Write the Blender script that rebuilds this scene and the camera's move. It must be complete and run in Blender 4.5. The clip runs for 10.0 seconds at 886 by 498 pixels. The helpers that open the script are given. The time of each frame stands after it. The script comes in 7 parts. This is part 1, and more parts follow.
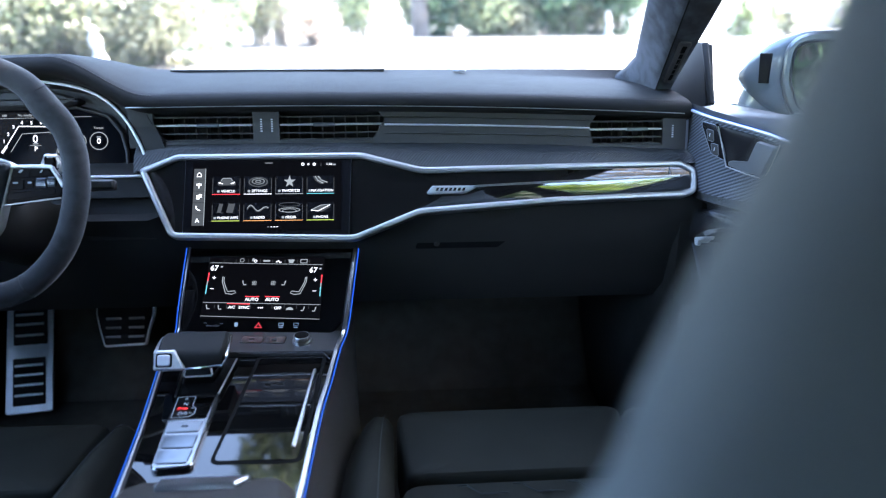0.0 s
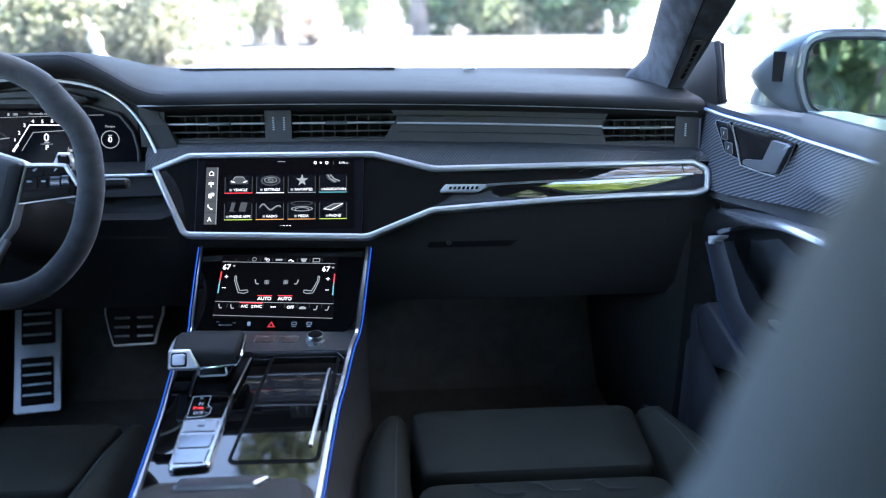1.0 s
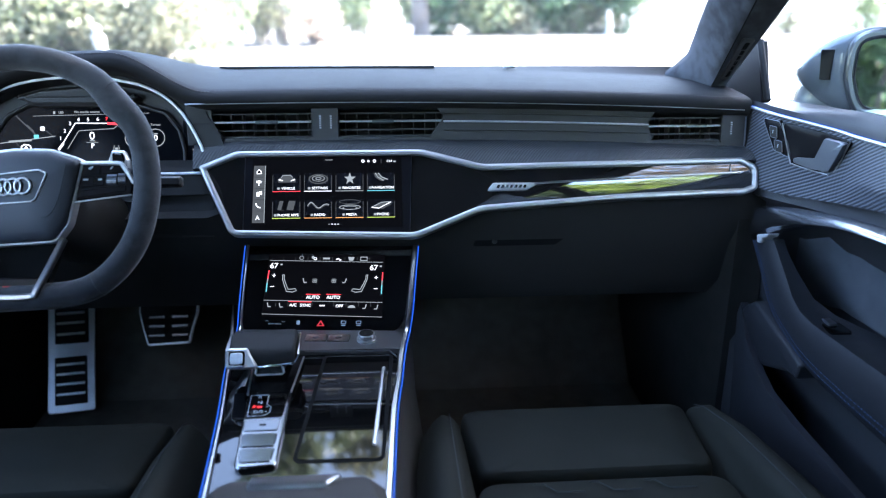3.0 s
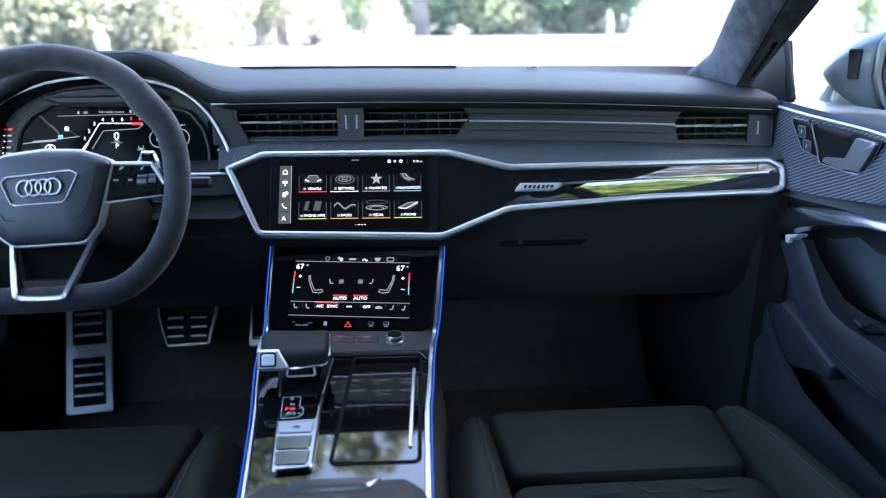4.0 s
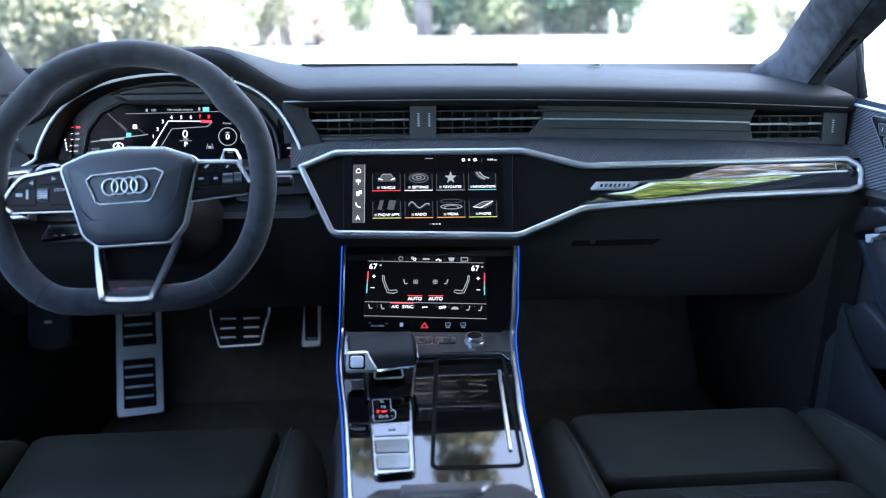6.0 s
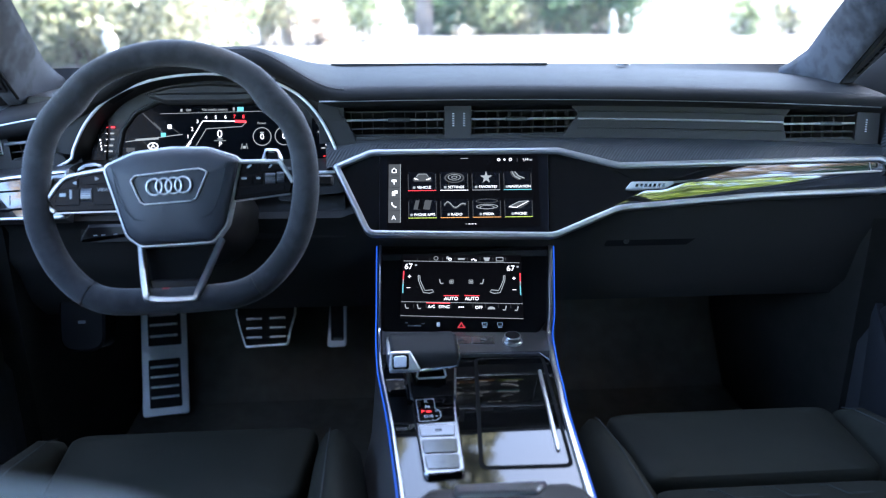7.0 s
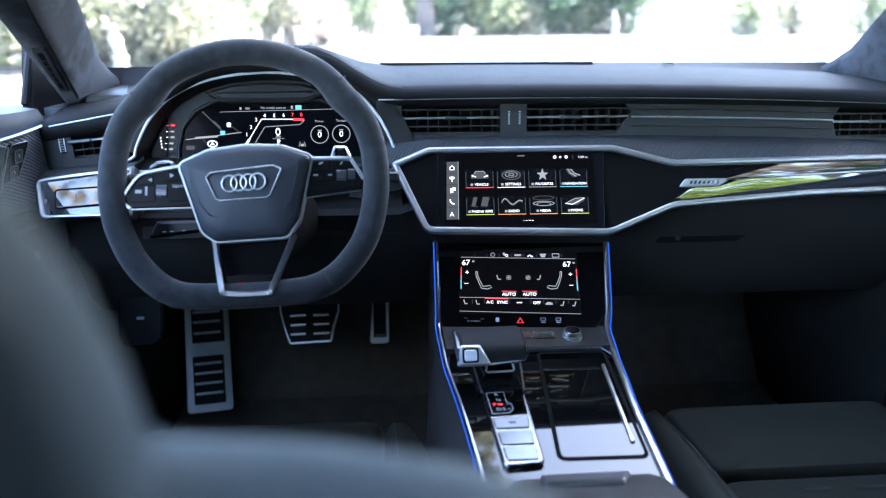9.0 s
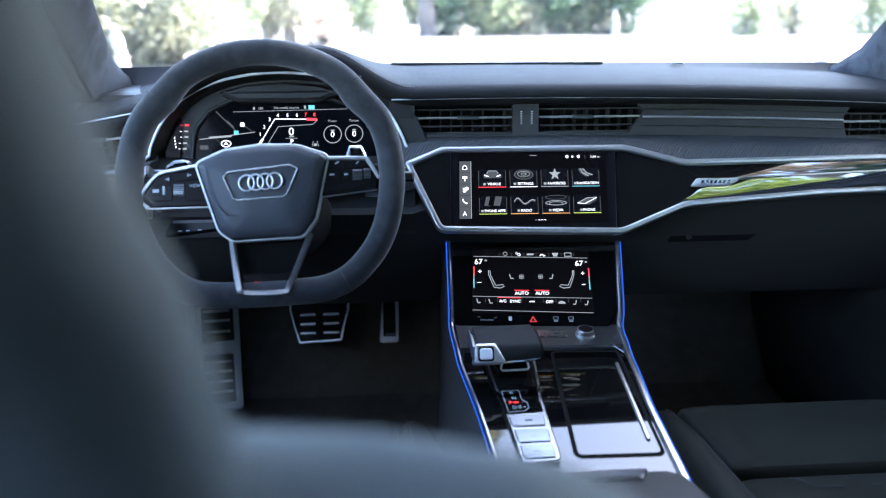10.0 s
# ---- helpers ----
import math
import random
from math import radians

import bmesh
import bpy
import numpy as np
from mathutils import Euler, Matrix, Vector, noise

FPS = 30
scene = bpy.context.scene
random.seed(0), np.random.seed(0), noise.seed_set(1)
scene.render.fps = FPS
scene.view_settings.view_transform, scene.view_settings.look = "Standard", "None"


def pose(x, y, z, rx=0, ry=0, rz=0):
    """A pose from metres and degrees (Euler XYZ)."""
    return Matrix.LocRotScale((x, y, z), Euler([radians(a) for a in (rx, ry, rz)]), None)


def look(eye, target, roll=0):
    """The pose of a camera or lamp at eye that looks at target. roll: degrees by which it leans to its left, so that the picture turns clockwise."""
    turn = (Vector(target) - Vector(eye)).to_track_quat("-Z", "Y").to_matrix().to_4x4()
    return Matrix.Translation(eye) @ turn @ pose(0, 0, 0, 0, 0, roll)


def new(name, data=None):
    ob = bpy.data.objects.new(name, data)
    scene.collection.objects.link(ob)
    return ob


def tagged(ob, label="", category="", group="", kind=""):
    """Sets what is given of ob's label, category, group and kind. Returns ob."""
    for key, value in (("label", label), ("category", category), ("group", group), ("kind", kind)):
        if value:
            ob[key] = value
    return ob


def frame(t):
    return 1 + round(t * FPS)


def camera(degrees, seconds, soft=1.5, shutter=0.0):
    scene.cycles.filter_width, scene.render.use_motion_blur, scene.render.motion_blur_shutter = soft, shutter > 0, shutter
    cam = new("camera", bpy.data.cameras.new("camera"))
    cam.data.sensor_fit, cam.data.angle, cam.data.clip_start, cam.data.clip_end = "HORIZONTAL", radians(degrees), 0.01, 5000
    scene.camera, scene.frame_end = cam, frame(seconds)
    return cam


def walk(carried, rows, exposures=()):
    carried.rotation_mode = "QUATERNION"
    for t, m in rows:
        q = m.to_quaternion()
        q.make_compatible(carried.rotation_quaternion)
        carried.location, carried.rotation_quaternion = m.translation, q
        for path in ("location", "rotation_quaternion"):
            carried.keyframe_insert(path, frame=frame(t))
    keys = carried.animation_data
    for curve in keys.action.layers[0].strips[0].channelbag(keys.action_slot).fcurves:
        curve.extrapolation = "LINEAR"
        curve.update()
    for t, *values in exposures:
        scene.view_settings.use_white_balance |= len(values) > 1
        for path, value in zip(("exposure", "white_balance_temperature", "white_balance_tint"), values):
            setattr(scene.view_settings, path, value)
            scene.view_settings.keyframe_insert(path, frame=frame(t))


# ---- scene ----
cam = camera(61.5, 10.0, soft=1.2)
cam.data.dof.use_dof = True
cam.data.dof.focus_distance = 1.12
cam.data.dof.aperture_fstop = 3.0
METRES, EYE, TILT, LEAN, TURN = 0.42, 1.08, -18.0, 0.0, -4.0
ROWS = [
    (0.0, 0.0, 0.0, 0.0, 0.0, 0.0, 0.0),
    (0.5, -0.0214, 0.0064, -0.0028, -0.06, -0.01, 0.01),
    (1.0, -0.052, 0.0087, -0.0018, -0.09, -0.05, 0.02),
    (1.5, -0.0917, 0.0093, -0.0021, -0.11, -0.07, 0.03),
    (2.0, -0.1368, 0.0104, -0.0027, -0.13, -0.07, 0.05),
    (2.5, -0.1842, 0.0134, -0.0052, -0.15, -0.07, 0.03),
    (4.0, -0.3309, 0.031, -0.0044, -0.21, -0.06, 0.07),
    (4.5, -0.3903, 0.0428, -0.004, -0.24, -0.06, 0.07),
    (5.0, -0.4627, 0.0527, -0.0044, -0.26, -0.05, 0.08),
    (5.5, -0.5336, 0.0644, -0.0063, -0.28, -0.05, 0.07),
    (7.0, -0.7323, 0.0735, -0.0057, -0.34, -0.05, 0.09),
    (7.5, -0.7884, 0.0689, -0.0058, -0.36, -0.06, 0.1),
    (8.0, -0.8519, 0.0642, -0.013, -0.38, -0.04, 0.12),
    (8.5, -0.9027, 0.0544, -0.0174, -0.38, -0.03, 0.13),
    (9.0, -0.9408, 0.0415, -0.0198, -0.39, -0.02, 0.14),
    (9.5, -0.9663, 0.035, -0.0215, -0.4, -0.02, 0.14),
    (10.0, -0.9877, 0.0295, -0.0225, -0.4, -0.02, 0.15),
]
walk(cam, [(t, pose(0.2, 0, EYE, TILT, LEAN, TURN) @ pose(METRES * x, METRES * y, METRES * z, 90 + pitch, roll, yaw)) for t, x, y, z, yaw, pitch, roll in ROWS],
     exposures=[(0.0, 4.65, 6170.0, 13.0), (10.0, 4.65, 6170.0, 13.0)])

# ---- world and sun ----
SUN_EL, SUN_AZ = 58.0, 62.0   # degrees; azimuth from ahead (+y) towards the right (+x)
world = bpy.data.worlds.new("world")
scene.world = world
world.use_nodes = True
wn = world.node_tree
sky = wn.nodes.new("ShaderNodeTexSky")
sky.sky_type = "NISHITA"
sky.sun_disc = False
sky.sun_elevation = radians(SUN_EL)
sky.sun_rotation = radians(SUN_AZ)
sky.dust_density = 1.6
wn.links.new(sky.outputs[0], wn.nodes["Background"].inputs[0])
wn.nodes["Background"].inputs[1].default_value = 0.15
sun = new("sun", bpy.data.lights.new("sun", "SUN"))
sun.data.energy, sun.data.angle, sun.data.color = 4.5, radians(0.53), (1.0, 0.95, 0.88)
_d = Vector((math.sin(radians(SUN_AZ)) * math.cos(radians(SUN_EL)), math.cos(radians(SUN_AZ)) * math.cos(radians(SUN_EL)), math.sin(radians(SUN_EL))))
sun.matrix_basis = look(_d * 30, (0, 0, 0))

# ---- materials ----
def nodes_of(name):
    m = bpy.data.materials.new(name)
    m.use_nodes = True
    return m, m.node_tree, m.node_tree.nodes["Principled BSDF"]


def surface(name, colour, rough=0.5, metal=0.0, vary=0.15, scale=30.0, bump=0.0, bump_scale=400.0, coat=0.0, sheen=0.0, spec=0.5, kind="noise", rvary=0.1, fine=0.0):
    """A surface with colour variation at two scales, roughness wear and a fine relief."""
    m, nt, b = nodes_of(name)
    N, Lk = nt.nodes, nt.links
    tc = N.new("ShaderNodeTexCoord")
    n1 = N.new("ShaderNodeTexNoise")
    n1.inputs["Scale"].default_value, n1.inputs["Detail"].default_value = scale, 4
    Lk.new(tc.outputs["Object"], n1.inputs["Vector"])
    n2 = N.new("ShaderNodeTexNoise")
    n2.inputs["Scale"].default_value, n2.inputs["Detail"].default_value = scale * 0.13, 2
    Lk.new(tc.outputs["Object"], n2.inputs["Vector"])
    add = N.new("ShaderNodeMath")
    add.operation = "ADD"
    Lk.new(n1.outputs["Fac"], add.inputs[0])
    Lk.new(n2.outputs["Fac"], add.inputs[1])
    mr = N.new("ShaderNodeMapRange")
    mr.inputs["From Min"].default_value, mr.inputs["From Max"].default_value = 0.6, 1.4
    Lk.new(add.outputs[0], mr.inputs["Value"])
    mix = N.new("ShaderNodeMix")
    mix.data_type = "RGBA"
    Lk.new(mr.outputs[0], mix.inputs["Factor"])
    c = Vector(colour)
    mix.inputs["A"].default_value = (*(c * (1 - vary)), 1)
    mix.inputs["B"].default_value = (*(c * (1 + vary)), 1)
    Lk.new(mix.outputs["Result"], b.inputs["Base Color"])
    r = N.new("ShaderNodeMapRange")
    r.inputs["To Min"].default_value, r.inputs["To Max"].default_value = max(0.01, rough - rvary * rough), min(1, rough + rvary * rough)
    Lk.new(n1.outputs["Fac"], r.inputs["Value"])
    Lk.new(r.outputs[0], b.inputs["Roughness"])
    b.inputs["Metallic"].default_value = metal
    b.inputs["Specular IOR Level"].default_value = spec
    b.inputs["Coat Weight"].default_value = coat
    b.inputs["Coat Roughness"].default_value = 0.03
    if sheen:
        b.inputs["Sheen Weight"].default_value = sheen
        b.inputs["Sheen Roughness"].default_value = 0.5
    if bump:
        if kind == "leather":
            t = N.new("ShaderNodeTexVoronoi")
            t.feature = "DISTANCE_TO_EDGE"
            out = t.outputs["Distance"]
        else:
            t = N.new("ShaderNodeTexNoise")
            t.inputs["Detail"].default_value = 6
            out = t.outputs["Fac"]
        t.inputs["Scale"].default_value = bump_scale
        Lk.new(tc.outputs["Object"], t.inputs["Vector"])
        bp_ = N.new("ShaderNodeBump")
        bp_.inputs["Strength"].default_value = bump
        bp_.inputs["Distance"].default_value = 0.0006
        Lk.new(out, bp_.inputs["Height"])
        Lk.new(bp_.outputs[0], b.inputs["Normal"])
    return m


def glow(name, colour, strength):
    m, nt, b = nodes_of(name)
    b.inputs["Base Color"].default_value = (0.003, 0.003, 0.003, 1)
    b.inputs["Roughness"].default_value = 0.06
    b.inputs["Specular IOR Level"].default_value = 0.05
    b.inputs["Emission Color"].default_value = (*colour, 1)
    b.inputs["Emission Strength"].default_value = strength * 0.69
    return m


def glass(name, tint=(1, 1, 1), haze=0.0):
    """A thin pane: clear, with a mirror gloss that grows towards grazing angles and a film of dust."""
    m = bpy.data.materials.new(name)
    m.use_nodes = True
    nt = m.node_tree
    nt.nodes.clear()
    o = nt.nodes.new("ShaderNodeOutputMaterial")
    mx = nt.nodes.new("ShaderNodeMixShader")
    tr = nt.nodes.new("ShaderNodeBsdfTransparent")
    gl = nt.nodes.new("ShaderNodeBsdfGlossy")
    lw = nt.nodes.new("ShaderNodeLayerWeight")
    lw.inputs["Blend"].default_value = 0.5
    pw = nt.nodes.new("ShaderNodeMath")
    pw.operation = "POWER"
    pw.inputs[1].default_value = 5.0
    fz = nt.nodes.new("ShaderNodeMapRange")
    fz.inputs["To Min"].default_value, fz.inputs["To Max"].default_value = 0.045, 0.9
    nt.links.new(lw.outputs["Facing"], pw.inputs[0])
    nt.links.new(pw.outputs[0], fz.inputs["Value"])
    tr.inputs[0].default_value = (*tint, 1)
    gl.inputs["Roughness"].default_value = 0.01
    nt.links.new(fz.outputs[0], mx.inputs[0])
    dust = nt.nodes.new("ShaderNodeBsdfTranslucent")
    dust.inputs[0].default_value = (0.8, 0.78, 0.72, 1)
    film = nt.nodes.new("ShaderNodeMixShader")
    film.inputs[0].default_value = haze
    nt.links.new(tr.outputs[0], film.inputs[1])
    nt.links.new(dust.outputs[0], film.inputs[2])
    nt.links.new(film.outputs[0] if haze else tr.outputs[0], mx.inputs[1])
    nt.links.new(gl.outputs[0], mx.inputs[2])
    nt.links.new(mx.outputs[0], o.inputs[0])
    return m


def woven(name, colour, pitch, angle, bands="X", lo=0.25, hi=1.9):
    """Diagonal ribbed weave: slanting ridges crossed by fine threads."""
    m, nt, b = nodes_of(name)
    N, Lk = nt.nodes, nt.links
    tc = N.new("ShaderNodeTexCoord")
    mp = N.new("ShaderNodeMapping")
    mp.inputs["Rotation"].default_value = angle
    Lk.new(tc.outputs["Object"], mp.inputs["Vector"])
    w = N.new("ShaderNodeTexWave")
    w.bands_direction = bands
    w.inputs["Scale"].default_value = 0.314 / pitch
    w.inputs["Distortion"].default_value = 0.15
    Lk.new(mp.outputs[0], w.inputs["Vector"])
    w2 = N.new("ShaderNodeTexWave")
    w2.bands_direction = "Z"
    w2.inputs["Scale"].default_value = 0.314 / (pitch * 0.45)
    Lk.new(mp.outputs[0], w2.inputs["Vector"])
    ml = N.new("ShaderNodeMath")
    ml.operation = "MULTIPLY_ADD"
    ml.inputs[1].default_value = 0.35
    Lk.new(w2.outputs["Fac"], ml.inputs[0])
    Lk.new(w.outputs["Fac"], ml.inputs[2])
    mix = N.new("ShaderNodeMix")
    mix.data_type = "RGBA"
    Lk.new(w.outputs["Fac"], mix.inputs["Factor"])
    c = Vector(colour)
    mix.inputs["A"].default_value = (*(c * lo), 1)
    mix.inputs["B"].default_value = (*(c * hi), 1)
    Lk.new(mix.outputs["Result"], b.inputs["Base Color"])
    b.inputs["Roughness"].default_value = 0.42
    bp_ = N.new("ShaderNodeBump")
    bp_.inputs["Strength"].default_value = 0.8
    bp_.inputs["Distance"].default_value = 0.0008
    Lk.new(ml.outputs[0], bp_.inputs["Height"])
    Lk.new(bp_.outputs[0], b.inputs["Normal"])
    return m


M_DASH = surface("dash_leather", (0.040, 0.0355, 0.0315), 0.62, bump=0.5, bump_scale=900, kind="leather", vary=0.12, spec=0.22)
M_GRIP = surface("grip_leather", (0.026, 0.0255, 0.025), 0.68, bump=0.4, bump_scale=900, kind="leather", vary=0.1, spec=0.15)
M_LOWER = surface("lower_dash_plastic", (0.024, 0.0230, 0.0212), 0.62, bump=0.4, bump_scale=1400, kind="leather", vary=0.14, spec=0.3)
M_SOFT = surface("soft_plastic", (0.050, 0.0485, 0.0455), 0.55, bump=0.4, bump_scale=1400, kind="leather", vary=0.12)
M_DARK = surface("dark_plastic", (0.025, 0.0235, 0.0215), 0.5, bump=0.2, bump_scale=1600)
M_LEATHER = surface("black_leather", (0.01, 0.0102, 0.0108), 0.52, bump=0.6, bump_scale=520, kind="leather", vary=0.15)
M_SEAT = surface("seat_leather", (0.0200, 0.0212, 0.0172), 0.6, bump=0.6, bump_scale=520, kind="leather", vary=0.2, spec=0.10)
M_HUB = surface("hub_leather", (0.038, 0.042, 0.050), 0.45, bump=0.4, bump_scale=900, kind="leather", vary=0.1, spec=0.4)
M_TOPPAD = surface("dash_top_leather", (0.021, 0.0204, 0.0202), 0.68, bump=0.5, bump_scale=900, kind="leather", vary=0.15, spec=0.13)
M_SUEDE = surface("grey_suede", (0.031, 0.034, 0.040), 0.95, bump=0.6, bump_scale=2200, vary=0.5, scale=38, sheen=0.1, spec=0.14)
M_RIM = surface("wheel_suede", (0.029, 0.0305, 0.034), 0.92, bump=0.5, bump_scale=2400, vary=0.25, scale=70, sheen=0.25, spec=0.25)
for _m in (M_SUEDE, M_RIM):
    _m.node_tree.nodes["Map Range"].inputs["From Min"].default_value = 0.86
    _m.node_tree.nodes["Map Range"].inputs["From Max"].default_value = 1.14
M_LINER = surface("headliner_cloth", (0.014, 0.0145, 0.016), 1.0, bump=0.4, bump_scale=1800, spec=0.1)
M_CARPET = surface("black_carpet", (0.125, 0.112, 0.090), 1.0, bump=1.0, bump_scale=700, spec=0.1, vary=0.3)
M_PIANO = surface("piano_black", (0.0032, 0.0031, 0.0032), 0.03, vary=0.1, rvary=0.3)
M_TRIM = surface("trim_lacquer", (0.0105, 0.0098, 0.0095), 0.03, vary=0.1, coat=1.0, rvary=0.3)
M_TRIM.node_tree.nodes["Principled BSDF"].inputs["IOR"].default_value = 1.62
M_LACQUER = surface("gloss_lacquer", (0.0105, 0.0098, 0.0095), 0.025, vary=0.1, coat=1.0, rvary=0.3)
M_LACQUER.node_tree.nodes["Principled BSDF"].inputs["IOR"].default_value = 1.85
M_LACQUER.node_tree.nodes["Principled BSDF"].inputs["Coat IOR"].default_value = 1.65
M_SATIN = surface("satin_nickel", (0.63, 0.63, 0.62), 0.48, metal=1.0, vary=0.06)
M_GROOVE = surface("black_groove", (0.007, 0.0068, 0.0066), 0.9, spec=0.1)
M_SCREEN = surface("screen_glass", (0.011, 0.0105, 0.012), 0.05, vary=0.05, spec=0.12)
M_PAD = surface("satin_black", (0.010, 0.0095, 0.010), 0.22, vary=0.1, spec=0.12)
M_DIALS = surface("dial_glass", (0.004, 0.0045, 0.006), 0.12, vary=0.05, spec=0.09)
M_ALU = surface("satin_aluminium", (0.48, 0.48, 0.475), 0.3, metal=1.0, vary=0.05, bump=0.015, bump_scale=900)
M_TRIMALU = surface("trim_aluminium", (0.53, 0.53, 0.52), 0.42, metal=1.0, vary=0.05, bump=0.02, bump_scale=900)
M_BEZEL = surface("bezel_metal", (0.86, 0.865, 0.87), 0.38, metal=0.25, vary=0.05)
M_BRIGHT = surface("bright_chrome", (0.6, 0.62, 0.65), 0.15, metal=1.0, vary=0.04)
M_STEEL = surface("brushed_steel", (0.84, 0.845, 0.85), 0.34, metal=0.5, vary=0.08, bump=0.05, bump_scale=600)
M_PARK = surface("white_button", (0.80, 0.80, 0.82), 0.35, vary=0.04)
M_PLATE = surface("plate_metal", (0.27, 0.275, 0.285), 0.25, metal=1.0, vary=0.06)
M_KEY = surface("key_metal", (0.105, 0.112, 0.122), 0.14, metal=1.0, vary=0.08)
M_STRIP = surface("dark_switch_metal", (0.19, 0.19, 0.193), 0.30, metal=1.0, vary=0.1)
M_GREYMETAL = surface("dark_satin_metal", (0.2, 0.21, 0.225), 0.35, metal=1.0, vary=0.08)
M_RUBBER = surface("black_rubber", (0.012, 0.012, 0.012), 0.75, bump=0.3, bump_scale=800)
M_WEAVE_D = woven("dash_weave", (0.046, 0.048, 0.050), 0.0034, (0, 0, radians(48)), lo=0.55, hi=1.4)
M_WEAVE_R = woven("door_weave", (0.056, 0.062, 0.075), 0.0050, (radians(-61), 0, 0), "Y")
M_PAINT = surface("grey_car_paint", (0.24, 0.26, 0.28), 0.3, vary=0.05, coat=1.0, bump=0.0)
M_MIRRORHOUSE = surface("mirror_housing_paint", (0.115, 0.132, 0.148), 0.35, vary=0.05, coat=0.6)
M_MIRROR = surface("mirror_silver", (0.85, 0.87, 0.88), 0.01, metal=1.0, vary=0.01)
M_KICK = surface("moulded_carpet", (0.027, 0.0265, 0.0250), 0.95, bump=0.8, bump_scale=700, vary=0.25, spec=0.1)
M_SCREENGLASS = glass("windscreen_glass", (0.70, 0.73, 0.73), 0.013)
M_GLASS = glass("window_glass", (0.93, 0.97, 0.95))
M_TINT = glass("tinted_glass", (0.50, 0.495, 0.45))
M_THREAD = surface("blue_thread", (0.03, 0.07, 0.16), 0.8)
M_THREAD_G = surface("grey_thread", (0.035, 0.042, 0.045), 0.8)
M_BLUE = glow("ambient_blue", (0.03, 0.16, 1.0), 0.058)
M_WHITE = glow("display_white", (0.9, 0.95, 1.0), 0.1525)
M_GREY = glow("display_grey", (0.55, 0.62, 0.66), 0.0528)
M_DIM = glow("display_dim", (0.5, 0.56, 0.62), 0.0132)
M_RED = glow("display_red", (1.0, 0.05, 0.07), 0.1485)
M_HAZARD = glow("hazard_red", (0.9, 0.06, 0.09), 0.05)
M_CYAN = glow("display_cyan", (0.2, 0.75, 0.85), 0.0792)
M_ORANGE = glow("display_orange", (0.95, 0.45, 0.15), 0.0924)
M_LIME = glow("display_lime", (0.65, 0.85, 0.15), 0.0924)
M_MARK = surface("white_print", (0.42, 0.45, 0.47), 0.5)
M_BACKLIT = glow("display_backlight", (0.3, 0.28, 0.4), 0.0005)

# ---- geometry helpers ----
def fr(o, u, v):
    """A flat frame: across u, up v, out of the surface n."""
    u = Vector(u).normalized()
    v = Vector(v)
    v = (v - u * v.dot(u)).normalized()
    n = u.cross(v)
    return Matrix(((u.x, v.x, n.x, o[0]), (u.y, v.y, n.y, o[1]), (u.z, v.z, n.z, o[2]), (0, 0, 0, 1)))


def thing(name, base, label, category, group="", kind=""):
    e = new(name)
    e.empty_display_size = 0.05
    e.matrix_basis = Matrix.Translation(base)
    return tagged(e, label, category, group, kind)


def part(name, bm, mat, parent=None, label="", smooth=True, angle=35):
    """Links a bmesh, built in the place's coordinates, as one mesh under a thing or a part."""
    bmesh.ops.recalc_face_normals(bm, faces=bm.faces[:])
    me = bpy.data.meshes.new(name)
    for f in bm.faces:
        f.smooth = smooth
    if smooth:
        for e in bm.edges:
            if len(e.link_faces) == 2 and e.calc_face_angle(0) > radians(angle):
                e.smooth = False
    bm.to_mesh(me)
    bm.free()
    me.materials.append(mat)
    ob = new(name, me)
    if parent is not None:
        ob.parent = parent
        ob.matrix_parent_inverse = parent.matrix_basis.inverted() if parent.parent is None else Matrix()
    if label:
        ob["label"] = label
    return ob


def rounded(poly, r, n=4):
    """The polygon with its corners filleted; r a number or one a corner."""
    out = []
    k = len(poly)
    rs = r if isinstance(r, (list, tuple)) else [r] * k
    for i in range(k):
        p, a, b = Vector(poly[i]), Vector(poly[i - 1]), Vector(poly[(i + 1) % k])
        da, db = (a - p), (b - p)
        ang = da.angle(db) if da.length and db.length else math.pi
        if rs[i] <= 0:
            out.append((p.x, p.y))
            continue
        cut = min(max(rs[i] / math.tan(ang / 2), 0.0004), 0.45 * da.length, 0.45 * db.length)
        s, e = p + da.normalized() * cut, p + db.normalized() * cut
        for j in range(n + 1):
            t = j / n
            q = s * (1 - t) ** 2 + p * 2 * t * (1 - t) + e * t * t
            out.append((q.x, q.y))
    return out


def inset(poly, d):
    """The polygon moved inwards by d (outwards for minus)."""
    k = len(poly)
    area = sum(poly[i - 1][0] * poly[i][1] - poly[i][0] * poly[i - 1][1] for i in range(k))
    sg = 1 if area > 0 else -1
    out = []
    for i in range(k):
        p, a, b = Vector(poly[i]), Vector(poly[i - 1]), Vector(poly[(i + 1) % k])
        e1, e2 = (p - a), (b - p)
        e1 = e1.normalized() if e1.length > 1e-9 else e2.normalized()
        e2 = e2.normalized() if e2.length > 1e-9 else e1
        n1, n2 = Vector((-e1.y, e1.x)) * sg, Vector((-e2.y, e2.x)) * sg
        m = (n1 + n2)
        m = m.normalized() if m.length > 1e-6 else n1
        c = max(0.4, m.dot(n1))
        q = p + m * (d / c)
        out.append((q.x, q.y))
    return out


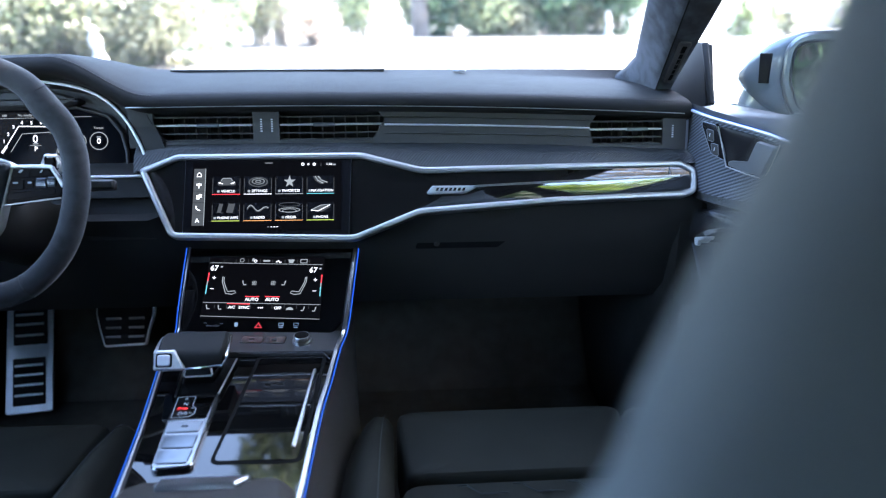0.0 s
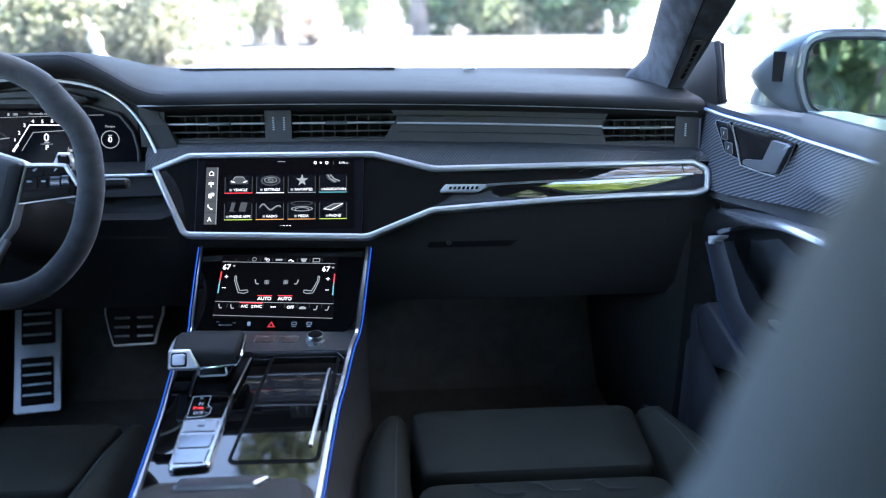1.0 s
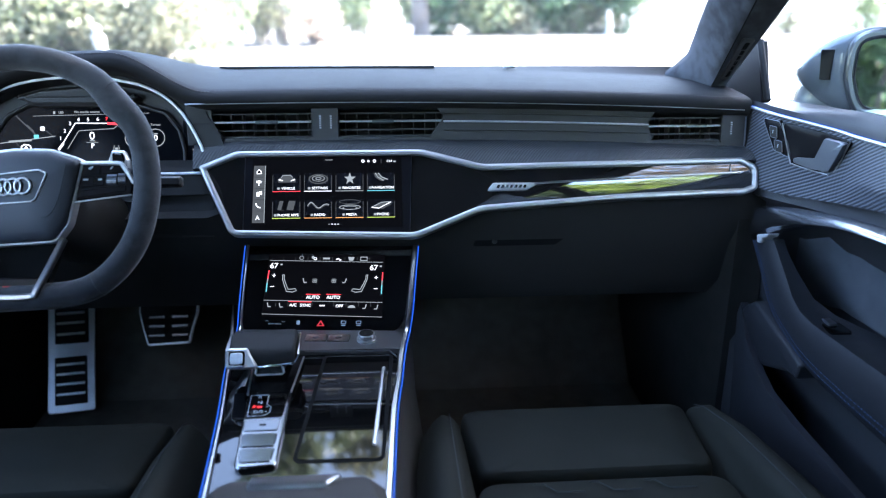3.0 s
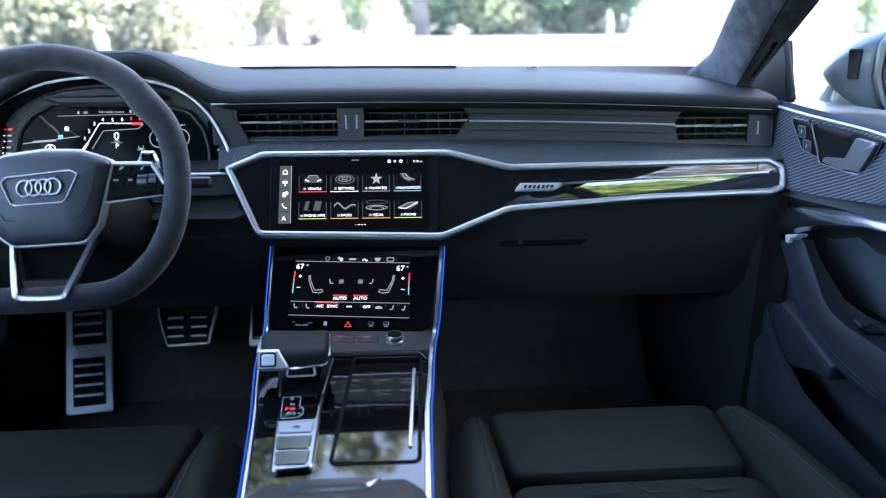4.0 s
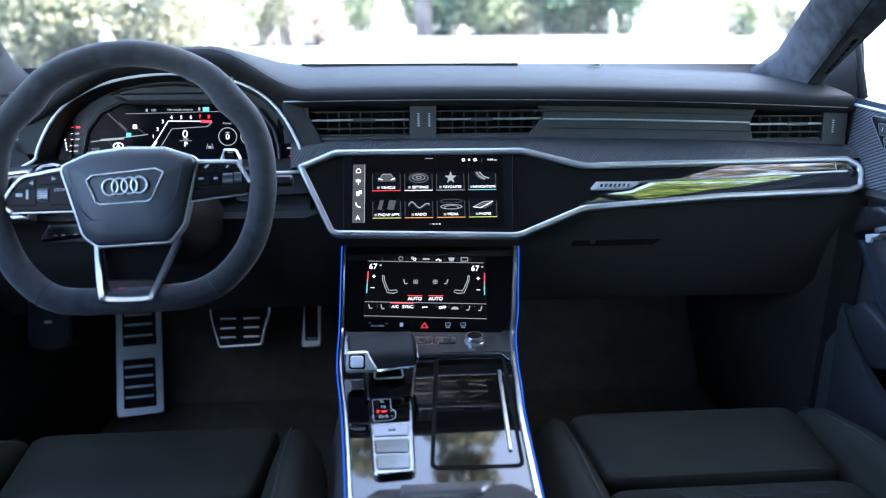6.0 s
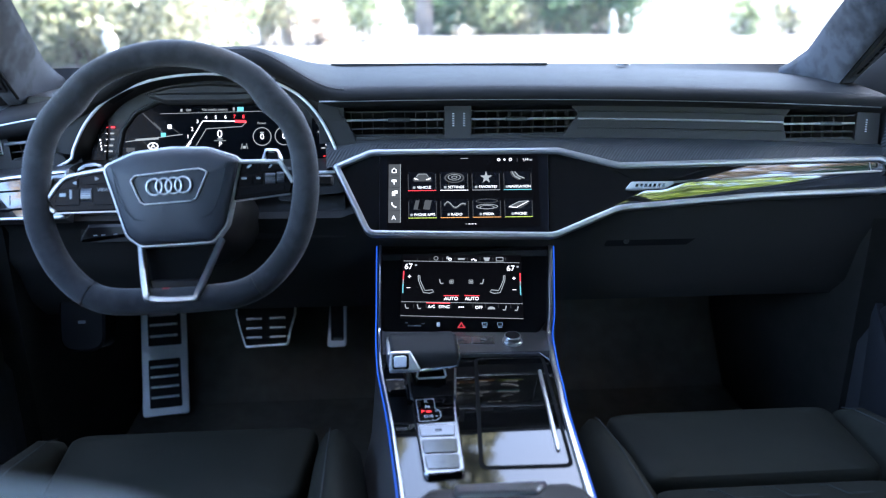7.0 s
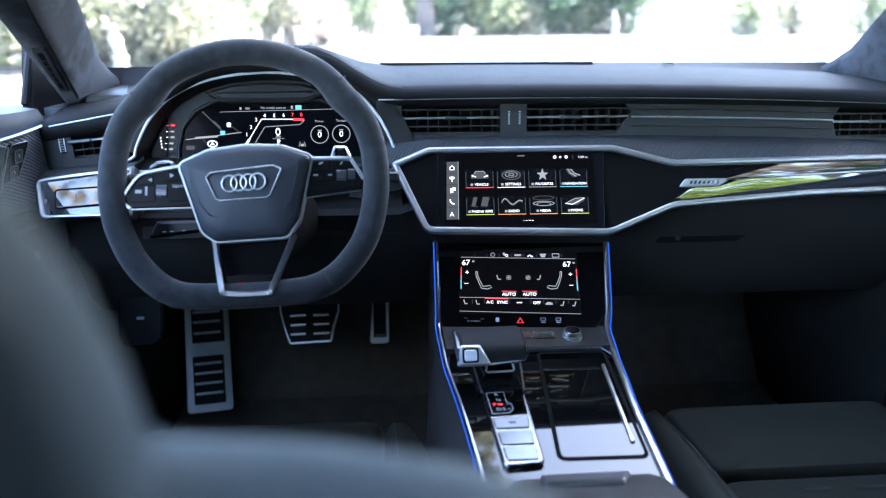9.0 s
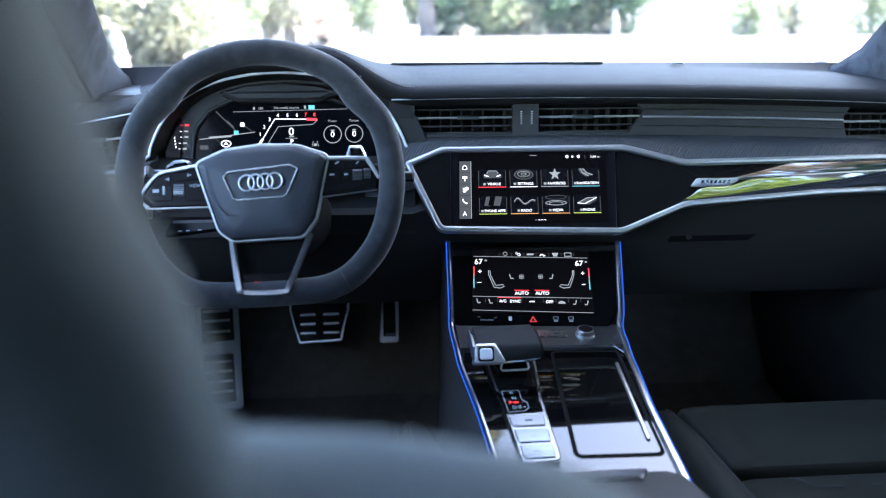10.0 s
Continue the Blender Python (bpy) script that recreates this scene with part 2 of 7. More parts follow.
def plate(poly, z0, z1, M, bevel=0.0, bm=None, dome=0.0):
    """A flat plate from a 2D outline, between two heights over the frame M."""
    bm = bm or bmesh.new()
    lo = [bm.verts.new(M @ Vector((x, y, z0))) for x, y in poly]
    if bevel:
        mid = [bm.verts.new(M @ Vector((x, y, z1 - bevel))) for x, y in poly]
        top = [bm.verts.new(M @ Vector((x, y, z1))) for x, y in inset(poly, bevel)]
        rings = [lo, mid, top]
    else:
        top = [bm.verts.new(M @ Vector((x, y, z1))) for x, y in poly]
        rings = [lo, top]
    k = len(poly)
    for a, b in zip(rings, rings[1:]):
        for i in range(k):
            bm.faces.new((a[i - 1], a[i], b[i], b[i - 1]))
    bm.faces.new(lo[::-1])
    bm.faces.new(top)
    return bm


def ring(outer, inner, z0, z1, M, bevel=0.0, bm=None):
    """A flat band between two outlines of one count, with rounded-off rims."""
    bm = bm or bmesh.new()
    loops = [(outer, z0), (outer, z1 - bevel)]
    if bevel:
        loops += [(inset(outer, bevel), z1), (inset(inner, -bevel), z1), (inner, z1 - bevel)]
    else:
        loops += [(inner, z1)]
    loops += [(inner, z0)]
    vs = [[bm.verts.new(M @ Vector((x, y, z))) for x, y in lp] for lp, z in loops]
    k = len(outer)
    for j in range(len(vs)):
        a, b = vs[j], vs[(j + 1) % len(vs)]
        for i in range(k):
            bm.faces.new((a[i - 1], a[i], b[i], b[i - 1]))
    return bm


def loft(rings, closed=True, caps=True, bm=None, wrap=False):
    bm = bm or bmesh.new()
    vs = [[bm.verts.new(Vector(p)) for p in r] for r in rings]
    k = len(vs[0])
    pairs = list(zip(vs, vs[1:])) + ([(vs[-1], vs[0])] if wrap else [])
    for a, b in pairs:
        for i in range(0 if closed else 1, k):
            bm.faces.new((a[i - 1], a[i], b[i], b[i - 1]))
    if caps and closed and not wrap:
        bm.faces.new(vs[0][::-1])
        bm.faces.new(vs[-1])
    return bm


def sweep(path, prof, up=(0, 0, 1), closed=False, bm=None):
    """Carries a closed profile (across, up) along a path."""
    P = [Vector(p) for p in path]
    k = len(P)
    rings = []
    for i in range(k):
        a, b = (P[i - 1], P[(i + 1) % k]) if closed else (P[max(i - 1, 0)], P[min(i + 1, k - 1)])
        t = (b - a).normalized()
        upv = Vector(up[i]) if isinstance(up, list) else Vector(up)
        s = t.cross(upv).normalized()
        w = s.cross(t)
        rings.append([P[i] + s * x + w * y for x, y in prof])
    return loft(rings, True, not closed, bm, wrap=closed)


def circle(r, n=10, ry=None):
    ry = ry or r
    return [(r * math.cos(2 * math.pi * i / n), ry * math.sin(2 * math.pi * i / n)) for i in range(n)]


def tube(path, r, up=(0, 0, 1), closed=False, n=8, bm=None):
    return sweep(path, circle(r, n), up, closed, bm)


def smooth_path(pts, n=6, closed=False):
    """Catmull-Rom through the points."""
    P = [Vector(p) for p in pts]
    k = len(P)
    out = []
    for i in range(k if closed else k - 1):
        p0, p1, p2, p3 = (P[(i + j) % k] if closed else P[min(max(i + j, 0), k - 1)] for j in (-1, 0, 1, 2))
        for s in range(n):
            t = s / n
            out.append(0.5 * ((2 * p1) + (p2 - p0) * t + (2 * p0 - 5 * p1 + 4 * p2 - p3) * t * t + (3 * p1 - p0 - 3 * p2 + p3) * t ** 3))
    if not closed:
        out.append(P[-1])
    return out


def block(c, size, bevel=0.004, M=None, seg=2, bm=None):
    """A box with rounded edges."""
    out = bmesh.new()
    bmesh.ops.create_cube(out, size=1)
    bmesh.ops.scale(out, vec=size, verts=out.verts)
    if bevel:
        bmesh.ops.bevel(out, geom=out.edges[:], offset=bevel, segments=seg, affect="EDGES", profile=0.6)
    bmesh.ops.transform(out, matrix=(M or Matrix()) @ Matrix.Translation(c), verts=out.verts)
    if bm is not None:
        me = bpy.data.meshes.new("t")
        out.to_mesh(me)
        bm.from_mesh(me)
        bpy.data.meshes.remove(me)
        out.free()
        return bm
    return out


def disc(M, r, z0, z1, n=24, bevel=0.0, bm=None):
    return plate(circle(r, n), z0, z1, M, bevel, bm)


def rect(x0, y0, x1, y1):
    return [(min(x0, x1), min(y0, y1)), (max(x0, x1), min(y0, y1)), (max(x0, x1), max(y0, y1)), (min(x0, x1), max(y0, y1))]


def words(name, s, size, M, mat, parent, align="CENTER", thick=0.0002):
    """Lettering as a thin mesh in the frame M."""
    cu = bpy.data.curves.new(name, "FONT")
    cu.body, cu.size, cu.extrude, cu.align_x, cu.align_y = s, size, thick, align, "CENTER"
    cu.resolution_u = 3
    o = bpy.data.objects.new(name, cu)
    me = bpy.data.meshes.new_from_object(o)
    me.transform(M)
    me.name = name
    bpy.data.objects.remove(o)
    me.materials.clear()
    me.materials.append(mat)
    ob = new(name, me)
    ob.parent = parent
    ob.matrix_parent_inverse = parent.matrix_basis.inverted() if parent.parent is None else Matrix()
    return ob


def ease(a, b, x):
    t = min(1, max(0, (x - a) / (b - a)))
    return t * t * (3 - 2 * t)


def at(M, x, y, z=0.0):
    return M @ Matrix.Translation((x, y, z))


# frames of the main surfaces
F_TRIM = fr((0, 1.121, 0.79), (1, -0.025, 0), (0, 0.5, 1))
F_LOW = fr((0, 1.08, 0.675), (1, -0.08, 0), (0, 0.97, 1))
F_CON = fr((0, 0.955, 0.612), (1, 0, 0), (0, 1, 0.085))
F_VENT = fr((0, 1.189, 0.9), (1, 0, 0), (0, 0.12, 1))
F_WHEEL = fr((-0.37, 0.955, 0.82), (1, 0, 0), (0, 0.4, 1))
F_BEZ = fr((-0.37, 1.176, 0.88), (1, 0, 0), (0, 0.3, 1))
F_CLU = fr((-0.37, 1.212, 0.88), (1, 0, 0), (0, 0.3, 1))

# ---- ground and distance ----
def ground_z(y):
    return 0.007 * max(0.0, min(y - 3.0, 24.0)) + 0.003 * max(0.0, y - 27.0)


M_GROUND = surface("pale_gravel", (0.105, 0.098, 0.095), 0.95, vary=0.26, scale=3.0, bump=0.6, bump_scale=60)
M_SOIL = surface("leaf_litter", (0.16, 0.13, 0.10), 0.95, vary=0.4, scale=5.0, bump=0.8, bump_scale=40)
M_BARK = surface("grey_bark", (0.13, 0.11, 0.10), 0.9, vary=0.4, scale=9.0, bump=1.0, bump_scale=60)
M_PALEBARK = surface("pale_bark", (0.42, 0.38, 0.34), 0.85, vary=0.3, scale=9.0, bump=0.8, bump_scale=60)
M_STONE = surface("white_stone", (0.42, 0.41, 0.40), 0.8, vary=0.2, scale=6.0, bump=0.5, bump_scale=50)
M_WALL = surface("beige_render", (0.5, 0.43, 0.36), 0.85, vary=0.12, scale=4.0, bump=0.4, bump_scale=60)


def leaf_mat(name, colour):
    m, nt, b = nodes_of(name)
    N, Lk = nt.nodes, nt.links
    g = N.new("ShaderNodeNewGeometry")
    hs = N.new("ShaderNodeMix")
    hs.data_type = "RGBA"
    c = Vector(colour)
    hs.inputs["A"].default_value = (*(c * 0.5), 1)
    hs.inputs["B"].default_value = (c.x * 1.7, c.y * 1.45, c.z * 1.3, 1)
    Lk.new(g.outputs["Random Per Island"], hs.inputs["Factor"])
    Lk.new(hs.outputs["Result"], b.inputs["Base Color"])
    b.inputs["Roughness"].default_value = 0.5
    tr = N.new("ShaderNodeBsdfTranslucent")
    Lk.new(hs.outputs["Result"], tr.inputs[0])
    mx = N.new("ShaderNodeMixShader")
    mx.inputs[0].default_value = 0.5
    Lk.new(b.outputs[0], mx.inputs[1])
    Lk.new(tr.outputs[0], mx.inputs[2])
    Lk.new(mx.outputs[0], N["Material Output"].inputs[0])
    return m


M_LEAF_A = leaf_mat("fresh_leaves", (0.205, 0.265, 0.165))
M_LEAF_B = leaf_mat("blue_green_leaves", (0.075, 0.14, 0.085))
M_LEAF_C = leaf_mat("olive_leaves", (0.235, 0.262, 0.19))
M_LEAF_D = leaf_mat("vivid_leaves", (0.20, 0.30, 0.07))
M_LEAF_P = leaf_mat("pale_reflector_leaves", (0.24, 0.22, 0.18))
M_BLOSSOM = leaf_mat("pale_blossom", (0.5, 0.48, 0.44))


def leaves(name, clumps, n, size, mat, parent, seed, fill=0.55):
    """Many small folded leaves, gathered in clumps (x, y, z, rx, ry, rz)."""
    rg = np.random.RandomState(seed)
    w = np.array([c[3] * c[4] * c[5] for c in clumps]) ** 0.67
    pick = rg.choice(len(clumps), n, p=w / w.sum())
    C = np.array(clumps)[pick]
    d = rg.normal(size=(n, 3))
    d /= np.linalg.norm(d, axis=1)[:, None]
    rad = rg.uniform(fill, 1.0, n) ** 0.6
    p = C[:, :3] + d * C[:, 3:] * rad[:, None]
    p[:, 2] = np.maximum(p[:, 2], 0.05 + np.array([ground_z(y) for y in p[:, 1]]))
    a = rg.normal(size=(n, 3))
    a /= np.linalg.norm(a, axis=1)[:, None]
    b = np.cross(a, rg.normal(size=(n, 3)))
    b /= np.linalg.norm(b, axis=1)[:, None]
    s = size * rg.uniform(0.6, 1.3, n)[:, None]
    q = np.stack([p - a * s, p + b * s * 0.45, p + a * s, p - b * s * 0.45], 1).reshape(-1, 3)
    me = bpy.data.meshes.new(name)
    me.from_pydata(q.tolist(), [], (np.arange(n * 4).reshape(-1, 4)).tolist())
    me.materials.append(mat)
    ob = new(name, me)
    ob.parent = parent
    ob.matrix_parent_inverse = parent.matrix_basis.inverted()
    return ob


def trunk_mesh(x, y, z0, h, r, rg, limbs=5):
    bm = bmesh.new()
    path = [Vector((x + rg.uniform(-1, 1) * 0.06 * h * i / 6, y + rg.uniform(-1, 1) * 0.05 * h * i / 6, z0 - 0.1 + h * i / 6)) for i in range(7)]
    loft([[p + Vector((math.cos(a), math.sin(a), 0)) * r * (1 - 0.1 * i) * (1.35 if i == 0 else 1) for a in [2 * math.pi * k / 10 for k in range(10)]] for i, p in enumerate(path)], bm=bm)
    for k in range(limbs):
        s = path[rg.randint(3, 6)]
        a = rg.uniform(0, 2 * math.pi)
        e = Vector((math.cos(a), math.sin(a), 0.8)) * h * 0.28
        pts = [s, s + e * 0.5 + Vector((0, 0, 0.05 * h)), s + e]
        loft([[q + Vector((math.cos(t), math.sin(t), 0)) * r * f for t in [2 * math.pi * j / 6 for j in range(6)]] for q, f in zip(pts, (0.5, 0.3, 0.1))], bm=bm)
    return bm


def tree(x, y, h, r, crown_r, n, size, mat, seed, label, bark=M_BARK, low=0.45, cz=None):
    rg = np.random.RandomState(seed)
    z0 = ground_z(y)
    t = thing("tree", (x, y, z0), label, "tree", "garden trees")
    part("trunk", trunk_mesh(x, y, z0, h * 0.8, r, rg), bark, t)
    cl = []
    for k in range(14):
        a, q = rg.uniform(0, 2 * math.pi), crown_r * math.sqrt(rg.uniform(0, 1))
        s = crown_r * rg.uniform(0.3, 0.5)
        cl.append((x + q * math.cos(a), y + q * math.sin(a), z0 + h * rg.uniform(low, 0.95), s, s, s * 0.75))
    leaves("crown", cl, n, size, mat, t, seed)
    return t


def bush(name, x, y, rx, ry, h, n, size, mat, seed, label, category="bush"):
    rg = np.random.RandomState(seed)
    z0 = ground_z(y)
    t = thing(name, (x, y, z0), label, category, "garden planting")
    cl = []
    for k in range(max(8, int(rx * 3))):
        s = h * rg.uniform(0.22, 0.36)
        cl.append((x + rg.uniform(-1, 1) * rx, y + rg.uniform(-1, 1) * ry, z0 + rg.uniform(0.08, 0.8) * h, s, s, s))
    bm = bmesh.new()
    for k in range(6):
        a = Vector((x + rg.uniform(-0.5, 0.5) * rx, y + rg.uniform(-0.5, 0.5) * ry, z0 - 0.05))
        tube([a, a + Vector((rg.uniform(-0.2, 0.2), rg.uniform(-0.2, 0.2), h * 0.4)), a + Vector((rg.uniform(-0.4, 0.4), rg.uniform(-0.4, 0.4), h * 0.8))], 0.03, up=(0, 1, 0.1), n=6, bm=bm)
    part("stem", bm, M_BARK, t)
    leaves("foliage", cl, n, size, mat, t, seed)
    return t


def build_outside():
    ys = [-160, -60, -20, -5, 3, 8, 14, 20, 27, 40, 80, 400, 2500]
    xs = [-2500, -300, -80, -30, -12, -5, 0, 5, 12, 30, 80, 300, 2500]
    bm = bmesh.new()
    g = [[bm.verts.new((x, y, ground_z(y) if y < 500 else ground_z(500))) for x in xs] for y in ys]
    for a, b in zip(g, g[1:]):
        for i in range(1, len(xs)):
            bm.faces.new((a[i - 1], a[i], b[i], b[i - 1]))
    tagged(part("ground", bm, M_GROUND), "pale sunlit gravel forecourt round the parked car", "ground", kind="structure")
    # planting beds under the hedges
    def bed(x0, x1, y0, y1):
        b = bmesh.new()
        pts = [(x0 + (x1 - x0) * i / 10, y0 + 0.5 * math.sin(i * 1.3)) for i in range(11)] + [(x1 - (x1 - x0) * i / 10, y1 + 0.5 * math.sin(i * 1.7)) for i in range(11)]
        lo = [b.verts.new((x, y, ground_z(y) - 0.05)) for x, y in pts]
        hi = [b.verts.new((x, y, ground_z(y) + 0.03)) for x, y in pts]
        for i in range(len(pts)):
            b.faces.new((lo[i - 1], lo[i], hi[i], hi[i - 1]))
        b.faces.new(hi)
        tagged(part("planting_bed", b, M_SOIL), "brown planting bed with leaf litter under the hedge", "planting bed", kind="structure")
    bed(-22, -3.4, 12.9, 24)
    bed(1.0, 9.2, 25.2, 28)
    # left: dense mixed shrubs nearer the car
    green, olive = "dense light-green shrub in dappled sun", "dense olive-green shrub with gaps of light"
    for i, (x, y, rx, h, m) in enumerate([(-9.8, 14.3, 1.3, 3.4, M_LEAF_C), (-7.7, 13.9, 1.2, 3.2, M_LEAF_A), (-6.1, 13.6, 0.9, 2.8, M_LEAF_C), (-4.95, 13.4, 0.7, 2.6, M_LEAF_A), (-3.95, 13.8, 0.55, 2.5, M_LEAF_C)]):
        bush("shrub", x, y, rx, 0.7, h, 6500, 0.075, m, 11 + i, green if m is M_LEAF_A else olive)
    bush("shrub", -3.9, 18.5, 0.55, 0.6, 2.4, 1500, 0.10, M_LEAF_A, 60, "loose light-green shrub behind the forecourt")
    bush("shrub", -2.75, 20.2, 0.55, 0.5, 2.6, 1700, 0.11, M_LEAF_C, 61, "loose olive shrub round a pale trunk")
    bush("flowering_shrub", -1.75, 20.0, 0.35, 0.4, 1.5, 700, 0.11, M_BLOSSOM, 62, "low shrub covered in pale blossom", "bush")
    bush("shrub", -0.75, 21.5, 0.5, 0.5, 2.6, 1600, 0.11, M_LEAF_A, 63, "upright light-green shrub in the sun")
    tree(-2.55, 20.3, 19.0, 0.13, 2.6, 2600, 0.24, M_LEAF_A, 15, "tall pale-barked tree with a sparse crown", M_PALEBARK, 0.45)
    tree(-3.3, 21.0, 21.0, 0.12, 2.6, 2600, 0.24, M_LEAF_A, 16, "tall pale-barked tree with a sparse crown", M_PALEBARK, 0.5)
    # ahead: a tree and a mixed hedge across the drive
    tree(1.23, 25.0, 27.0, 0.22, 3.6, 4200, 0.30, M_LEAF_C, 17, "tall grey-barked tree beside the drive", M_BARK, 0.66)
    for i, (x, rx, h, m, lab) in enumerate([(2.05, 0.55, 2.3, M_LEAF_B, "blue-green rounded shrub beside a tree trunk"), (3.2, 0.4, 2.6, M_LEAF_A, "bright green shrub in the sun"), (4.6, 0.5, 2.6, M_LEAF_C, "olive shrub in the hedge row"), (5.6, 0.5, 2.5, M_LEAF_B, "dark green shrub in the hedge row"), (6.5, 0.45, 2.7, M_LEAF_A, "bright green shrub in the sun"), (8.1, 0.5, 2.6, M_LEAF_B, "dark green shrub in the hedge row"), (7.3, 0.45, 2.4, M_LEAF_C, "olive shrub in the hedge row"), (3.95, 0.4, 2.2, M_LEAF_A, "bright green shrub in the sun")]):
        bush("shrub", x, 25.6 + 0.15 * i, rx, 0.5, h, 1900, 0.12, m, 70 + i, lab)
    # a farther hedge closes the garden
    for i in range(9):
        x = -24.0 + 4.1 * i
        bush("hedge", x, 38.0 + 0.4 * math.sin(2.1 * i), 2.6, 0.8, 3.4, 2200, 0.17, (M_LEAF_A, M_LEAF_C)[i % 2], 80 + i, "far pale-green garden hedge", "hedge")
    # right: low shrubs and a garden wall, seen through the door window
    bush("shrub", 11.9, 25.0, 0.3, 0.4, 1.7, 900, 0.11, M_LEAF_A, 23, "low green shrub by a pale wall")
    bush("shrub", 13.6, 25.4, 0.35, 0.5, 1.9, 900, 0.11, M_LEAF_C, 24, "low olive shrub by a pale wall")
    bush("shrub", 16.6, 25.8, 0.6, 0.5, 2.0, 1100, 0.11, M_LEAF_A, 25, "low green shrub by a pale wall")
    t = thing("garden_table", (6.62, 11.5, ground_z(11.5)), "pale stone garden table on a pedestal", "table")
    part("tabletop", block((6.62, 11.5, 1.05), (0.82, 0.5, 0.08), 0.02), M_STONE, t)
    part("pedestal", loft([[(6.66 + r * math.cos(a), 11.5 + r * math.sin(a), z) for a in [2 * math.pi * k / 16 for k in range(16)]] for z, r in ((ground_z(11.5) - 0.02, 0.19), (0.25, 0.18), (0.34, 0.10), (0.8, 0.085), (0.95, 0.12), (1.015, 0.19))]), M_STONE, t)
    b = block((20.5, 33.0, ground_z(33) + 0.5), (16, 0.4, 1.1), 0.05)
    block((20.5, 33.0, ground_z(33) + 1.1), (16.2, 0.55, 0.12), 0.02, bm=b)
    tagged(part("garden_wall", b, M_WALL), "low beige rendered garden wall with a coping", "wall", kind="structure")
    # beside and behind the car: what the mirror and the gloss surfaces show; the last two are unseen, added to darken
    # the driver's seat
    for i, (x, y, rx, h, m) in enumerate([(6.6, -1.6, 1.6, 6.4, M_LEAF_B), (8.6, -6.5, 2.2, 7.0, M_LEAF_B), (2.6, -14.0, 1.8, 5.6, M_LEAF_D), (5.0, -13.0, 1.9, 5.8, M_LEAF_D), (3.9, -12.4, 1.5, 5.2, M_LEAF_D), (6.3, -11.6, 1.6, 5.4, M_LEAF_D), (-12.5, -8.5, 2.0, 4.0, M_LEAF_A), (11.5, -16.0, 2.4, 6.0, M_LEAF_B), (5.5, -17.0, 2.4, 6.0, M_LEAF_B), (3.5, -19.5, 2.8, 4.6, M_LEAF_A), (-4.5, -20.0, 2.8, 4.6, M_LEAF_C), (-15.0, -12.0, 2.4, 4.6, M_LEAF_A), (-16.0, -3.0, 2.4, 4.4, M_LEAF_C), (-16.0, 6.0, 2.4, 5.0, M_LEAF_A), (1.3, -8.0, 0.9, 2.9, M_LEAF_B), (4.0, 0.2, 1.0, 3.4, M_LEAF_B), (4.0, -1.4, 1.0, 3.4, M_LEAF_B)]):
        bush("shrub", x, y, rx, 1.5, h, 3600 if h < 4.5 else 7500, 0.19, m, 40 + i, "dense green garden shrub out of direct view, added for reflections and shade")
    # an unseen tree, added to shade the car
    t = thing("shade_tree", (7.4, 3.2, 0), "unseen broad green tree added so that its crown shades the car", "tree")
    rg = np.random.RandomState(5)
    part("trunk", trunk_mesh(7.4, 3.2, 0, 7.5, 0.28, rg, 8), M_BARK, t)
    cl = [(4.5 + rg.uniform(-3.3, 3.3), 3.2 + rg.uniform(-3.4, 3.4), 8.5 + rg.uniform(-0.9, 1.3), 1.25, 1.25, 0.85) for k in range(52)]
    # further clumps added rearwards to dim the light on the driver's seat
    cl += [(4.6 + rg.uniform(-3.0, 3.4), -2.0 + rg.uniform(-2.4, 2.4), 8.5 + rg.uniform(-0.9, 1.3), 1.25, 1.25, 0.85) for k in range(26)]
    leaves("crown", cl, 52000, 0.17, M_LEAF_A, t, 6)
    # looser unseen trees behind the car, over the hedge, added to brighten the trim's reflections
    t = thing("reflection_tree", (12.5, -19.0, 0), "unseen loose pale-leaved tree added behind the car for trim reflections", "tree")
    part("trunk", trunk_mesh(12.5, -19.0, 0, 15.0, 0.35, rg, 7), M_BARK, t)
    cl = [(11.5 + rg.uniform(-6.5, 7.5), -18.0 + rg.uniform(-5.5, 4.5), 17.0 + rg.uniform(-3.2, 3.6), 2.1, 2.1, 1.5) for k in range(30)]
    leaves("crown", cl, 6500, 0.32, M_LEAF_P, t, 9)
    # added crown; its pale leaves replace bright sky in the left trim
    t = thing("reflection_tree", (-7.2, -10.4, 0), "unseen loose pale-leaved tree added behind the car in place of bright sky", "tree")
    part("trunk", trunk_mesh(-7.2, -10.4, 0, 7.0, 0.2, rg, 7), M_BARK, t)
    cl = [(-6.6 + rg.uniform(-3.0, 3.0), -9.8 + rg.uniform(-2.6, 2.2), 7.6 + rg.uniform(-2.6, 2.2), 0.95, 0.95, 0.7) for k in range(20)]
    leaves("crown", cl, 3000, 0.18, M_LEAF_P, t, 12)
    # pale garden statues: plain shapes
    for x, y, h in ((-4.03, 11.5, 0.76), (7.25, 24.6, 0.8)):
        z0 = ground_z(y)
        prof = [(0.0, 0.24), (0.06, 0.24), (0.10, 0.18), (0.36, 0.17), (0.40, 0.22), (0.44, 0.16), (0.58, 0.13), (0.70, 0.17), (0.80, 0.14), (0.86, 0.07), (0.90, 0.10), (0.96, 0.09), (1.0, 0.02)]
        bm = loft([[(x + 0.03 * math.sin(5 * f) + 0.55 * r * math.cos(a) * (1 + 0.12 * math.sin(9 * f)), y + 0.55 * r * math.sin(a), z0 + f * h) for a in [2 * math.pi * k / 18 for k in range(18)]] for f, r in prof])
        tagged(part("statue", bm, M_STONE), "weathered white stone garden statue on a plinth", "statue", "garden statues")


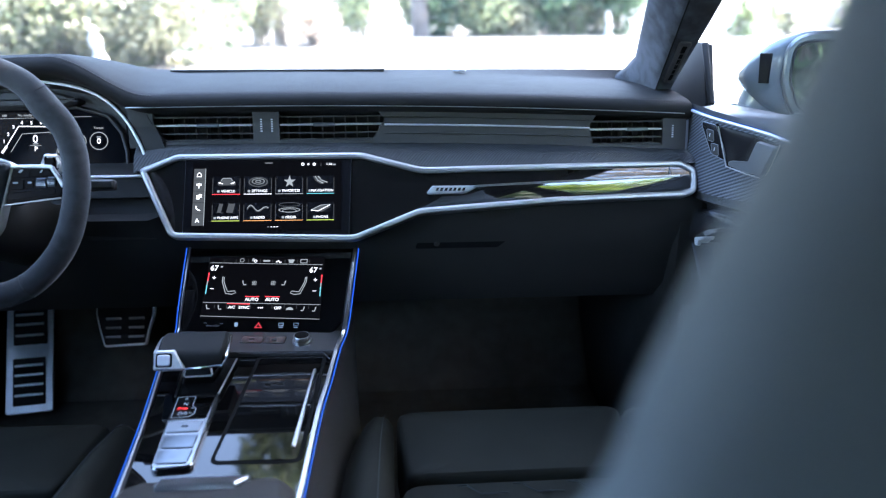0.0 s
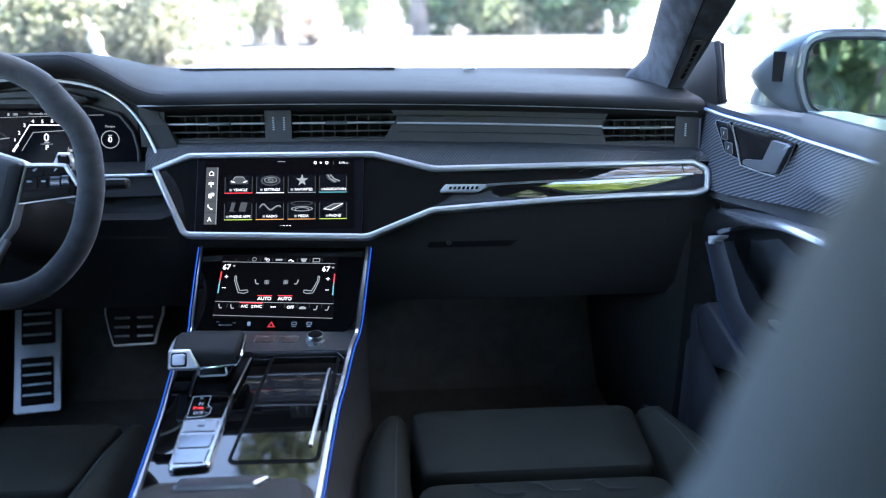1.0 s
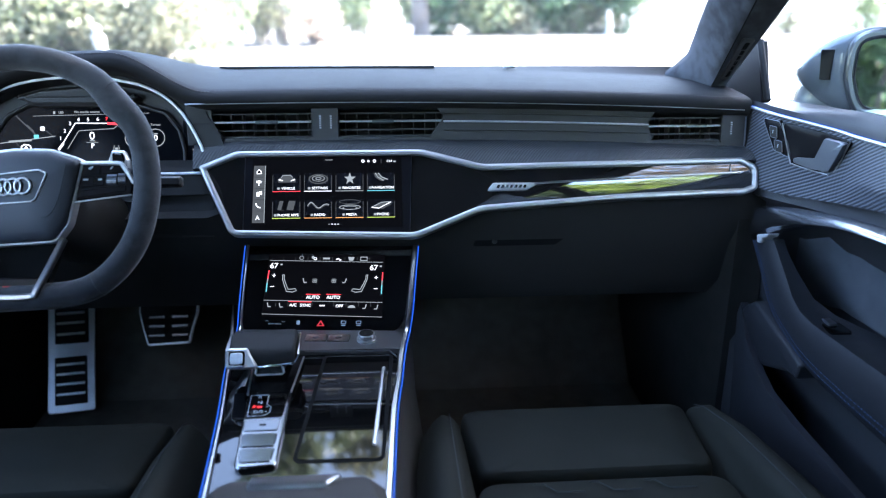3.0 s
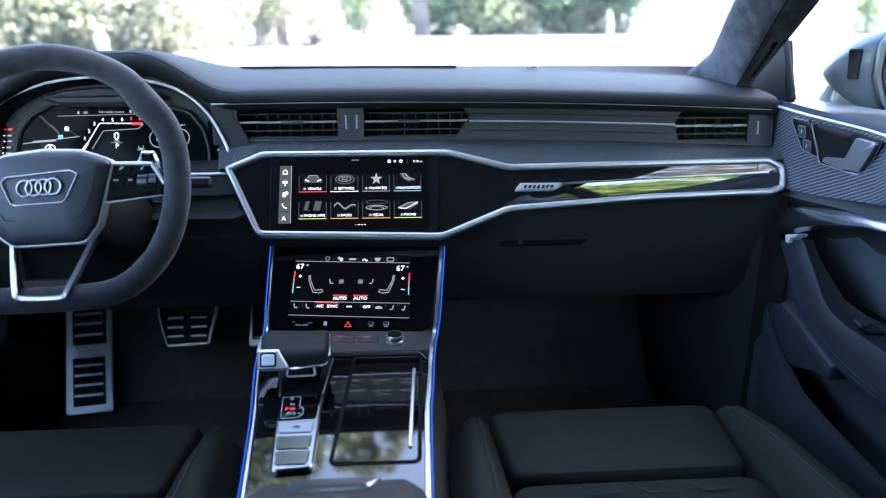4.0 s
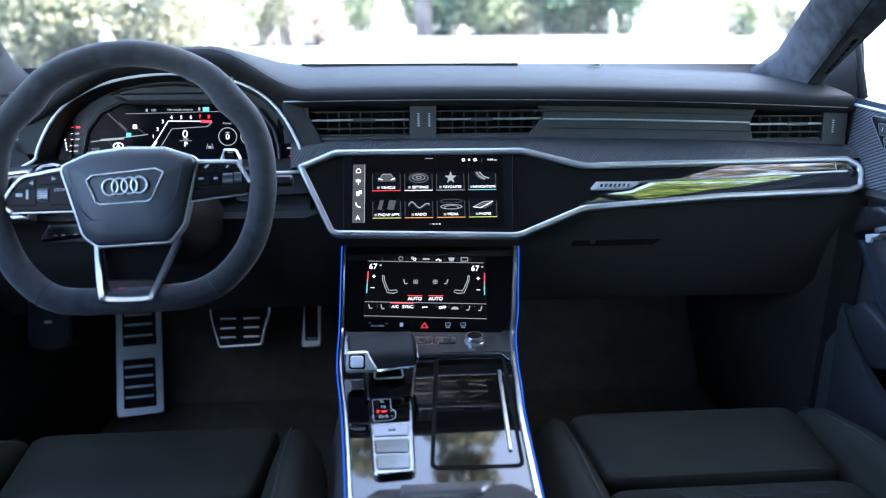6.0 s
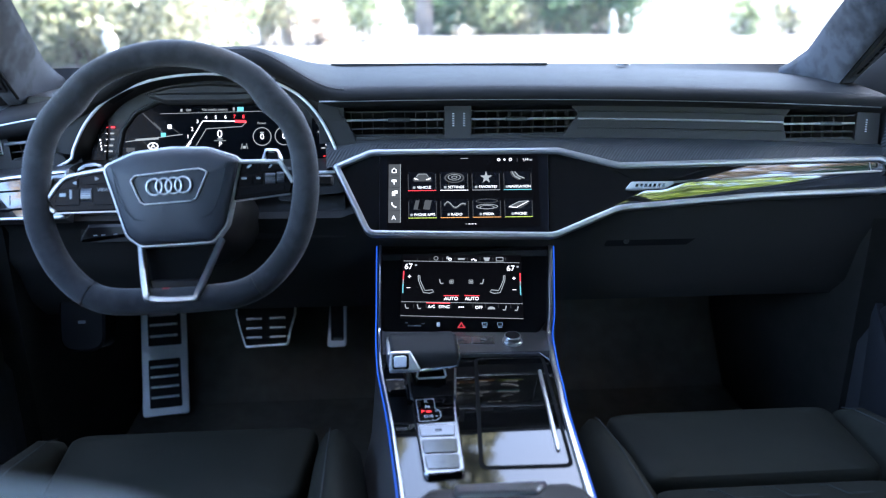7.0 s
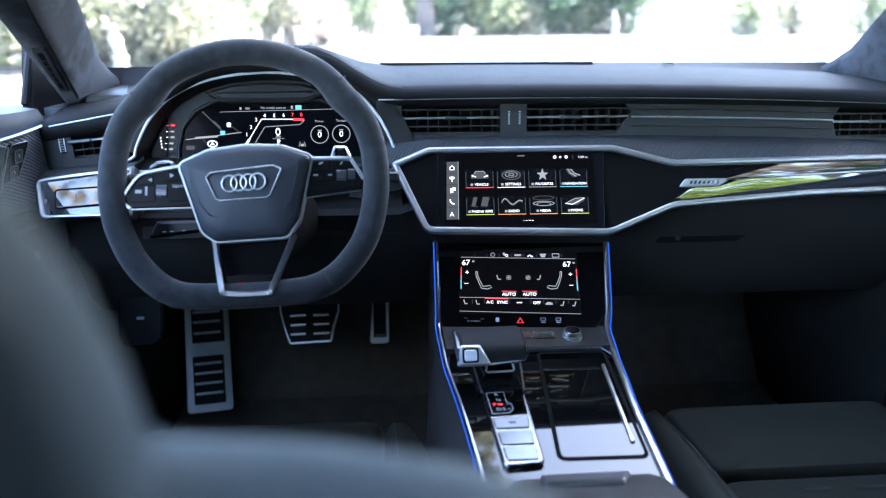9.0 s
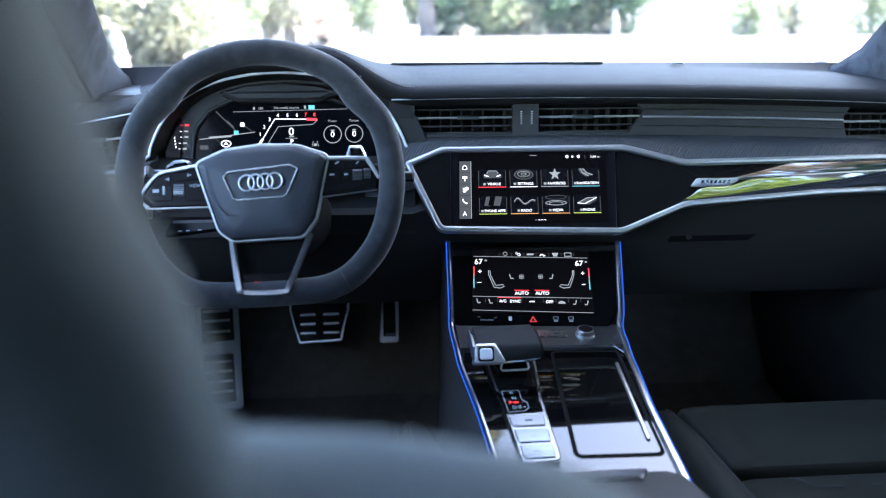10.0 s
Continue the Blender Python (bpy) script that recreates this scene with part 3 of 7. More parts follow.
# ---- the car's shell ----
def xdoor(y):
    """Half width of the door lining along the car: it wraps in towards the dash end."""
    return 0.742 - 0.054 * ease(0.985, 1.14, y)


def build_shell():
    # floor and toe boards
    xs = [-0.8, -0.16, 0.16, 0.8]
    def sheet(pts, x0, x1, th=0.03):
        n = len(pts)
        lo = [(y, z - th) for y, z in pts]
        poly = pts + lo[::-1]
        return loft([[(x, y, z) for y, z in poly] for x in (x0, x1)])
    prof = [(-1.35, 0.25), (0.3, 0.25), (1.40, 0.245), (1.50, 0.258), (1.60, 0.40), (1.67, 0.62), (1.69, 0.9)]
    tagged(part("floor", sheet(prof, -0.80, 0.80), M_CARPET), "black carpeted car floor with a sloping toe board", "car floor", kind="structure")
    # roof lining with rails
    def arch(y, z, w):
        return [(w * math.sin(a), y, z - 0.09 * (1 - math.cos(a * 1.25))) for a in [(-1 + 2 * i / 16) * 1.15 for i in range(17)]]
    st = [(0.985, 1.205, 0.585), (0.86, 1.265, 0.62), (0.6, 1.315, 0.66), (0.2, 1.335, 0.68), (-0.4, 1.325, 0.685), (-1.0, 1.26, 0.66), (-1.25, 1.2, 0.63)]
    rings = [arch(y, z, w) + [(p[0] * 1.03, p[1], p[2] + 0.035) for p in arch(y, z, w)[::-1]] for y, z, w in st]
    tagged(part("ceiling", loft(rings), M_LINER), "grey cloth headliner under the car roof", "headliner", kind="structure")
    rings = [[(p[0] * 1.06, p[1], p[2] + 0.04) for p in arch(y, z, w)] + [(p[0] * 1.07, p[1], p[2] + 0.055) for p in arch(y, z, w)[::-1]] for y, z, w in st]
    tagged(part("roof", loft(rings), M_PAINT), "grey painted car roof skin", "car roof", kind="structure")
    # windscreen, rear window
    def pane(name, quad, label, kind="structure"):
        n = 12
        bm = bmesh.new()
        a, b, c, d = [Vector(q) for q in quad]
        front, back = [], []
        for lay, off in ((front, 0.0), (back, 0.005)):
            for j in range(5):
                row = []
                for i in range(n + 1):
                    s, t = i / n, j / 4
                    p = (a * (1 - s) + b * s) * (1 - t) + (d * (1 - s) + c * s) * t
                    p = p + Vector((0, (1 if p.y > 0 else -1) * 0.05 * (1 - (2 * s - 1) ** 2), 0))
                    row.append(bm.verts.new(p + Vector((0, off * (1 if p.y > 0 else -1), off))))
                lay.append(row)
        for lay in (front,):
            for r0, r1 in zip(lay, lay[1:]):
                for i in range(1, n + 1):
                    bm.faces.new((r0[i - 1], r0[i], r1[i], r1[i - 1]))
        bmesh.ops.delete(bm, geom=[v for v in bm.verts if not v.link_faces], context="VERTS")
        o = tagged(part(name, bm, M_SCREENGLASS if name == "window_1" else M_GLASS), label, "window", kind=kind)
        o.visible_shadow = False
        return o
    pane("window_1", [(-0.70, 1.46, 0.955), (0.70, 1.46, 0.955), (0.555, 0.84, 1.275), (-0.555, 0.84, 1.275)], "clear laminated windscreen")
    pane("window_2", [(-0.60, -1.75, 0.98), (0.60, -1.75, 0.98), (0.52, -1.24, 1.215), (-0.52, -1.24, 1.215)], "sloping rear window")
    # rear doors: unseen linings, and glass given a tint to cut the cabin light
    for s in (-1, 1):
        bm = loft([[(s * x, y, z) for x, z in ((0.745, 0.24), (0.725, 0.6), (0.745, 0.93), (0.80, 0.93), (0.82, 0.24))] for y in (-0.30, -0.8, -1.36)])
        tagged(part("wall_rear_door", bm, M_SOFT), "dark lining of the closed rear door", "car door", kind="structure")
        bm = loft([[(s * 0.765, y, 0.93), (s * 0.73, y, 1.08), (s * 0.66, y, 1.21)] for y in (-0.40, -0.8, -1.22)], closed=False, caps=False)
        tagged(part("window_4", bm, M_TINT), "unseen rear door window, tinted to dim the cabin", "window", kind="structure")
    # rear bulkhead and shelf
    bm = block((0, -1.5, 0.93), (1.4, 0.62, 0.06), 0.02)
    tagged(part("rear_shelf", bm, M_LINER), "grey rear parcel shelf", "shelf", kind="structure")
    bm = block((0, -1.3, 0.6), (1.5, 0.1, 0.72), 0.02)
    tagged(part("wall_rear", bm, M_DARK), "dark rear bulkhead", "bulkhead", kind="structure")
    for s in (-1, 1):
        # middle and rear posts, rear door lining
        lean = [(0.745, 0.92), (0.71, 1.08), (0.645, 1.22)]
        bm = loft([[(s * x, y, z) for x, y in ((xx, -0.26), (xx + 0.045, -0.26), (xx + 0.045, -0.40), (xx, -0.40))] for xx, z in lean])
        tagged(part("pillar", bm, M_LINER), "grey cloth-trimmed middle roof pillar", "pillar", kind="structure")
        bm = loft([[(s * x, y, z) for x, y in ((xx, yy), (xx + 0.045, yy), (xx + 0.045, yy - 0.3), (xx, yy - 0.3))] for xx, z, yy in ((0.74, 0.92, -1.25), (0.68, 1.08, -1.2), (0.6, 1.2, -1.1))])
        tagged(part("pillar", bm, M_LINER), "grey cloth-trimmed rear roof pillar", "pillar", kind="structure")
        # side glass
        bm = loft([[(s * 0.772, y, 0.93), (s * 0.735, y * 0.98 + 0.0, 1.08), (s * 0.665, min(y, 0.84), 1.215)] for y in (1.26, 0.6, -0.26)], closed=False, caps=False)
        o = tagged(part("window_3", bm, M_GLASS), "clear front door window", "window", kind="structure")
        o.visible_shadow = False
        # roof side rail
        rail = smooth_path([(s * 0.652, 0.80, 1.225), (s * 0.635, 0.5, 1.245), (s * 0.64, 0.0, 1.25), (s * 0.63, -0.7, 1.225), (s * 0.60, -1.2, 1.15)], 5)
        tagged(part("trim", sweep(rail, [(-0.035, -0.02), (0.035, -0.012), (0.035, 0.03), (-0.035, 0.035)]), M_LINER), "grey cloth roof side rail", "roof rail", kind="structure")
        # outer sill and wing
        bm = loft([[(s * 0.86, y, 0.2), (s * 0.92, y, 0.45), (s * 0.94, y, 0.7), (s * 0.88, y, 0.925), (s * 0.82, y, 0.925), (s * 0.84, y, 0.2)] for y in (1.3, 0.5, -0.3)])
        tagged(part("wall_outer", bm, M_PAINT), "grey painted outer body side", "car body", kind="structure")
        bm = loft([[(s * 0.72, y, 0.25), (s * 0.92, y, 0.3), (s * 0.93, y, 0.7), (s * 0.84, y, z), (s * 0.72, y, z - 0.01)] for y, z in ((1.3, 0.92), (1.7, 0.91), (2.2, 0.87), (2.6, 0.8))])
        tagged(part("wing", bm, M_PAINT), "grey painted front wing", "car body", kind="structure")
    tagged(part("cowl", block((0, 1.575, 0.905), (1.42, 0.22, 0.03), 0.008), M_DARK), "black cowl panel below the windscreen", "cowl", kind="structure")
    for s in (-1, 1):
        bm = loft([[(s * x, y, 0.22), (s * x, y, 0.80), (s * (x + 0.05), y, 0.80), (s * (x + 0.05), y, 0.22)] for y, x in ((1.14, 0.668), (1.25, 0.65), (1.45, 0.64), (1.68, 0.63))])
        tagged(part("kick_panel", bm, M_KICK), "dark moulded footwell side panel", "footwell panel", kind="structure")
    bm = loft([[(-0.74, y, z - 0.03), (-0.5, y, z), (0, y, z + 0.012), (0.5, y, z), (0.74, y, z - 0.03), (0.74, y, z - 0.06), (-0.74, y, z - 0.06)] for y, z in ((1.62, 0.915), (1.9, 0.905), (2.3, 0.865), (2.65, 0.78))])
    tagged(part("bonnet", bm, M_PAINT), "grey painted car bonnet", "car body", kind="structure")


def build_pillar(s):
    """A front roof pillar in suede with a slotted vent, and the black corner panel behind it."""
    t = thing("front_pillar", (s * 0.67, 1.25, 0.94), "grey suede-covered windscreen pillar with a slotted vent", "pillar", "windscreen pillars")
    base = [Vector(p) for p in ((0.664, 1.44, 0.955), (0.658, 1.405, 0.953), (0.653, 1.35, 0.95), (0.649, 1.290, 0.945), (0.653, 1.268, 0.944), (0.685, 1.286, 0.942), (0.702, 1.345, 0.94), (0.72, 1.44, 0.95))]
    up = [Vector(p) for p in ((0.604, 1.20, 1.088), (0.598, 1.168, 1.087), (0.604, 1.13, 1.086), (0.612, 1.092, 1.086), (0.619, 1.070, 1.086), (0.660, 1.058, 1.085), (0.680, 1.115, 1.084), (0.675, 1.21, 1.09))]
    if s < 0:
        base = [p + Vector((0.021, 0, -0.012)) for p in base]
        up = [p + Vector((0.023, 0, -0.014)) for p in up]
    rings = []
    for k in (-0.15, 0.0, 0.12, 0.3, 0.6, 1.0, 1.5, 2.0, 2.45):
        flare = (0.030 if s < 0 else 0.045) * (1 - ease(-0.15, 0.30, k))
        r = []
        for i, (a, b) in enumerate(zip(base, up)):
            p = a + (b - a) * k
            if i in (0, 1, 2):
                p.x -= flare * (1.0 if i < 2 else 0.3)
            r.append((s * p.x, p.y, p.z))
        rings.append(r)
    part("cover", loft(rings), M_SUEDE, t, angle=62)
    # dark tube standing in for the soft crease shadow between the two faces
    part("seam", tube([Vector((s * p.x, p.y, p.z)) for p in [base[4] + (up[4] - base[4]) * k for k in (0.0, 0.5, 1.0, 1.6, 2.4)]], 0.0022 if s < 0 else 0.0010, n=8), M_GROOVE, t, "dark line drawn as crease shade")
    # slotted vent on the door-side face
    a0, b0 = base[4], up[4]
    a1, b1 = base[5], up[5]
    def on(k, w, off=0.0):
        w = w - 0.05 if s < 0 else w
        p = (a0 + (b0 - a0) * k) * (1 - w) + (a1 + (b1 - a1) * k) * w
        nrm = (b0 - a0).cross(a1 - a0).normalized()
        nrm = nrm if nrm.y < 0 else -nrm
        p = p + nrm * off
        return Vector((s * p.x, p.y, p.z))
    vk = 0.03 if s < 0 else 0.0
    def strip(k0, k1, w0, w1, lo, hi, bev):
        rr = []
        for k, d in ((k0, bev), (k0 + 0.02, 0.0), (k1 - 0.02, 0.0), (k1, bev)):
            rr.append([on(k, w, o) for w, o in ((w0 + d, lo), (w0 + d, hi - 0.001), (w0 + d + 0.03, hi), (w1 - d - 0.03, hi), (w1 - d, hi - 0.001), (w1 - d, lo))])
        return loft(rr)
    # left frame in darker plastic: that side's shade is put into the colour
    g = part("vent_frame", strip(0.13 - vk, 0.61 - vk, 0.24, 0.76, -0.004, 0.0034, 0.05), M_DARK if s < 0 else M_SOFT, t, "slotted vent frame")
    part("vent_slot", strip(0.165 - vk, 0.575 - vk, 0.36, 0.64, -0.004, 0.0036, 0.03), M_GROOVE, g, "black vent slot")
    for i in range(6):
        k = 0.19 - vk + 0.062 * i
        part("slat", loft([[on(k, w, o) for w, o in ((0.42, 0.003), (0.42, 0.0042), (0.58, 0.0042), (0.58, 0.003))] for k in (k, k + 0.05)]), M_GROOVE, g)
    # black corner panel and upright seal
    poly = [(1.50, 0.90), (1.258, 0.90), (1.298, 1.018), (1.33, 1.022), (1.50, 1.0)]
    bm = loft([[(s * x, y, z) for y, z in poly] for x in (0.742, 0.758)])
    part("corner_panel", bm, M_RUBBER, t, "black window corner panel")
    part("seal", tube([(s * 0.750, 1.256, 0.922), (s * 0.748, 1.278, 0.97), (s * 0.744, 1.298, 1.02)], 0.006), M_RUBBER, t, "black rubber seal")
    return t


def build_mirror(s):
    t = thing("door_mirror", (s * 0.80, 1.2, 0.9), "grey painted door mirror with a silver-rimmed glass", "mirror", "door mirrors")
    F = fr((s * 0.90, 1.105, 0.972), (1, -s * 0.25, 0), (0, 0.055, 1))
    def lobe(left, right, top, bottom, p):
        out = []
        for x, y in se(44, 1.0, 1.0, p):
            x, y = x * (right if x > 0 else left), y * (top if y > 0 else bottom)
            out.append((s * (x + (0.30 * max(0.0, -y) if x < 0 else 0.0)), y - 0.06 * max(0.0, x)))
        return out if s > 0 else out[::-1]
    face = lobe(0.100, 0.105, 0.070, 0.062, 5.0)
    rings = []
    for d, l, r, tp, b, p in ((0.006, 0.102, 0.106, 0.072, 0.064, 5.0), (0.010, 0.110, 0.108, 0.076, 0.067, 4.6), (0.03, 0.127, 0.106, 0.075, 0.064, 3.9), (0.05, 0.142, 0.100, 0.069, 0.057, 3.4), (0.07, 0.149, 0.090, 0.053, 0.047, 2.7), (0.085, 0.151, 0.078, 0.040, 0.038, 2.5), (0.10, 0.146, 0.06, 0.025, 0.027, 2.3), (0.112, 0.12, 0.035, 0.010, 0.014, 2.1)):
        rings.append([F @ Vector((x, y, -d)) for x, y in lobe(l, r, tp, b, p)])
    part("housing", loft(rings), M_MIRRORHOUSE, t, angle=60)
    part("rim", ring(inset(face, -0.003), inset(face, 0.009), -0.006, 0.007, F, 0.003), M_GREYMETAL, t, "silver-grey rim")
    part("seal", ring(inset(face, 0.0088), inset(face, 0.0115), -0.004, 0.005, F, 0.001), M_RUBBER, t, "black inner seal")
    part("mirror_glass", plate(inset(face, 0.011), -0.003, 0.002, F), M_MIRROR, t, "reflecting mirror glass", smooth=False)
    G = F @ fr((-s * 0.1225, 0.018, -0.026), (0.65, 0, s * 0.76), (0.05 * s, 1, 0))
    part("assist_light", plate(rounded([(-0.011, 0.023), (0.011, 0.023), (0.010, -0.023), (-0.007, -0.023)], 0.002), -0.016, 0.003, G, 0.0008), M_PAD, t, "dark assist light window")
    part("foot", loft([[(s * x, y, z) for x, y in ((x0, y0), (x0 + 0.01, y0 - 0.02), (x1, y0 - 0.05), (x1, y0 + 0.05), (x0 + 0.02, y0 + 0.05))] for z, x0, x1, y0 in ((0.885, 0.775, 0.87, 1.215), (0.93, 0.778, 0.875, 1.212), (0.952, 0.785, 0.87, 1.21))]), M_PAINT, t, "pale painted mirror foot", angle=60)
    return t


# ---- dashboard ----
def crown_z(x):
    """Height of the dash top's near lip across the car, with the hood over the dials."""
    base = 0.949 - 0.018 * (x / 0.68) ** 2
    base -= 0.011 * (1 - ease(-0.62, -0.50, x))
    d = x + 0.37
    return base + 0.061 * (1 - (ease(0.06, 0.20, d) if d > 0 else ease(0.05, 0.21, -d)))


def end_drop(x):
    """The dash end falls away towards the driver's door."""
    return 0.13 * max(0.0, -0.55 - x)


def sag(u):
    return -0.018 * (u / 0.68) ** 2


TRIM = [(-0.187, 0.059), (-0.130, 0.083), (0.153, 0.0835), (0.246, 0.059), (0.655, 0.066), (0.681, 0.052), (0.677, 0.014), (0.655, 0.007), (0.455, 0.0), (0.243, -0.0155), (0.143, -0.056), (-0.137, -0.049)]
TRIM_R = [0.006, 0.03, 0.05, 0.07, 0.012, 0.016, 0.012, 0.02, 0, 0.06, 0.05, 0.02]


def poly_y(pts, x):
    for (x0, y0), (x1, y1) in zip(pts, pts[1:]):
        if x0 <= x <= x1:
            return y0 + (y1 - y0) * (x - x0) / (x1 - x0)
    return pts[0][1] if x < pts[0][0] else pts[-1][1]


# the driver's outer vent leans with the dash end
F_OUT = F_VENT @ pose(-0.62, -0.0255, 0, 0, 0, 4.8) @ pose(0.62, 0, 0)


def build_vent(dash, u0, u1, vanes, tab, M=None):
    M = M or at(F_VENT, 0, sag((u0 + u1) / 2))
    v = part("air_vent", plate(rect(u0 - 0.004, -0.024, u1 + 0.004, 0.03), -0.052, -0.046, M), M_DARK, dash, "dark slatted air vent with a bright middle blade", smooth=False)
    for i in range(vanes):
        u = u0 + (u1 - u0) * (i + 0.5) / vanes
        part("vane", block((u, 0.003, -0.03), (0.0018, 0.046, 0.022), 0.0, M), M_SOFT, v, smooth=False)
    for y in (0.0165, -0.009, -0.019):
        part("slat", plate(rounded(rect(u0 + 0.001, y - 0.0012, u1 - 0.001, y + 0.0012), 0.0008, 2), -0.022, -0.003, M, 0.0006), M_SOFT, v)
    part("blade", plate(rounded(rect(u0 + 0.001, 0.0025, u1 - 0.001, 0.0058), 0.0012, 2), -0.022, 0.0005, M, 0.001), M_SATIN, v, "satin metal blade")
    part("tab", plate(rounded(rect(tab - 0.017, 0.001, tab + 0.017, 0.0072), 0.002, 3), -0.01, 0.0045, M, 0.0015), M_GREYMETAL, v, "grey sliding tab")
    for a, b in ((u0 - 0.004, u0), (u1, u1 + 0.004)):
        part("cheek", plate(rect(a, -0.024, b, 0.03), -0.05, -0.001, M), M_DARK, v, smooth=False)
    for a, b in ((-0.0245, -0.0205), (0.026, 0.030)):
        part("ledge", plate(rect(u0, a, u1, b), -0.05, -0.001, M), M_DARK, v, smooth=False)


def thumbwheel(dash, u, v, M=None):
    M = M or at(F_VENT, u, v + sag(u))
    q = rounded(rect(-0.0046, -0.0115, 0.0046, 0.0115), 0.002)
    w = part("thumbwheel", plate(q, -0.002, 0.0010, M, 0.0008), M_PIANO, dash, "ribbed vent thumbwheel")
    for x in (-0.0036, 0.0036):
        part("wheel_edge", plate(rounded([(x - 0.0008, -0.0105), (x + 0.0008, -0.0105), (x + 0.0008, 0.0105), (x - 0.0008, 0.0105)], 0.0005, 2), 0.0, 0.0022, M, 0.0004), M_BEZEL, w)
    # the driver's outer wheel has darker ribs: dimmer light put into the metal
    for i in range(6):
        y = -0.0090 + i * 0.0036
        part("rib", plate(rounded(rect(-0.0020, y - 0.0011, 0.0020, y + 0.0011), 0.0006, 2), 0.0, 0.0032, M, 0.0006), M_BEZEL if u > -0.5 else M_ALU, w)


def build_dashboard():
    d = thing("dashboard", (0, 1.25, 0.6), "dark leather-topped car dashboard with gloss black trim and slatted vents", "dashboard")
    xs = [-0.70 + 1.384 * i / 84 for i in range(85)]
    rings = []
    for x in xs:
        z = crown_z(x)
        h = z - (0.949 - 0.018 * (x / 0.68) ** 2)
        z -= end_drop(x)
        yb = 1.475 - 0.05 * abs(x / 0.7) ** 4
        rings.append([(x, 1.192, z - 0.026), (x, 1.180, z - 0.021), (x, 1.1745, z - 0.012), (x, 1.176, z - 0.003), (x, 1.184, z + 0.003), (x, 1.20, z + 0.0065), (x, 1.25, z + 0.012 - 0.15 * h), (x, 1.31, z + 0.016 - 0.32 * h), (x, 1.37, z + 0.0175 - 0.48 * h), (x, 1.42, z + 0.018 - 0.66 * h), (x, yb, 0.966 + 0.1 * h), (x, yb, 0.93), (x, 1.21, z - 0.034)])
    part("top_pad", loft(rings), M_TOPPAD, d, angle=60)
    # stitched seam over the dial hood
    bm = bmesh.new()
    for i in range(84):
        x = -0.60 + 0.43 * i / 83
        z = crown_z(x)
        z2 = crown_z(x + 0.0034)
        tube([(x, 1.1835, z + 0.0034), (x + 0.0034, 1.1835, z2 + 0.0034)], 0.0007, up=(0, 1, 0), n=5, bm=bm)
    part("seam", bm, M_SOFT, d, "line of dark stitches")
    bm = bmesh.new()
    for i in range(150):
        x = -0.16 + 0.83 * i / 150
        z = crown_z(x)
        tube([(x, 1.1885, z + 0.0044), (x + 0.0034, 1.1885, crown_z(x + 0.0034) + 0.0040)], 0.0005, up=(0, 1, 0), n=4, bm=bm)
    part("seam", bm, M_SOFT, d, "line of dark stitches")
    # windscreen outlet slot and sensor
    bm = loft([[(x, y, z) for y, z in ((1.425, 0.9665), (1.425, 0.9705), (1.446, 0.9705), (1.446, 0.9665))] for x in (-0.20, 0.0, 0.19)])
    part("demist_slot", bm, M_DARK, d, "black demister slot along the windscreen")
    part("sensor", disc(fr((0.33, 1.42, 0.9665), (1, 0, 0), (0, 1, 0.02)), 0.012, 0, 0.004, 20, 0.002), M_GREYMETAL, d, "small round light sensor")
    # bright line under the lip
    for a, b in ((-0.203, 0.672), (-0.685, -0.575)):
        path = [(a + (b - a) * i / 20, 1.1765, 0.949 - 0.018 * ((a + (b - a) * i / 20) / 0.68) ** 2 - 0.0135 - end_drop(a + (b - a) * i / 20)) for i in range(21)]
        part("accent_line", tube(path, 0.0013, n=6), M_SATIN, d, "fine bright metal line")
    # vent band: a panel with real openings
    ue = [-0.192, -0.168, -0.0156, 0.025, 0.19, 0.52, 0.642, 0.68]
    ve = [-0.0245, -0.0205, 0.026, 0.035]
    bm = bmesh.new()
    grid = {}
    uu = []
    for i in range(len(ue) - 1):
        k = max(1, int((ue[i + 1] - ue[i]) / 0.03))
        uu += [(ue[i] + (ue[i + 1] - ue[i]) * j / k, i) for j in range(k)]
    uu.append((ue[-1], len(ue) - 1))
    for a, (u, _) in enumerate(uu):
        for b, v in enumerate(ve):
            grid[a, b] = bm.verts.new(F_VENT @ Vector((u, v + sag(u), 0)))
    for a in range(len(uu) - 1):
        for b in range(3):
            if b == 1 and uu[a][1] in (1, 3, 5):
                continue
            bm.faces.new((grid[a, b], grid[a + 1, b], grid[a + 1, b + 1], grid[a, b + 1]))
    bmesh.ops.recalc_face_normals(bm, faces=bm.faces[:])
    bmesh.ops.solidify(bm, geom=bm.faces[:], thickness=0.003)
    part("vent_band", bm, M_SOFT, d)
    build_vent(d, -0.168, -0.0156, 9, -0.085)
    build_vent(d, 0.025, 0.19, 9, 0.095)
    build_vent(d, 0.52, 0.642, 7, 0.60)
    build_vent(d, -0.660, -0.585, 5, -0.648, F_OUT)
    for u in (0.0, 0.0165):
        thumbwheel(d, u - 0.0025, 0.0035)
    thumbwheel(d, 0.658, 0.004)
    thumbwheel(d, -0.674, 0.0, at(F_OUT, -0.674, 0.0))
    # slanting corners of the openings
    for tri in ([(0.168, -0.0215), (0.1915, -0.0215), (0.1915, 0.012)], [(0.178, 0.027), (0.1915, 0.012), (0.1915, 0.027)], [(0.5185, 0.027), (0.532, 0.027), (0.5185, 0.008)], [(0.5185, -0.0215), (0.5185, 0.008), (0.527, -0.0215)], [(-0.1695, -0.0215), (-0.150, -0.0215), (-0.1695, 0.010)]):
        us = sag(tri[0][0])
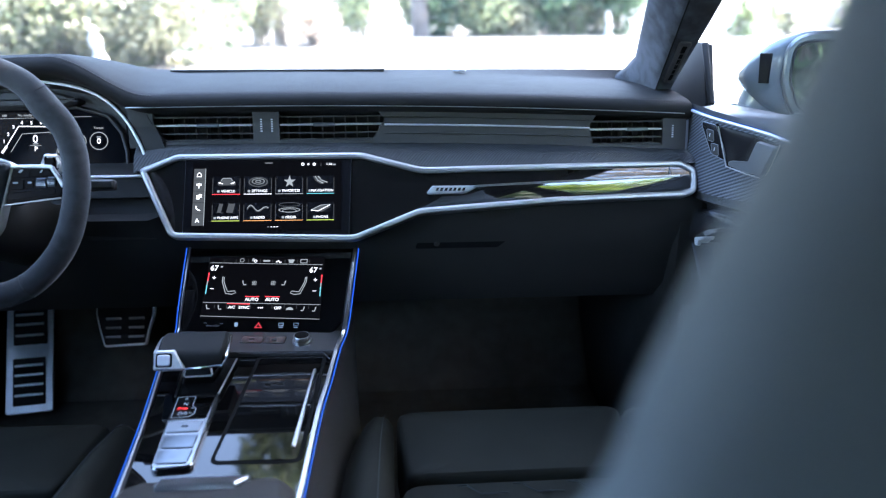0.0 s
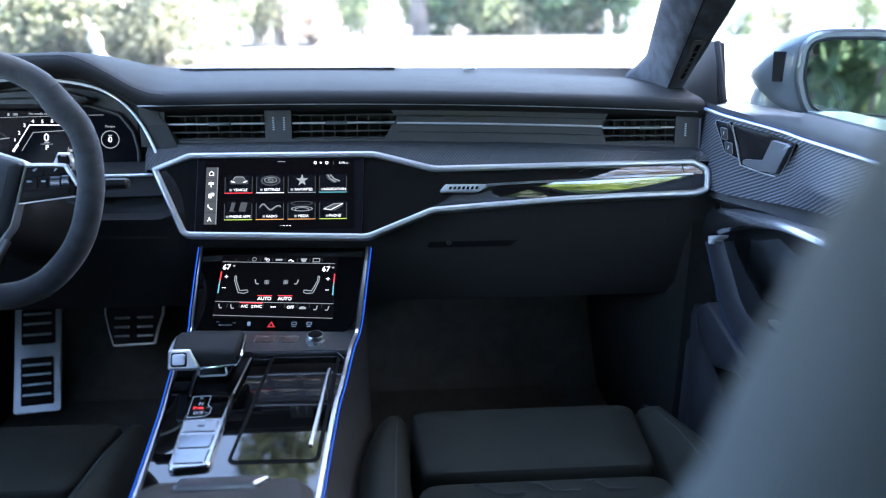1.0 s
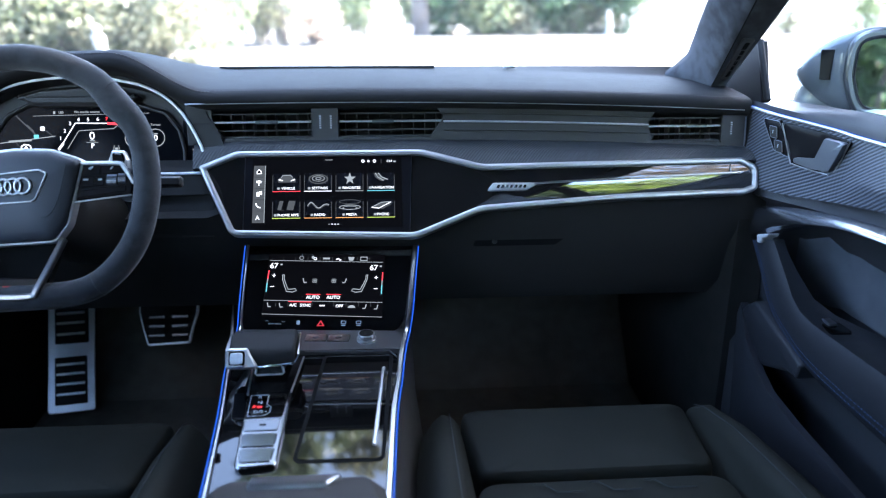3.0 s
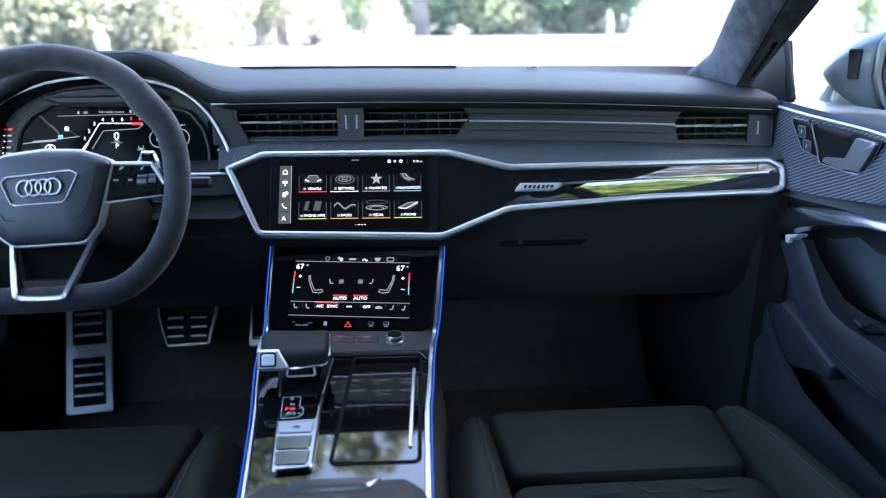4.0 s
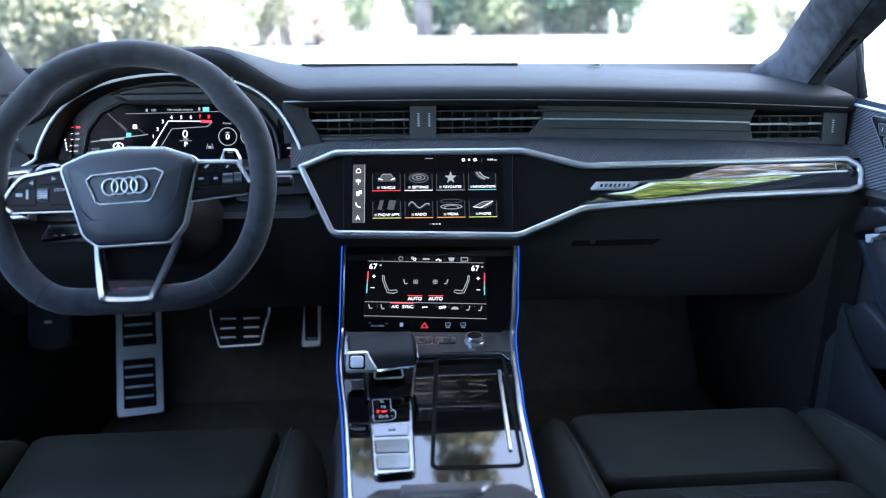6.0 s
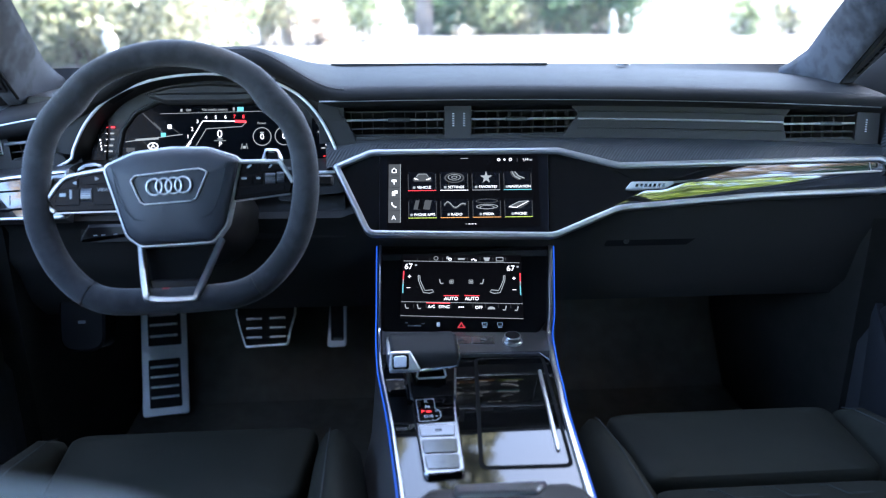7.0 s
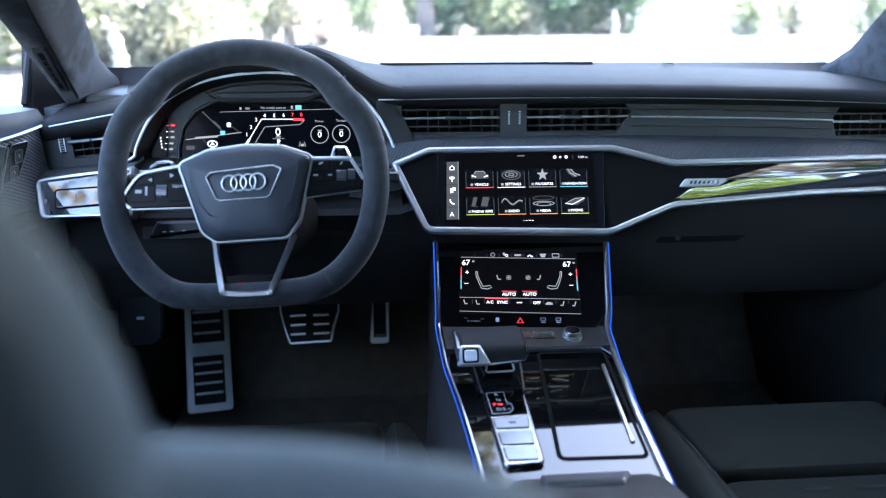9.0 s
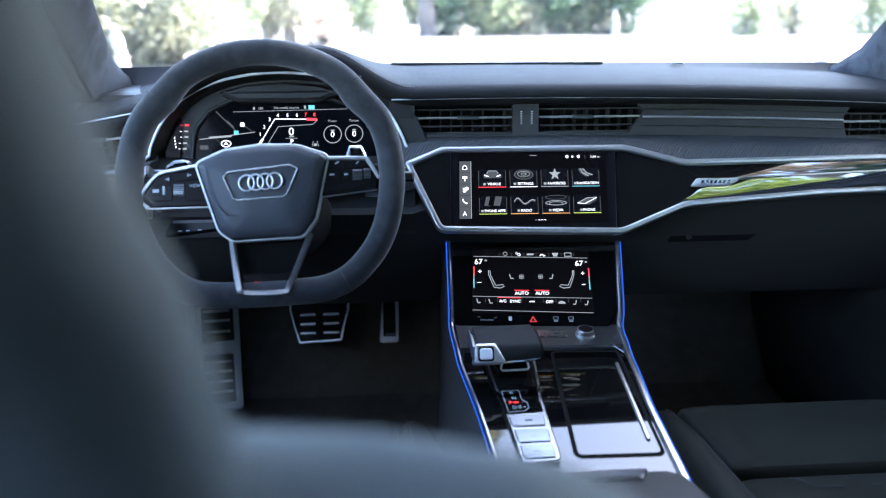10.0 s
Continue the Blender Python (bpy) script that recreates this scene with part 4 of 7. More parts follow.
        part("vent_corner", plate([(u, v + us) for u, v in tri], -0.01, 0.0032, F_VENT), M_SOFT, d, smooth=False)
    # cheek between the dial bezel and the vents; its shade is put in as black
    q = [(-0.206, 0.036), (-0.180, 0.036), (-0.1715, 0.012), (-0.1500, -0.0215), (-0.1520, -0.0300), (-0.206, -0.0300)]
    part("vent_cheek", plate(q, -0.004, 0.0042, F_VENT, 0.001), M_LEATHER, d, "moulded cheek, blackened as if shaded", smooth=False)
    # the driver's outer vent panel, and the weave under it
    vo = rect(-0.712, -0.034, -0.560, 0.034)
    vi = rect(-0.660, -0.0205, -0.585, 0.026)
    part("vent_band", ring(vo, vi, -0.003, 0.0, F_OUT), M_SOFT, d)
    rings = []
    for i in range(9):
        u = -0.70 + 0.14 * i / 8
        a = F_OUT @ Vector((u, -0.033, 0.001))
        b = F_TRIM @ Vector((u, 0.0325 + (u + 0.6945) * 0.129, 0.026))
        rings.append([a, a * 0.5 + b * 0.5 + Vector((0, -0.003, 0.002)), b, b + Vector((0, 0.02, -0.01)), a + Vector((0, 0.02, -0.01))])
    part("woven_band", loft(rings), M_WEAVE_D, d, "dark ribbed woven inlay", angle=70)
    # long bright blade between the vents, with two fine ribs
    for v0, r, m in ((0.0042, 0.0017, M_SATIN), (0.0165, 0.0010, M_DARK), (-0.009, 0.0010, M_DARK)):
        path = [F_VENT @ Vector((u, v0 + sag(u), 0.0036)) for u in [0.19 + 0.33 * i / 14 for i in range(15)]]
        part("rib_line", tube(path, r, n=6), m, d)
    # woven band between the vents and the trim
    top = [(-0.187, 0.059), (-0.130, 0.083), (0.153, 0.0835), (0.246, 0.059), (0.70, 0.066)]
    rings = []
    for i in range(61):
        u = -0.196 + 0.878 * i / 60
        a = F_VENT @ Vector((u, -0.0240 + sag(u), 0.001))
        b = F_TRIM @ Vector((u, poly_y(top, u) - 0.003, -0.001))
        c = a * 0.5 + b * 0.5 + Vector((0, -0.004, 0.003))
        rings.append([a, c, b, b + Vector((0, 0.02, -0.01)), a + Vector((0, 0.02, -0.01))])
    part("woven_band", loft(rings), M_WEAVE_D, d, "dark ribbed woven inlay", angle=70)
    # gloss trim with its bright surround
    outer = rounded(TRIM, TRIM_R, 5)
    part("trim_panel", plate(inset(outer, 0.004), -0.012, -0.002, F_TRIM), M_TRIM, d, "gloss black dash inlay", smooth=False)
    part("trim_surround", ring(outer, inset(outer, 0.0095), -0.012, 0.004, F_TRIM, 0.0020), M_TRIMALU, d, "satin aluminium surround", angle=50)
    def vline(u):
        return 0.0275 + (u - 0.336) * 0.0415
    line = [F_TRIM @ Vector((u, vline(u), 0.0062 * ease(0.30, 0.36, u))) for u in [0.325 + 0.325 * i / 14 for i in range(15)]]
    part("trim_line", tube(line, 0.0019, n=6), M_ALU, d, "thin bright trim line")
    part("trim_tick", tube([F_TRIM @ Vector((0.636, vline(0.636), 0.003)), F_TRIM @ Vector((0.637, 0.056, -0.001))], 0.0009, n=6), M_ALU, d)
    # two swelling facets of the inlay, above and below the bright line
    low_edge = [(0.243, -0.0155), (0.455, 0.0), (0.655, 0.007), (0.69, 0.010)]
    top_edge = [(0.246, 0.059), (0.655, 0.066), (0.70, 0.066)]
    def facet(edges, tilt, swell, name, label):
        rings = []
        for i in range(33):
            u = 0.236 + (0.668 - 0.236) * i / 32
            v0, v1 = edges(u)
            n0, h = -0.0012, v1 - v0
            face = []
            for j in range(9):
                f = j / 8
                face.append(F_TRIM @ Vector((u, v0 + h * f, n0 + tilt * h * f + swell * 4 * f * (1 - f) * min(1.0, h / 0.02))))
            rings.append(face + [F_TRIM @ Vector((u, v1, -0.008)), F_TRIM @ Vector((u, v0, -0.008))])
        part(name, loft(rings), M_LACQUER, d, label, angle=30)
    def lower_edges(u):
        v0 = poly_y(low_edge, u) + 0.008
        v1 = 0.0145 + (vline(u) - 0.0145) * ease(0.30, 0.36, u)
        return v0, min(v1, v0 + 0.002 + 0.55 * (u - 0.236))
    def upper_edges(u):
        v1 = poly_y(top_edge, u) - 0.008
        v0 = 0.0300 + (vline(u) - 0.0300) * ease(0.30, 0.36, u)
        return max(v0, v1 - 0.002 - 0.55 * (u - 0.236)), v1
    facet(lower_edges, 0.235, 0.00042, "trim_facet", "gloss black lower facet")
    facet(upper_edges, 0.03, 0.00042, "trim_facet", "gloss black upper facet")
    badge = rounded([(0.251, 0.016), (0.312, 0.0165), (0.336, 0.0288), (0.262, 0.0288)], 0.003, 3)
    bd = part("badge", plate(badge, -0.003, 0.003, F_TRIM, 0.001), M_SATIN, d, "satin metal badge plate")
    part("badge_field", plate(rounded([(0.257, 0.0180), (0.309, 0.0184), (0.327, 0.0274), (0.266, 0.0274)], 0.001, 2), 0.002, 0.0033, F_TRIM, 0.0003), M_SATIN, bd, "grey badge field")
    for i in range(7):
        u = 0.2665 + 0.0068 * i
        part("badge_bar", plate([(u, 0.0202), (u + 0.0042, 0.0202), (u + 0.0062, 0.0252), (u + 0.0020, 0.0252)], 0.003, 0.0040, F_TRIM, 0.0004), M_PLATE, bd, "plain metal bar", smooth=False)
    # the driver's outer end of the trim, with the light switch
    FL_ = at(F_TRIM, 0, 0, 0.03)
    left = [(-0.6945, 0.0325), (-0.555, 0.0505), (-0.555, -0.0245), (-0.6835, -0.0262)]
    lo = rounded(left, [0.012, 0.002, 0.002, 0.012], 4)
    FU_ = fr(FL_ @ Vector((0, 0.003, -0.003)), (1, -0.025, 0), (0, 0.46, 1))
    part("trim_panel", plate([(x, y - 0.003) for x, y in inset(lo, 0.004)], -0.02, 0.0, FU_), M_LACQUER, d, "gloss black dash inlay", smooth=False)
    part("trim_surround", ring(lo, inset(lo, 0.006), -0.02, 0.003, FL_, 0.002), M_ALU, d, "satin aluminium surround", angle=50)
    sq = rounded([(-0.6645, 0.0125), (-0.565, 0.0190), (-0.565, -0.0050), (-0.6630, -0.0120)], 0.003, 3)
    part("switch_groove", ring(inset(sq, -0.0024), sq, -0.003, 0.0012, FU_, 0.0003), M_GROOVE, d, "dark groove round the light switch")
    sw = part("light_switch", plate(sq, -0.003, 0.003, FU_, 0.0008), M_LACQUER, d, "gloss black light switch panel", smooth=False)
    part("key_mark", plate(rect(-0.6366, -0.0050, -0.6346, 0.0086), 0.0028, 0.0036, FU_), M_MARK, sw)
    # lower dash: knee panels, glove box
    bot = [(-0.187, 0.059), (-0.137, -0.049), (0.143, -0.056), (0.243, -0.0155), (0.455, 0.0), (0.69, 0.008)]
    rings = []
    for i in range(57):
        x = -0.70 + 1.40 * i / 56
        v = poly_y(bot, x) if x > -0.16 else -0.03
        p = F_TRIM @ Vector((x, v + 0.012, -0.012))
        z = p.z
        drop = 0.0 if x > -0.16 else 0.02
        rings.append([(x, p.y, z), (x, p.y + 0.012, z - 0.02), (x, 1.142, 0.73 - drop), (x, 1.158, 0.70 - drop), (x, 1.175, 0.63), (x, 1.205, 0.595), (x, 1.30, 0.60), (x, 1.52, 0.66), (x, 1.52, 0.76), (x, 1.25, z + 0.02)])
    part("lower_panel", loft(rings), M_LOWER, d, angle=50)
    # round-cornered panel with the bonnet release beside the footrest
    Fr_ = fr((-0.589, 1.165, 0.590), (1, 0, 0), (0, 0.35, 1))
    rp = part("release_panel", plate(rounded(rect(-0.035, -0.040, 0.035, 0.048), [0.026, 0.026, 0.012, 0.012], 5), -0.05, 0.0, Fr_, 0.004), M_PAD, d, "dark panel with the bonnet release")
    part("release_mark", plate(rounded(rect(-0.006, 0.004, 0.006, 0.009), 0.002, 2), -0.001, 0.0008, Fr_, 0.0003), M_GREYMETAL, rp)
    # upper body behind the driver's trim, closing the dash under the dial hood
    bm = block((-0.632, 1.305, 0.83), (0.13, 0.08, 0.155), 0.008)
    part("end_block", bm, M_SOFT, d)
    bm = block((0.0, 1.36, 0.84), (1.34, 0.16, 0.19), 0.01)
    part("core", bm, M_DARK, d)
    bm = loft([[(x, 1.19, 0.825), (x, 1.165, 0.80), (x, 1.14, 0.735), (x, 1.24, 0.72), (x, 1.25, 0.825)] for x in (-0.56, -0.36, -0.17)])
    part("knee_panel", bm, M_LOWER, d)
    # glove box seam and latch
    g = part("glove_lid", loft([[(x, y, z) for y, z in ((1.152, 0.716), (1.158, 0.702), (1.1755, 0.632), (1.182, 0.632), (1.170, 0.716))] for x in (0.19, 0.4, 0.645)]), M_LOWER, d, "dark glove box lid")
    Fg = fr((0.31, 1.150, 0.717), (1, 0, 0), (0, -0.35, 1))
    part("latch", plate(rounded([(-0.075, -0.012), (0.06, -0.012), (0.085, 0.011), (-0.07, 0.008)], 0.004), -0.006, 0.001, Fg, 0.0006), M_PAD, g, "satin black latch")
    part("lock", disc(at(Fg, -0.04, -0.002), 0.0045, 0, 0.003, 14, 0.001), M_DARK, g)
    return d


# ---- dials ----
BEZEL = [(-0.188, -0.047), (-0.194, -0.026), (-0.187, -0.002), (-0.169, 0.031), (-0.137, 0.062), (-0.08, 0.086), (0.0, 0.0955), (0.08, 0.087), (0.126, 0.069), (0.158, 0.039), (0.180, 0.0), (0.188, -0.026), (0.181, -0.044), (0.158, -0.050)]


def cl(cx, cy):
    return -0.133 + (cx - 300) * 0.000293, 0.0352 - (cy - 400) * 0.000297 - (cx - 300) * 0.000003


def bar(name, M, mat, parent, x0, y0, x1, y1, w=0.0006, z=0.0005):
    a, b = Vector((x0, y0)), Vector((x1, y1))
    t = (b - a).normalized() * w / 2
    n = Vector((-t.y, t.x))
    return part(name, plate([tuple(a + n), tuple(a - n), tuple(b - n), tuple(b + n)], z, z + 0.0003, M), mat, parent, smooth=False)


def arc(name, M, mat, parent, cx, cy, r, w=0.0012, a0=0, a1=360, z=0.0005, n=28):
    k = [radians(a0 + (a1 - a0) * i / n) for i in range(n + 1)]
    bm = bmesh.new()
    o = [bm.verts.new(M @ Vector((cx + r * math.cos(a), cy + r * math.sin(a), z))) for a in k]
    i_ = [bm.verts.new(M @ Vector((cx + (r - w) * math.cos(a), cy + (r - w) * math.sin(a), z))) for a in k]
    for j in range(n):
        bm.faces.new((o[j], o[j + 1], i_[j + 1], i_[j]))
    bmesh.ops.solidify(bm, geom=bm.faces[:], thickness=0.0003)
    return part(name, bm, mat, parent, smooth=False)


def build_cluster():
    t = thing("instrument_cluster", (-0.37, 1.2, 0.83), "digital instrument cluster with a bright bezel, switched on", "dials")
    path = smooth_path([(x, y, 0) for x, y in BEZEL], 4, True)
    bez = [(p.x, p.y) for p in path]
    part("bezel", tube([F_BEZ @ Vector((x, y, 0.001)) for x, y in inset(bez, -0.0015)], 0.0024, up=(0, -1, 0.3), closed=True, n=10), M_BEZEL, t, "fine satin metal bezel", angle=60)
    part("surround", ring(inset(bez, -0.034), inset(bez, -0.003), -0.012, -0.002, F_BEZ), M_LOWER, t, "dark moulded surround", angle=60)
    inner = inset(bez, 0.012)
    rings = [[F_BEZ @ Vector((x, y, 0.0)) for x, y in bez], [F_CLU @ Vector((x * 1.0, y * 1.0, 0.004)) for x, y in inner], [F_CLU @ Vector((x * 1.0, y * 1.0, -0.006)) for x, y in inner]]
    part("well", loft(rings, caps=False), M_DARK, t, "dark recessed well", angle=60)
    part("back", plate(inset(inner, -0.002), -0.012, -0.004, F_CLU), M_DARK, t, smooth=False)
    scr = rounded([(-0.138, -0.052), (-0.136, -0.02), (-0.130, 0.008), (-0.112, 0.032), (-0.08, 0.048), (0.075, 0.048), (0.122, 0.034), (0.142, 0.008), (0.149, -0.02), (0.150, -0.052)], 0.01, 3)
    part("screen", plate(scr, -0.004, 0.0, F_CLU), M_DIALS, t, "glossy dark display", smooth=False)
    part("screen_rim", ring(inset(scr, -0.006), inset(scr, -0.0005), -0.004, 0.006, F_CLU, 0.002), M_DARK, t, angle=60)
    # ledge over the screen
    led = rounded([(-0.098, 0.060), (-0.055, 0.0715), (0.0, 0.0755), (0.055, 0.0715), (0.092, 0.060), (0.058, 0.047), (-0.066, 0.047)], [0.003, 0.03, 0.05, 0.03, 0.003, 0.012, 0.012], 4)
    lg = part("ledge", plate(led, -0.004, 0.022, F_CLU, 0.004), M_DARK, t, "dark ledge above the display")
    part("ledge_inlay", ring(inset(led, 0.0055), inset(led, 0.0065), 0.021, 0.0228, F_CLU), M_DARK, lg)
    # side gauges
    for s, m in ((-1, M_SCREEN), (1, M_SCREEN)):
        c = -0.006 if s < 0 else 0.0
        q = rounded([(s * 0.150 + c, 0.028), (s * 0.166 + c, 0.020), (s * 0.178 + c, -0.030), (s * 0.154 + c, -0.046)], 0.005, 3)
        part("side_gauge", plate(q, -0.004, 0.001, F_CLU), M_DIALS, t, "small dark side gauge", smooth=False)
    M = F_CLU
    d = t
    # rev scale, digits, status line
    x0, y0 = cl(620, 575)
    x1, y1 = cl(705, 440)
    x2, y2 = cl(870, 441)
    x3, y3 = cl(928, 443)
    bar("rev_line", M, M_WHITE, d, x0, y0, x1, y1, 0.0013)
    bar("rev_line", M, M_WHITE, d, x1, y1, x2, y2, 0.0013)
    bar("rev_red", M, M_RED, d, x2, y2, x3, y3, 0.004)
    a, b = cl(662, 575), cl(722, 480)
    bar("rev_line", M, M_GREY, d, *a, *b, 0.0009)
    bar("rev_line", M, M_GREY, d, *b, *cl(905, 468), 0.0009)
    bar("rev_line", M, M_GREY, d, *cl(905, 468), *cl(930, 445), 0.0009)
    bar("rev_needle", M, M_WHITE, d, *cl(615, 580), *cl(640, 545), 0.0035)
    for n, (cx, cy) in {"1": (627, 520), "2": (650, 482), "3": (678, 443), "4": (722, 422), "5": (772, 422), "6": (822, 420)}.items():
        words("rev_digit", n, 0.0078, at(M, *cl(cx, cy), 0.0005), M_WHITE, d)
    for n, (cx, cy) in {"7": (868, 418), "8": (914, 418)}.items():
        words("rev_digit", n, 0.0078, at(M, *cl(cx, cy), 0.0005), M_RED, d)
    words("speed_digit", "0", 0.017, at(M, *cl(790, 508), 0.0005), M_WHITE, d)
    bar("unit_bar", M, M_GREY, d, *cl(778, 532), *cl(804, 532), 0.0016)
    bar("divider", M, M_GREY, d, *cl(760, 541), *cl(822, 541), 0.0007)
    words("gear_letter", "P", 0.0105, at(M, *cl(792, 560), 0.0005), M_WHITE, d)
    bar("status_line", M, M_GREY, d, *cl(490, 403), *cl(1090, 387), 0.0006)
    words("range_text", "180", 0.0055, at(M, *cl(632, 385), 0.0005), M_GREY, d)
    words("media_text", "No media source", 0.0055, at(M, *cl(768, 381), 0.0005), M_GREY, d)
    bar("tank_mark", M, M_GREY, d, *cl(598, 392), *cl(598, 378), 0.003)
    bar("status_mark", M, M_GREY, d, *cl(866, 386), *cl(866, 370), 0.003)
    bar("status_mark", M, M_CYAN, d, *cl(900, 390), *cl(900, 368), 0.0095)
    for cx, cy, w in ((1008, 520, "Power"), (1122, 517, "Torque")):
        c = cl(cx, cy)
        arc("dial_ring", M, M_GREY, d, *c, 0.0142, 0.0012)
        words("dial_digit", "0", 0.0125, at(M, c[0], c[1] - 0.0005, 0.0005), M_WHITE, d)
        bar("dial_unit", M, M_GREY, d, c[0] - 0.003, c[1] + 0.0062, c[0] + 0.003, c[1] + 0.0062, 0.0018)
        words("dial_text", w, 0.0050, at(M, c[0], c[1] + 0.0205, 0.0005), M_GREY, d)
    # map
    bar("map_road", M, M_GREY, d, *cl(310, 546), *cl(600, 508), 0.0012)
    bar("map_road", M, M_DIM, d, *cl(400, 400), *cl(500, 500), 0.0018)
    bar("map_road", M, M_DIM, d, *cl(540, 470), *cl(595, 512), 0.0009)
    bar("map_road", M, M_DIM, d, *cl(400, 545), *cl(450, 600), 0.0009)
    bar("map_name", M, M_GREY, d, *cl(360, 537), *cl(478, 528), 0.0032)
    bar("map_name", M, M_DIM, d, *cl(455, 450), *cl(490, 485), 0.003)
    part("map_icon", plate(rounded(rect(*cl(525, 480), *cl(546, 458)), 0.0012), 0.0004, 0.0008, M), M_WHITE, d, smooth=False)
    part("map_icon", plate(rounded(rect(*cl(490, 522), *cl(515, 500)), 0.001), 0.0004, 0.0008, M), M_CYAN, d, smooth=False)
    part("map_icon", plate(rounded(rect(*cl(312, 598), *cl(356, 576)), 0.001), 0.0004, 0.0008, M), M_DIM, d, smooth=False)
    c = cl(448, 568)
    part("position_ring", ring([(c[0] + x, c[1] + y) for x, y in circle(0.008, 24, 0.0056)], [(c[0] + x, c[1] + y) for x, y in circle(0.0062, 24, 0.004)], 0.0004, 0.0008, M), M_WHITE, d, smooth=False)
    part("position_arrow", plate([(c[0] - 0.004, c[1] - 0.0025), (c[0], c[1] - 0.001), (c[0] + 0.004, c[1] - 0.0025), (c[0], c[1] + 0.0032)], 0.0004, 0.0008, M), M_WHITE, d, smooth=False)
    c = cl(915, 570)
    for sx in (-1, 1):
        bar("lane_mark", M, M_GREY, d, c[0] + sx * 0.005, c[1] - 0.004, c[0] + sx * 0.003, c[1] + 0.004, 0.0008)
    part("lane_car", plate(rounded(rect(c[0] - 0.0025, c[1] - 0.0035, c[0] + 0.0025, c[1] + 0.0005), 0.0008), 0.0004, 0.0008, M), M_GREY, d, smooth=False)
    # side gauges' marks
    for k, (cx, cy) in enumerate(((240, 472), (235, 504), (235, 533), (228, 565), (225, 594))):
        u, v = cl(cx, cy)
        bar("gauge_mark", M, M_RED if k == 0 else M_WHITE, d, u - 0.0065, v, u - 0.0035, v, 0.0008, 0.0016)
        bar("gauge_mark", M, M_RED if k == 0 else M_GREY, d, u, v, u + 0.006, v, 0.0026, 0.0016)
    for k in range(4):
        bar("gauge_level", M, M_WHITE, d, *cl(183 + 2 * (3 - k), 590 - 16 * k), *cl(185 + 2 * (3 - k), 580 - 16 * k), 0.0016, 0.0016)
    for k in range(5):
        u, v = 0.157 + 0.0025 * k, 0.016 - 0.0125 * k
        bar("gauge_mark", M, M_RED if k == 4 else M_GREY, d, u, v, u + 0.006, v, 0.0022 if k % 2 else 0.0008, 0.0016)
    for k in range(4):
        bar("gauge_level", M, M_WHITE, d, 0.1705 + 0.0012 * k, -0.010 - 0.0055 * k, 0.1712 + 0.0012 * k, -0.0135 - 0.0055 * k, 0.0012, 0.0016)
    return t


# ---- displays ----
def mm(cx, cy):
    return -0.105 + (cx - 28) * 0.0002836, 0.0710 - (cy - 55) * 0.0002919


def lw_(cx, cy):
    return -0.0885 + (cx - 98) * 0.00029, 0.049 - (cy - 75) * 0.000314


def curve_line(name, M, mat, parent, pts, r=0.0005, z=0.0008):
    path = [M @ Vector((x, y, z)) for x, y in pts]
    return part(name, tube(path, r, up=M.to_3x3() @ Vector((0, 0, 1)), n=5), mat, parent)


def solid(name, M, mat, parent, pts, z=0.0005):
    return part(name, plate(pts, z, z + 0.0003, M), mat, parent, smooth=False)


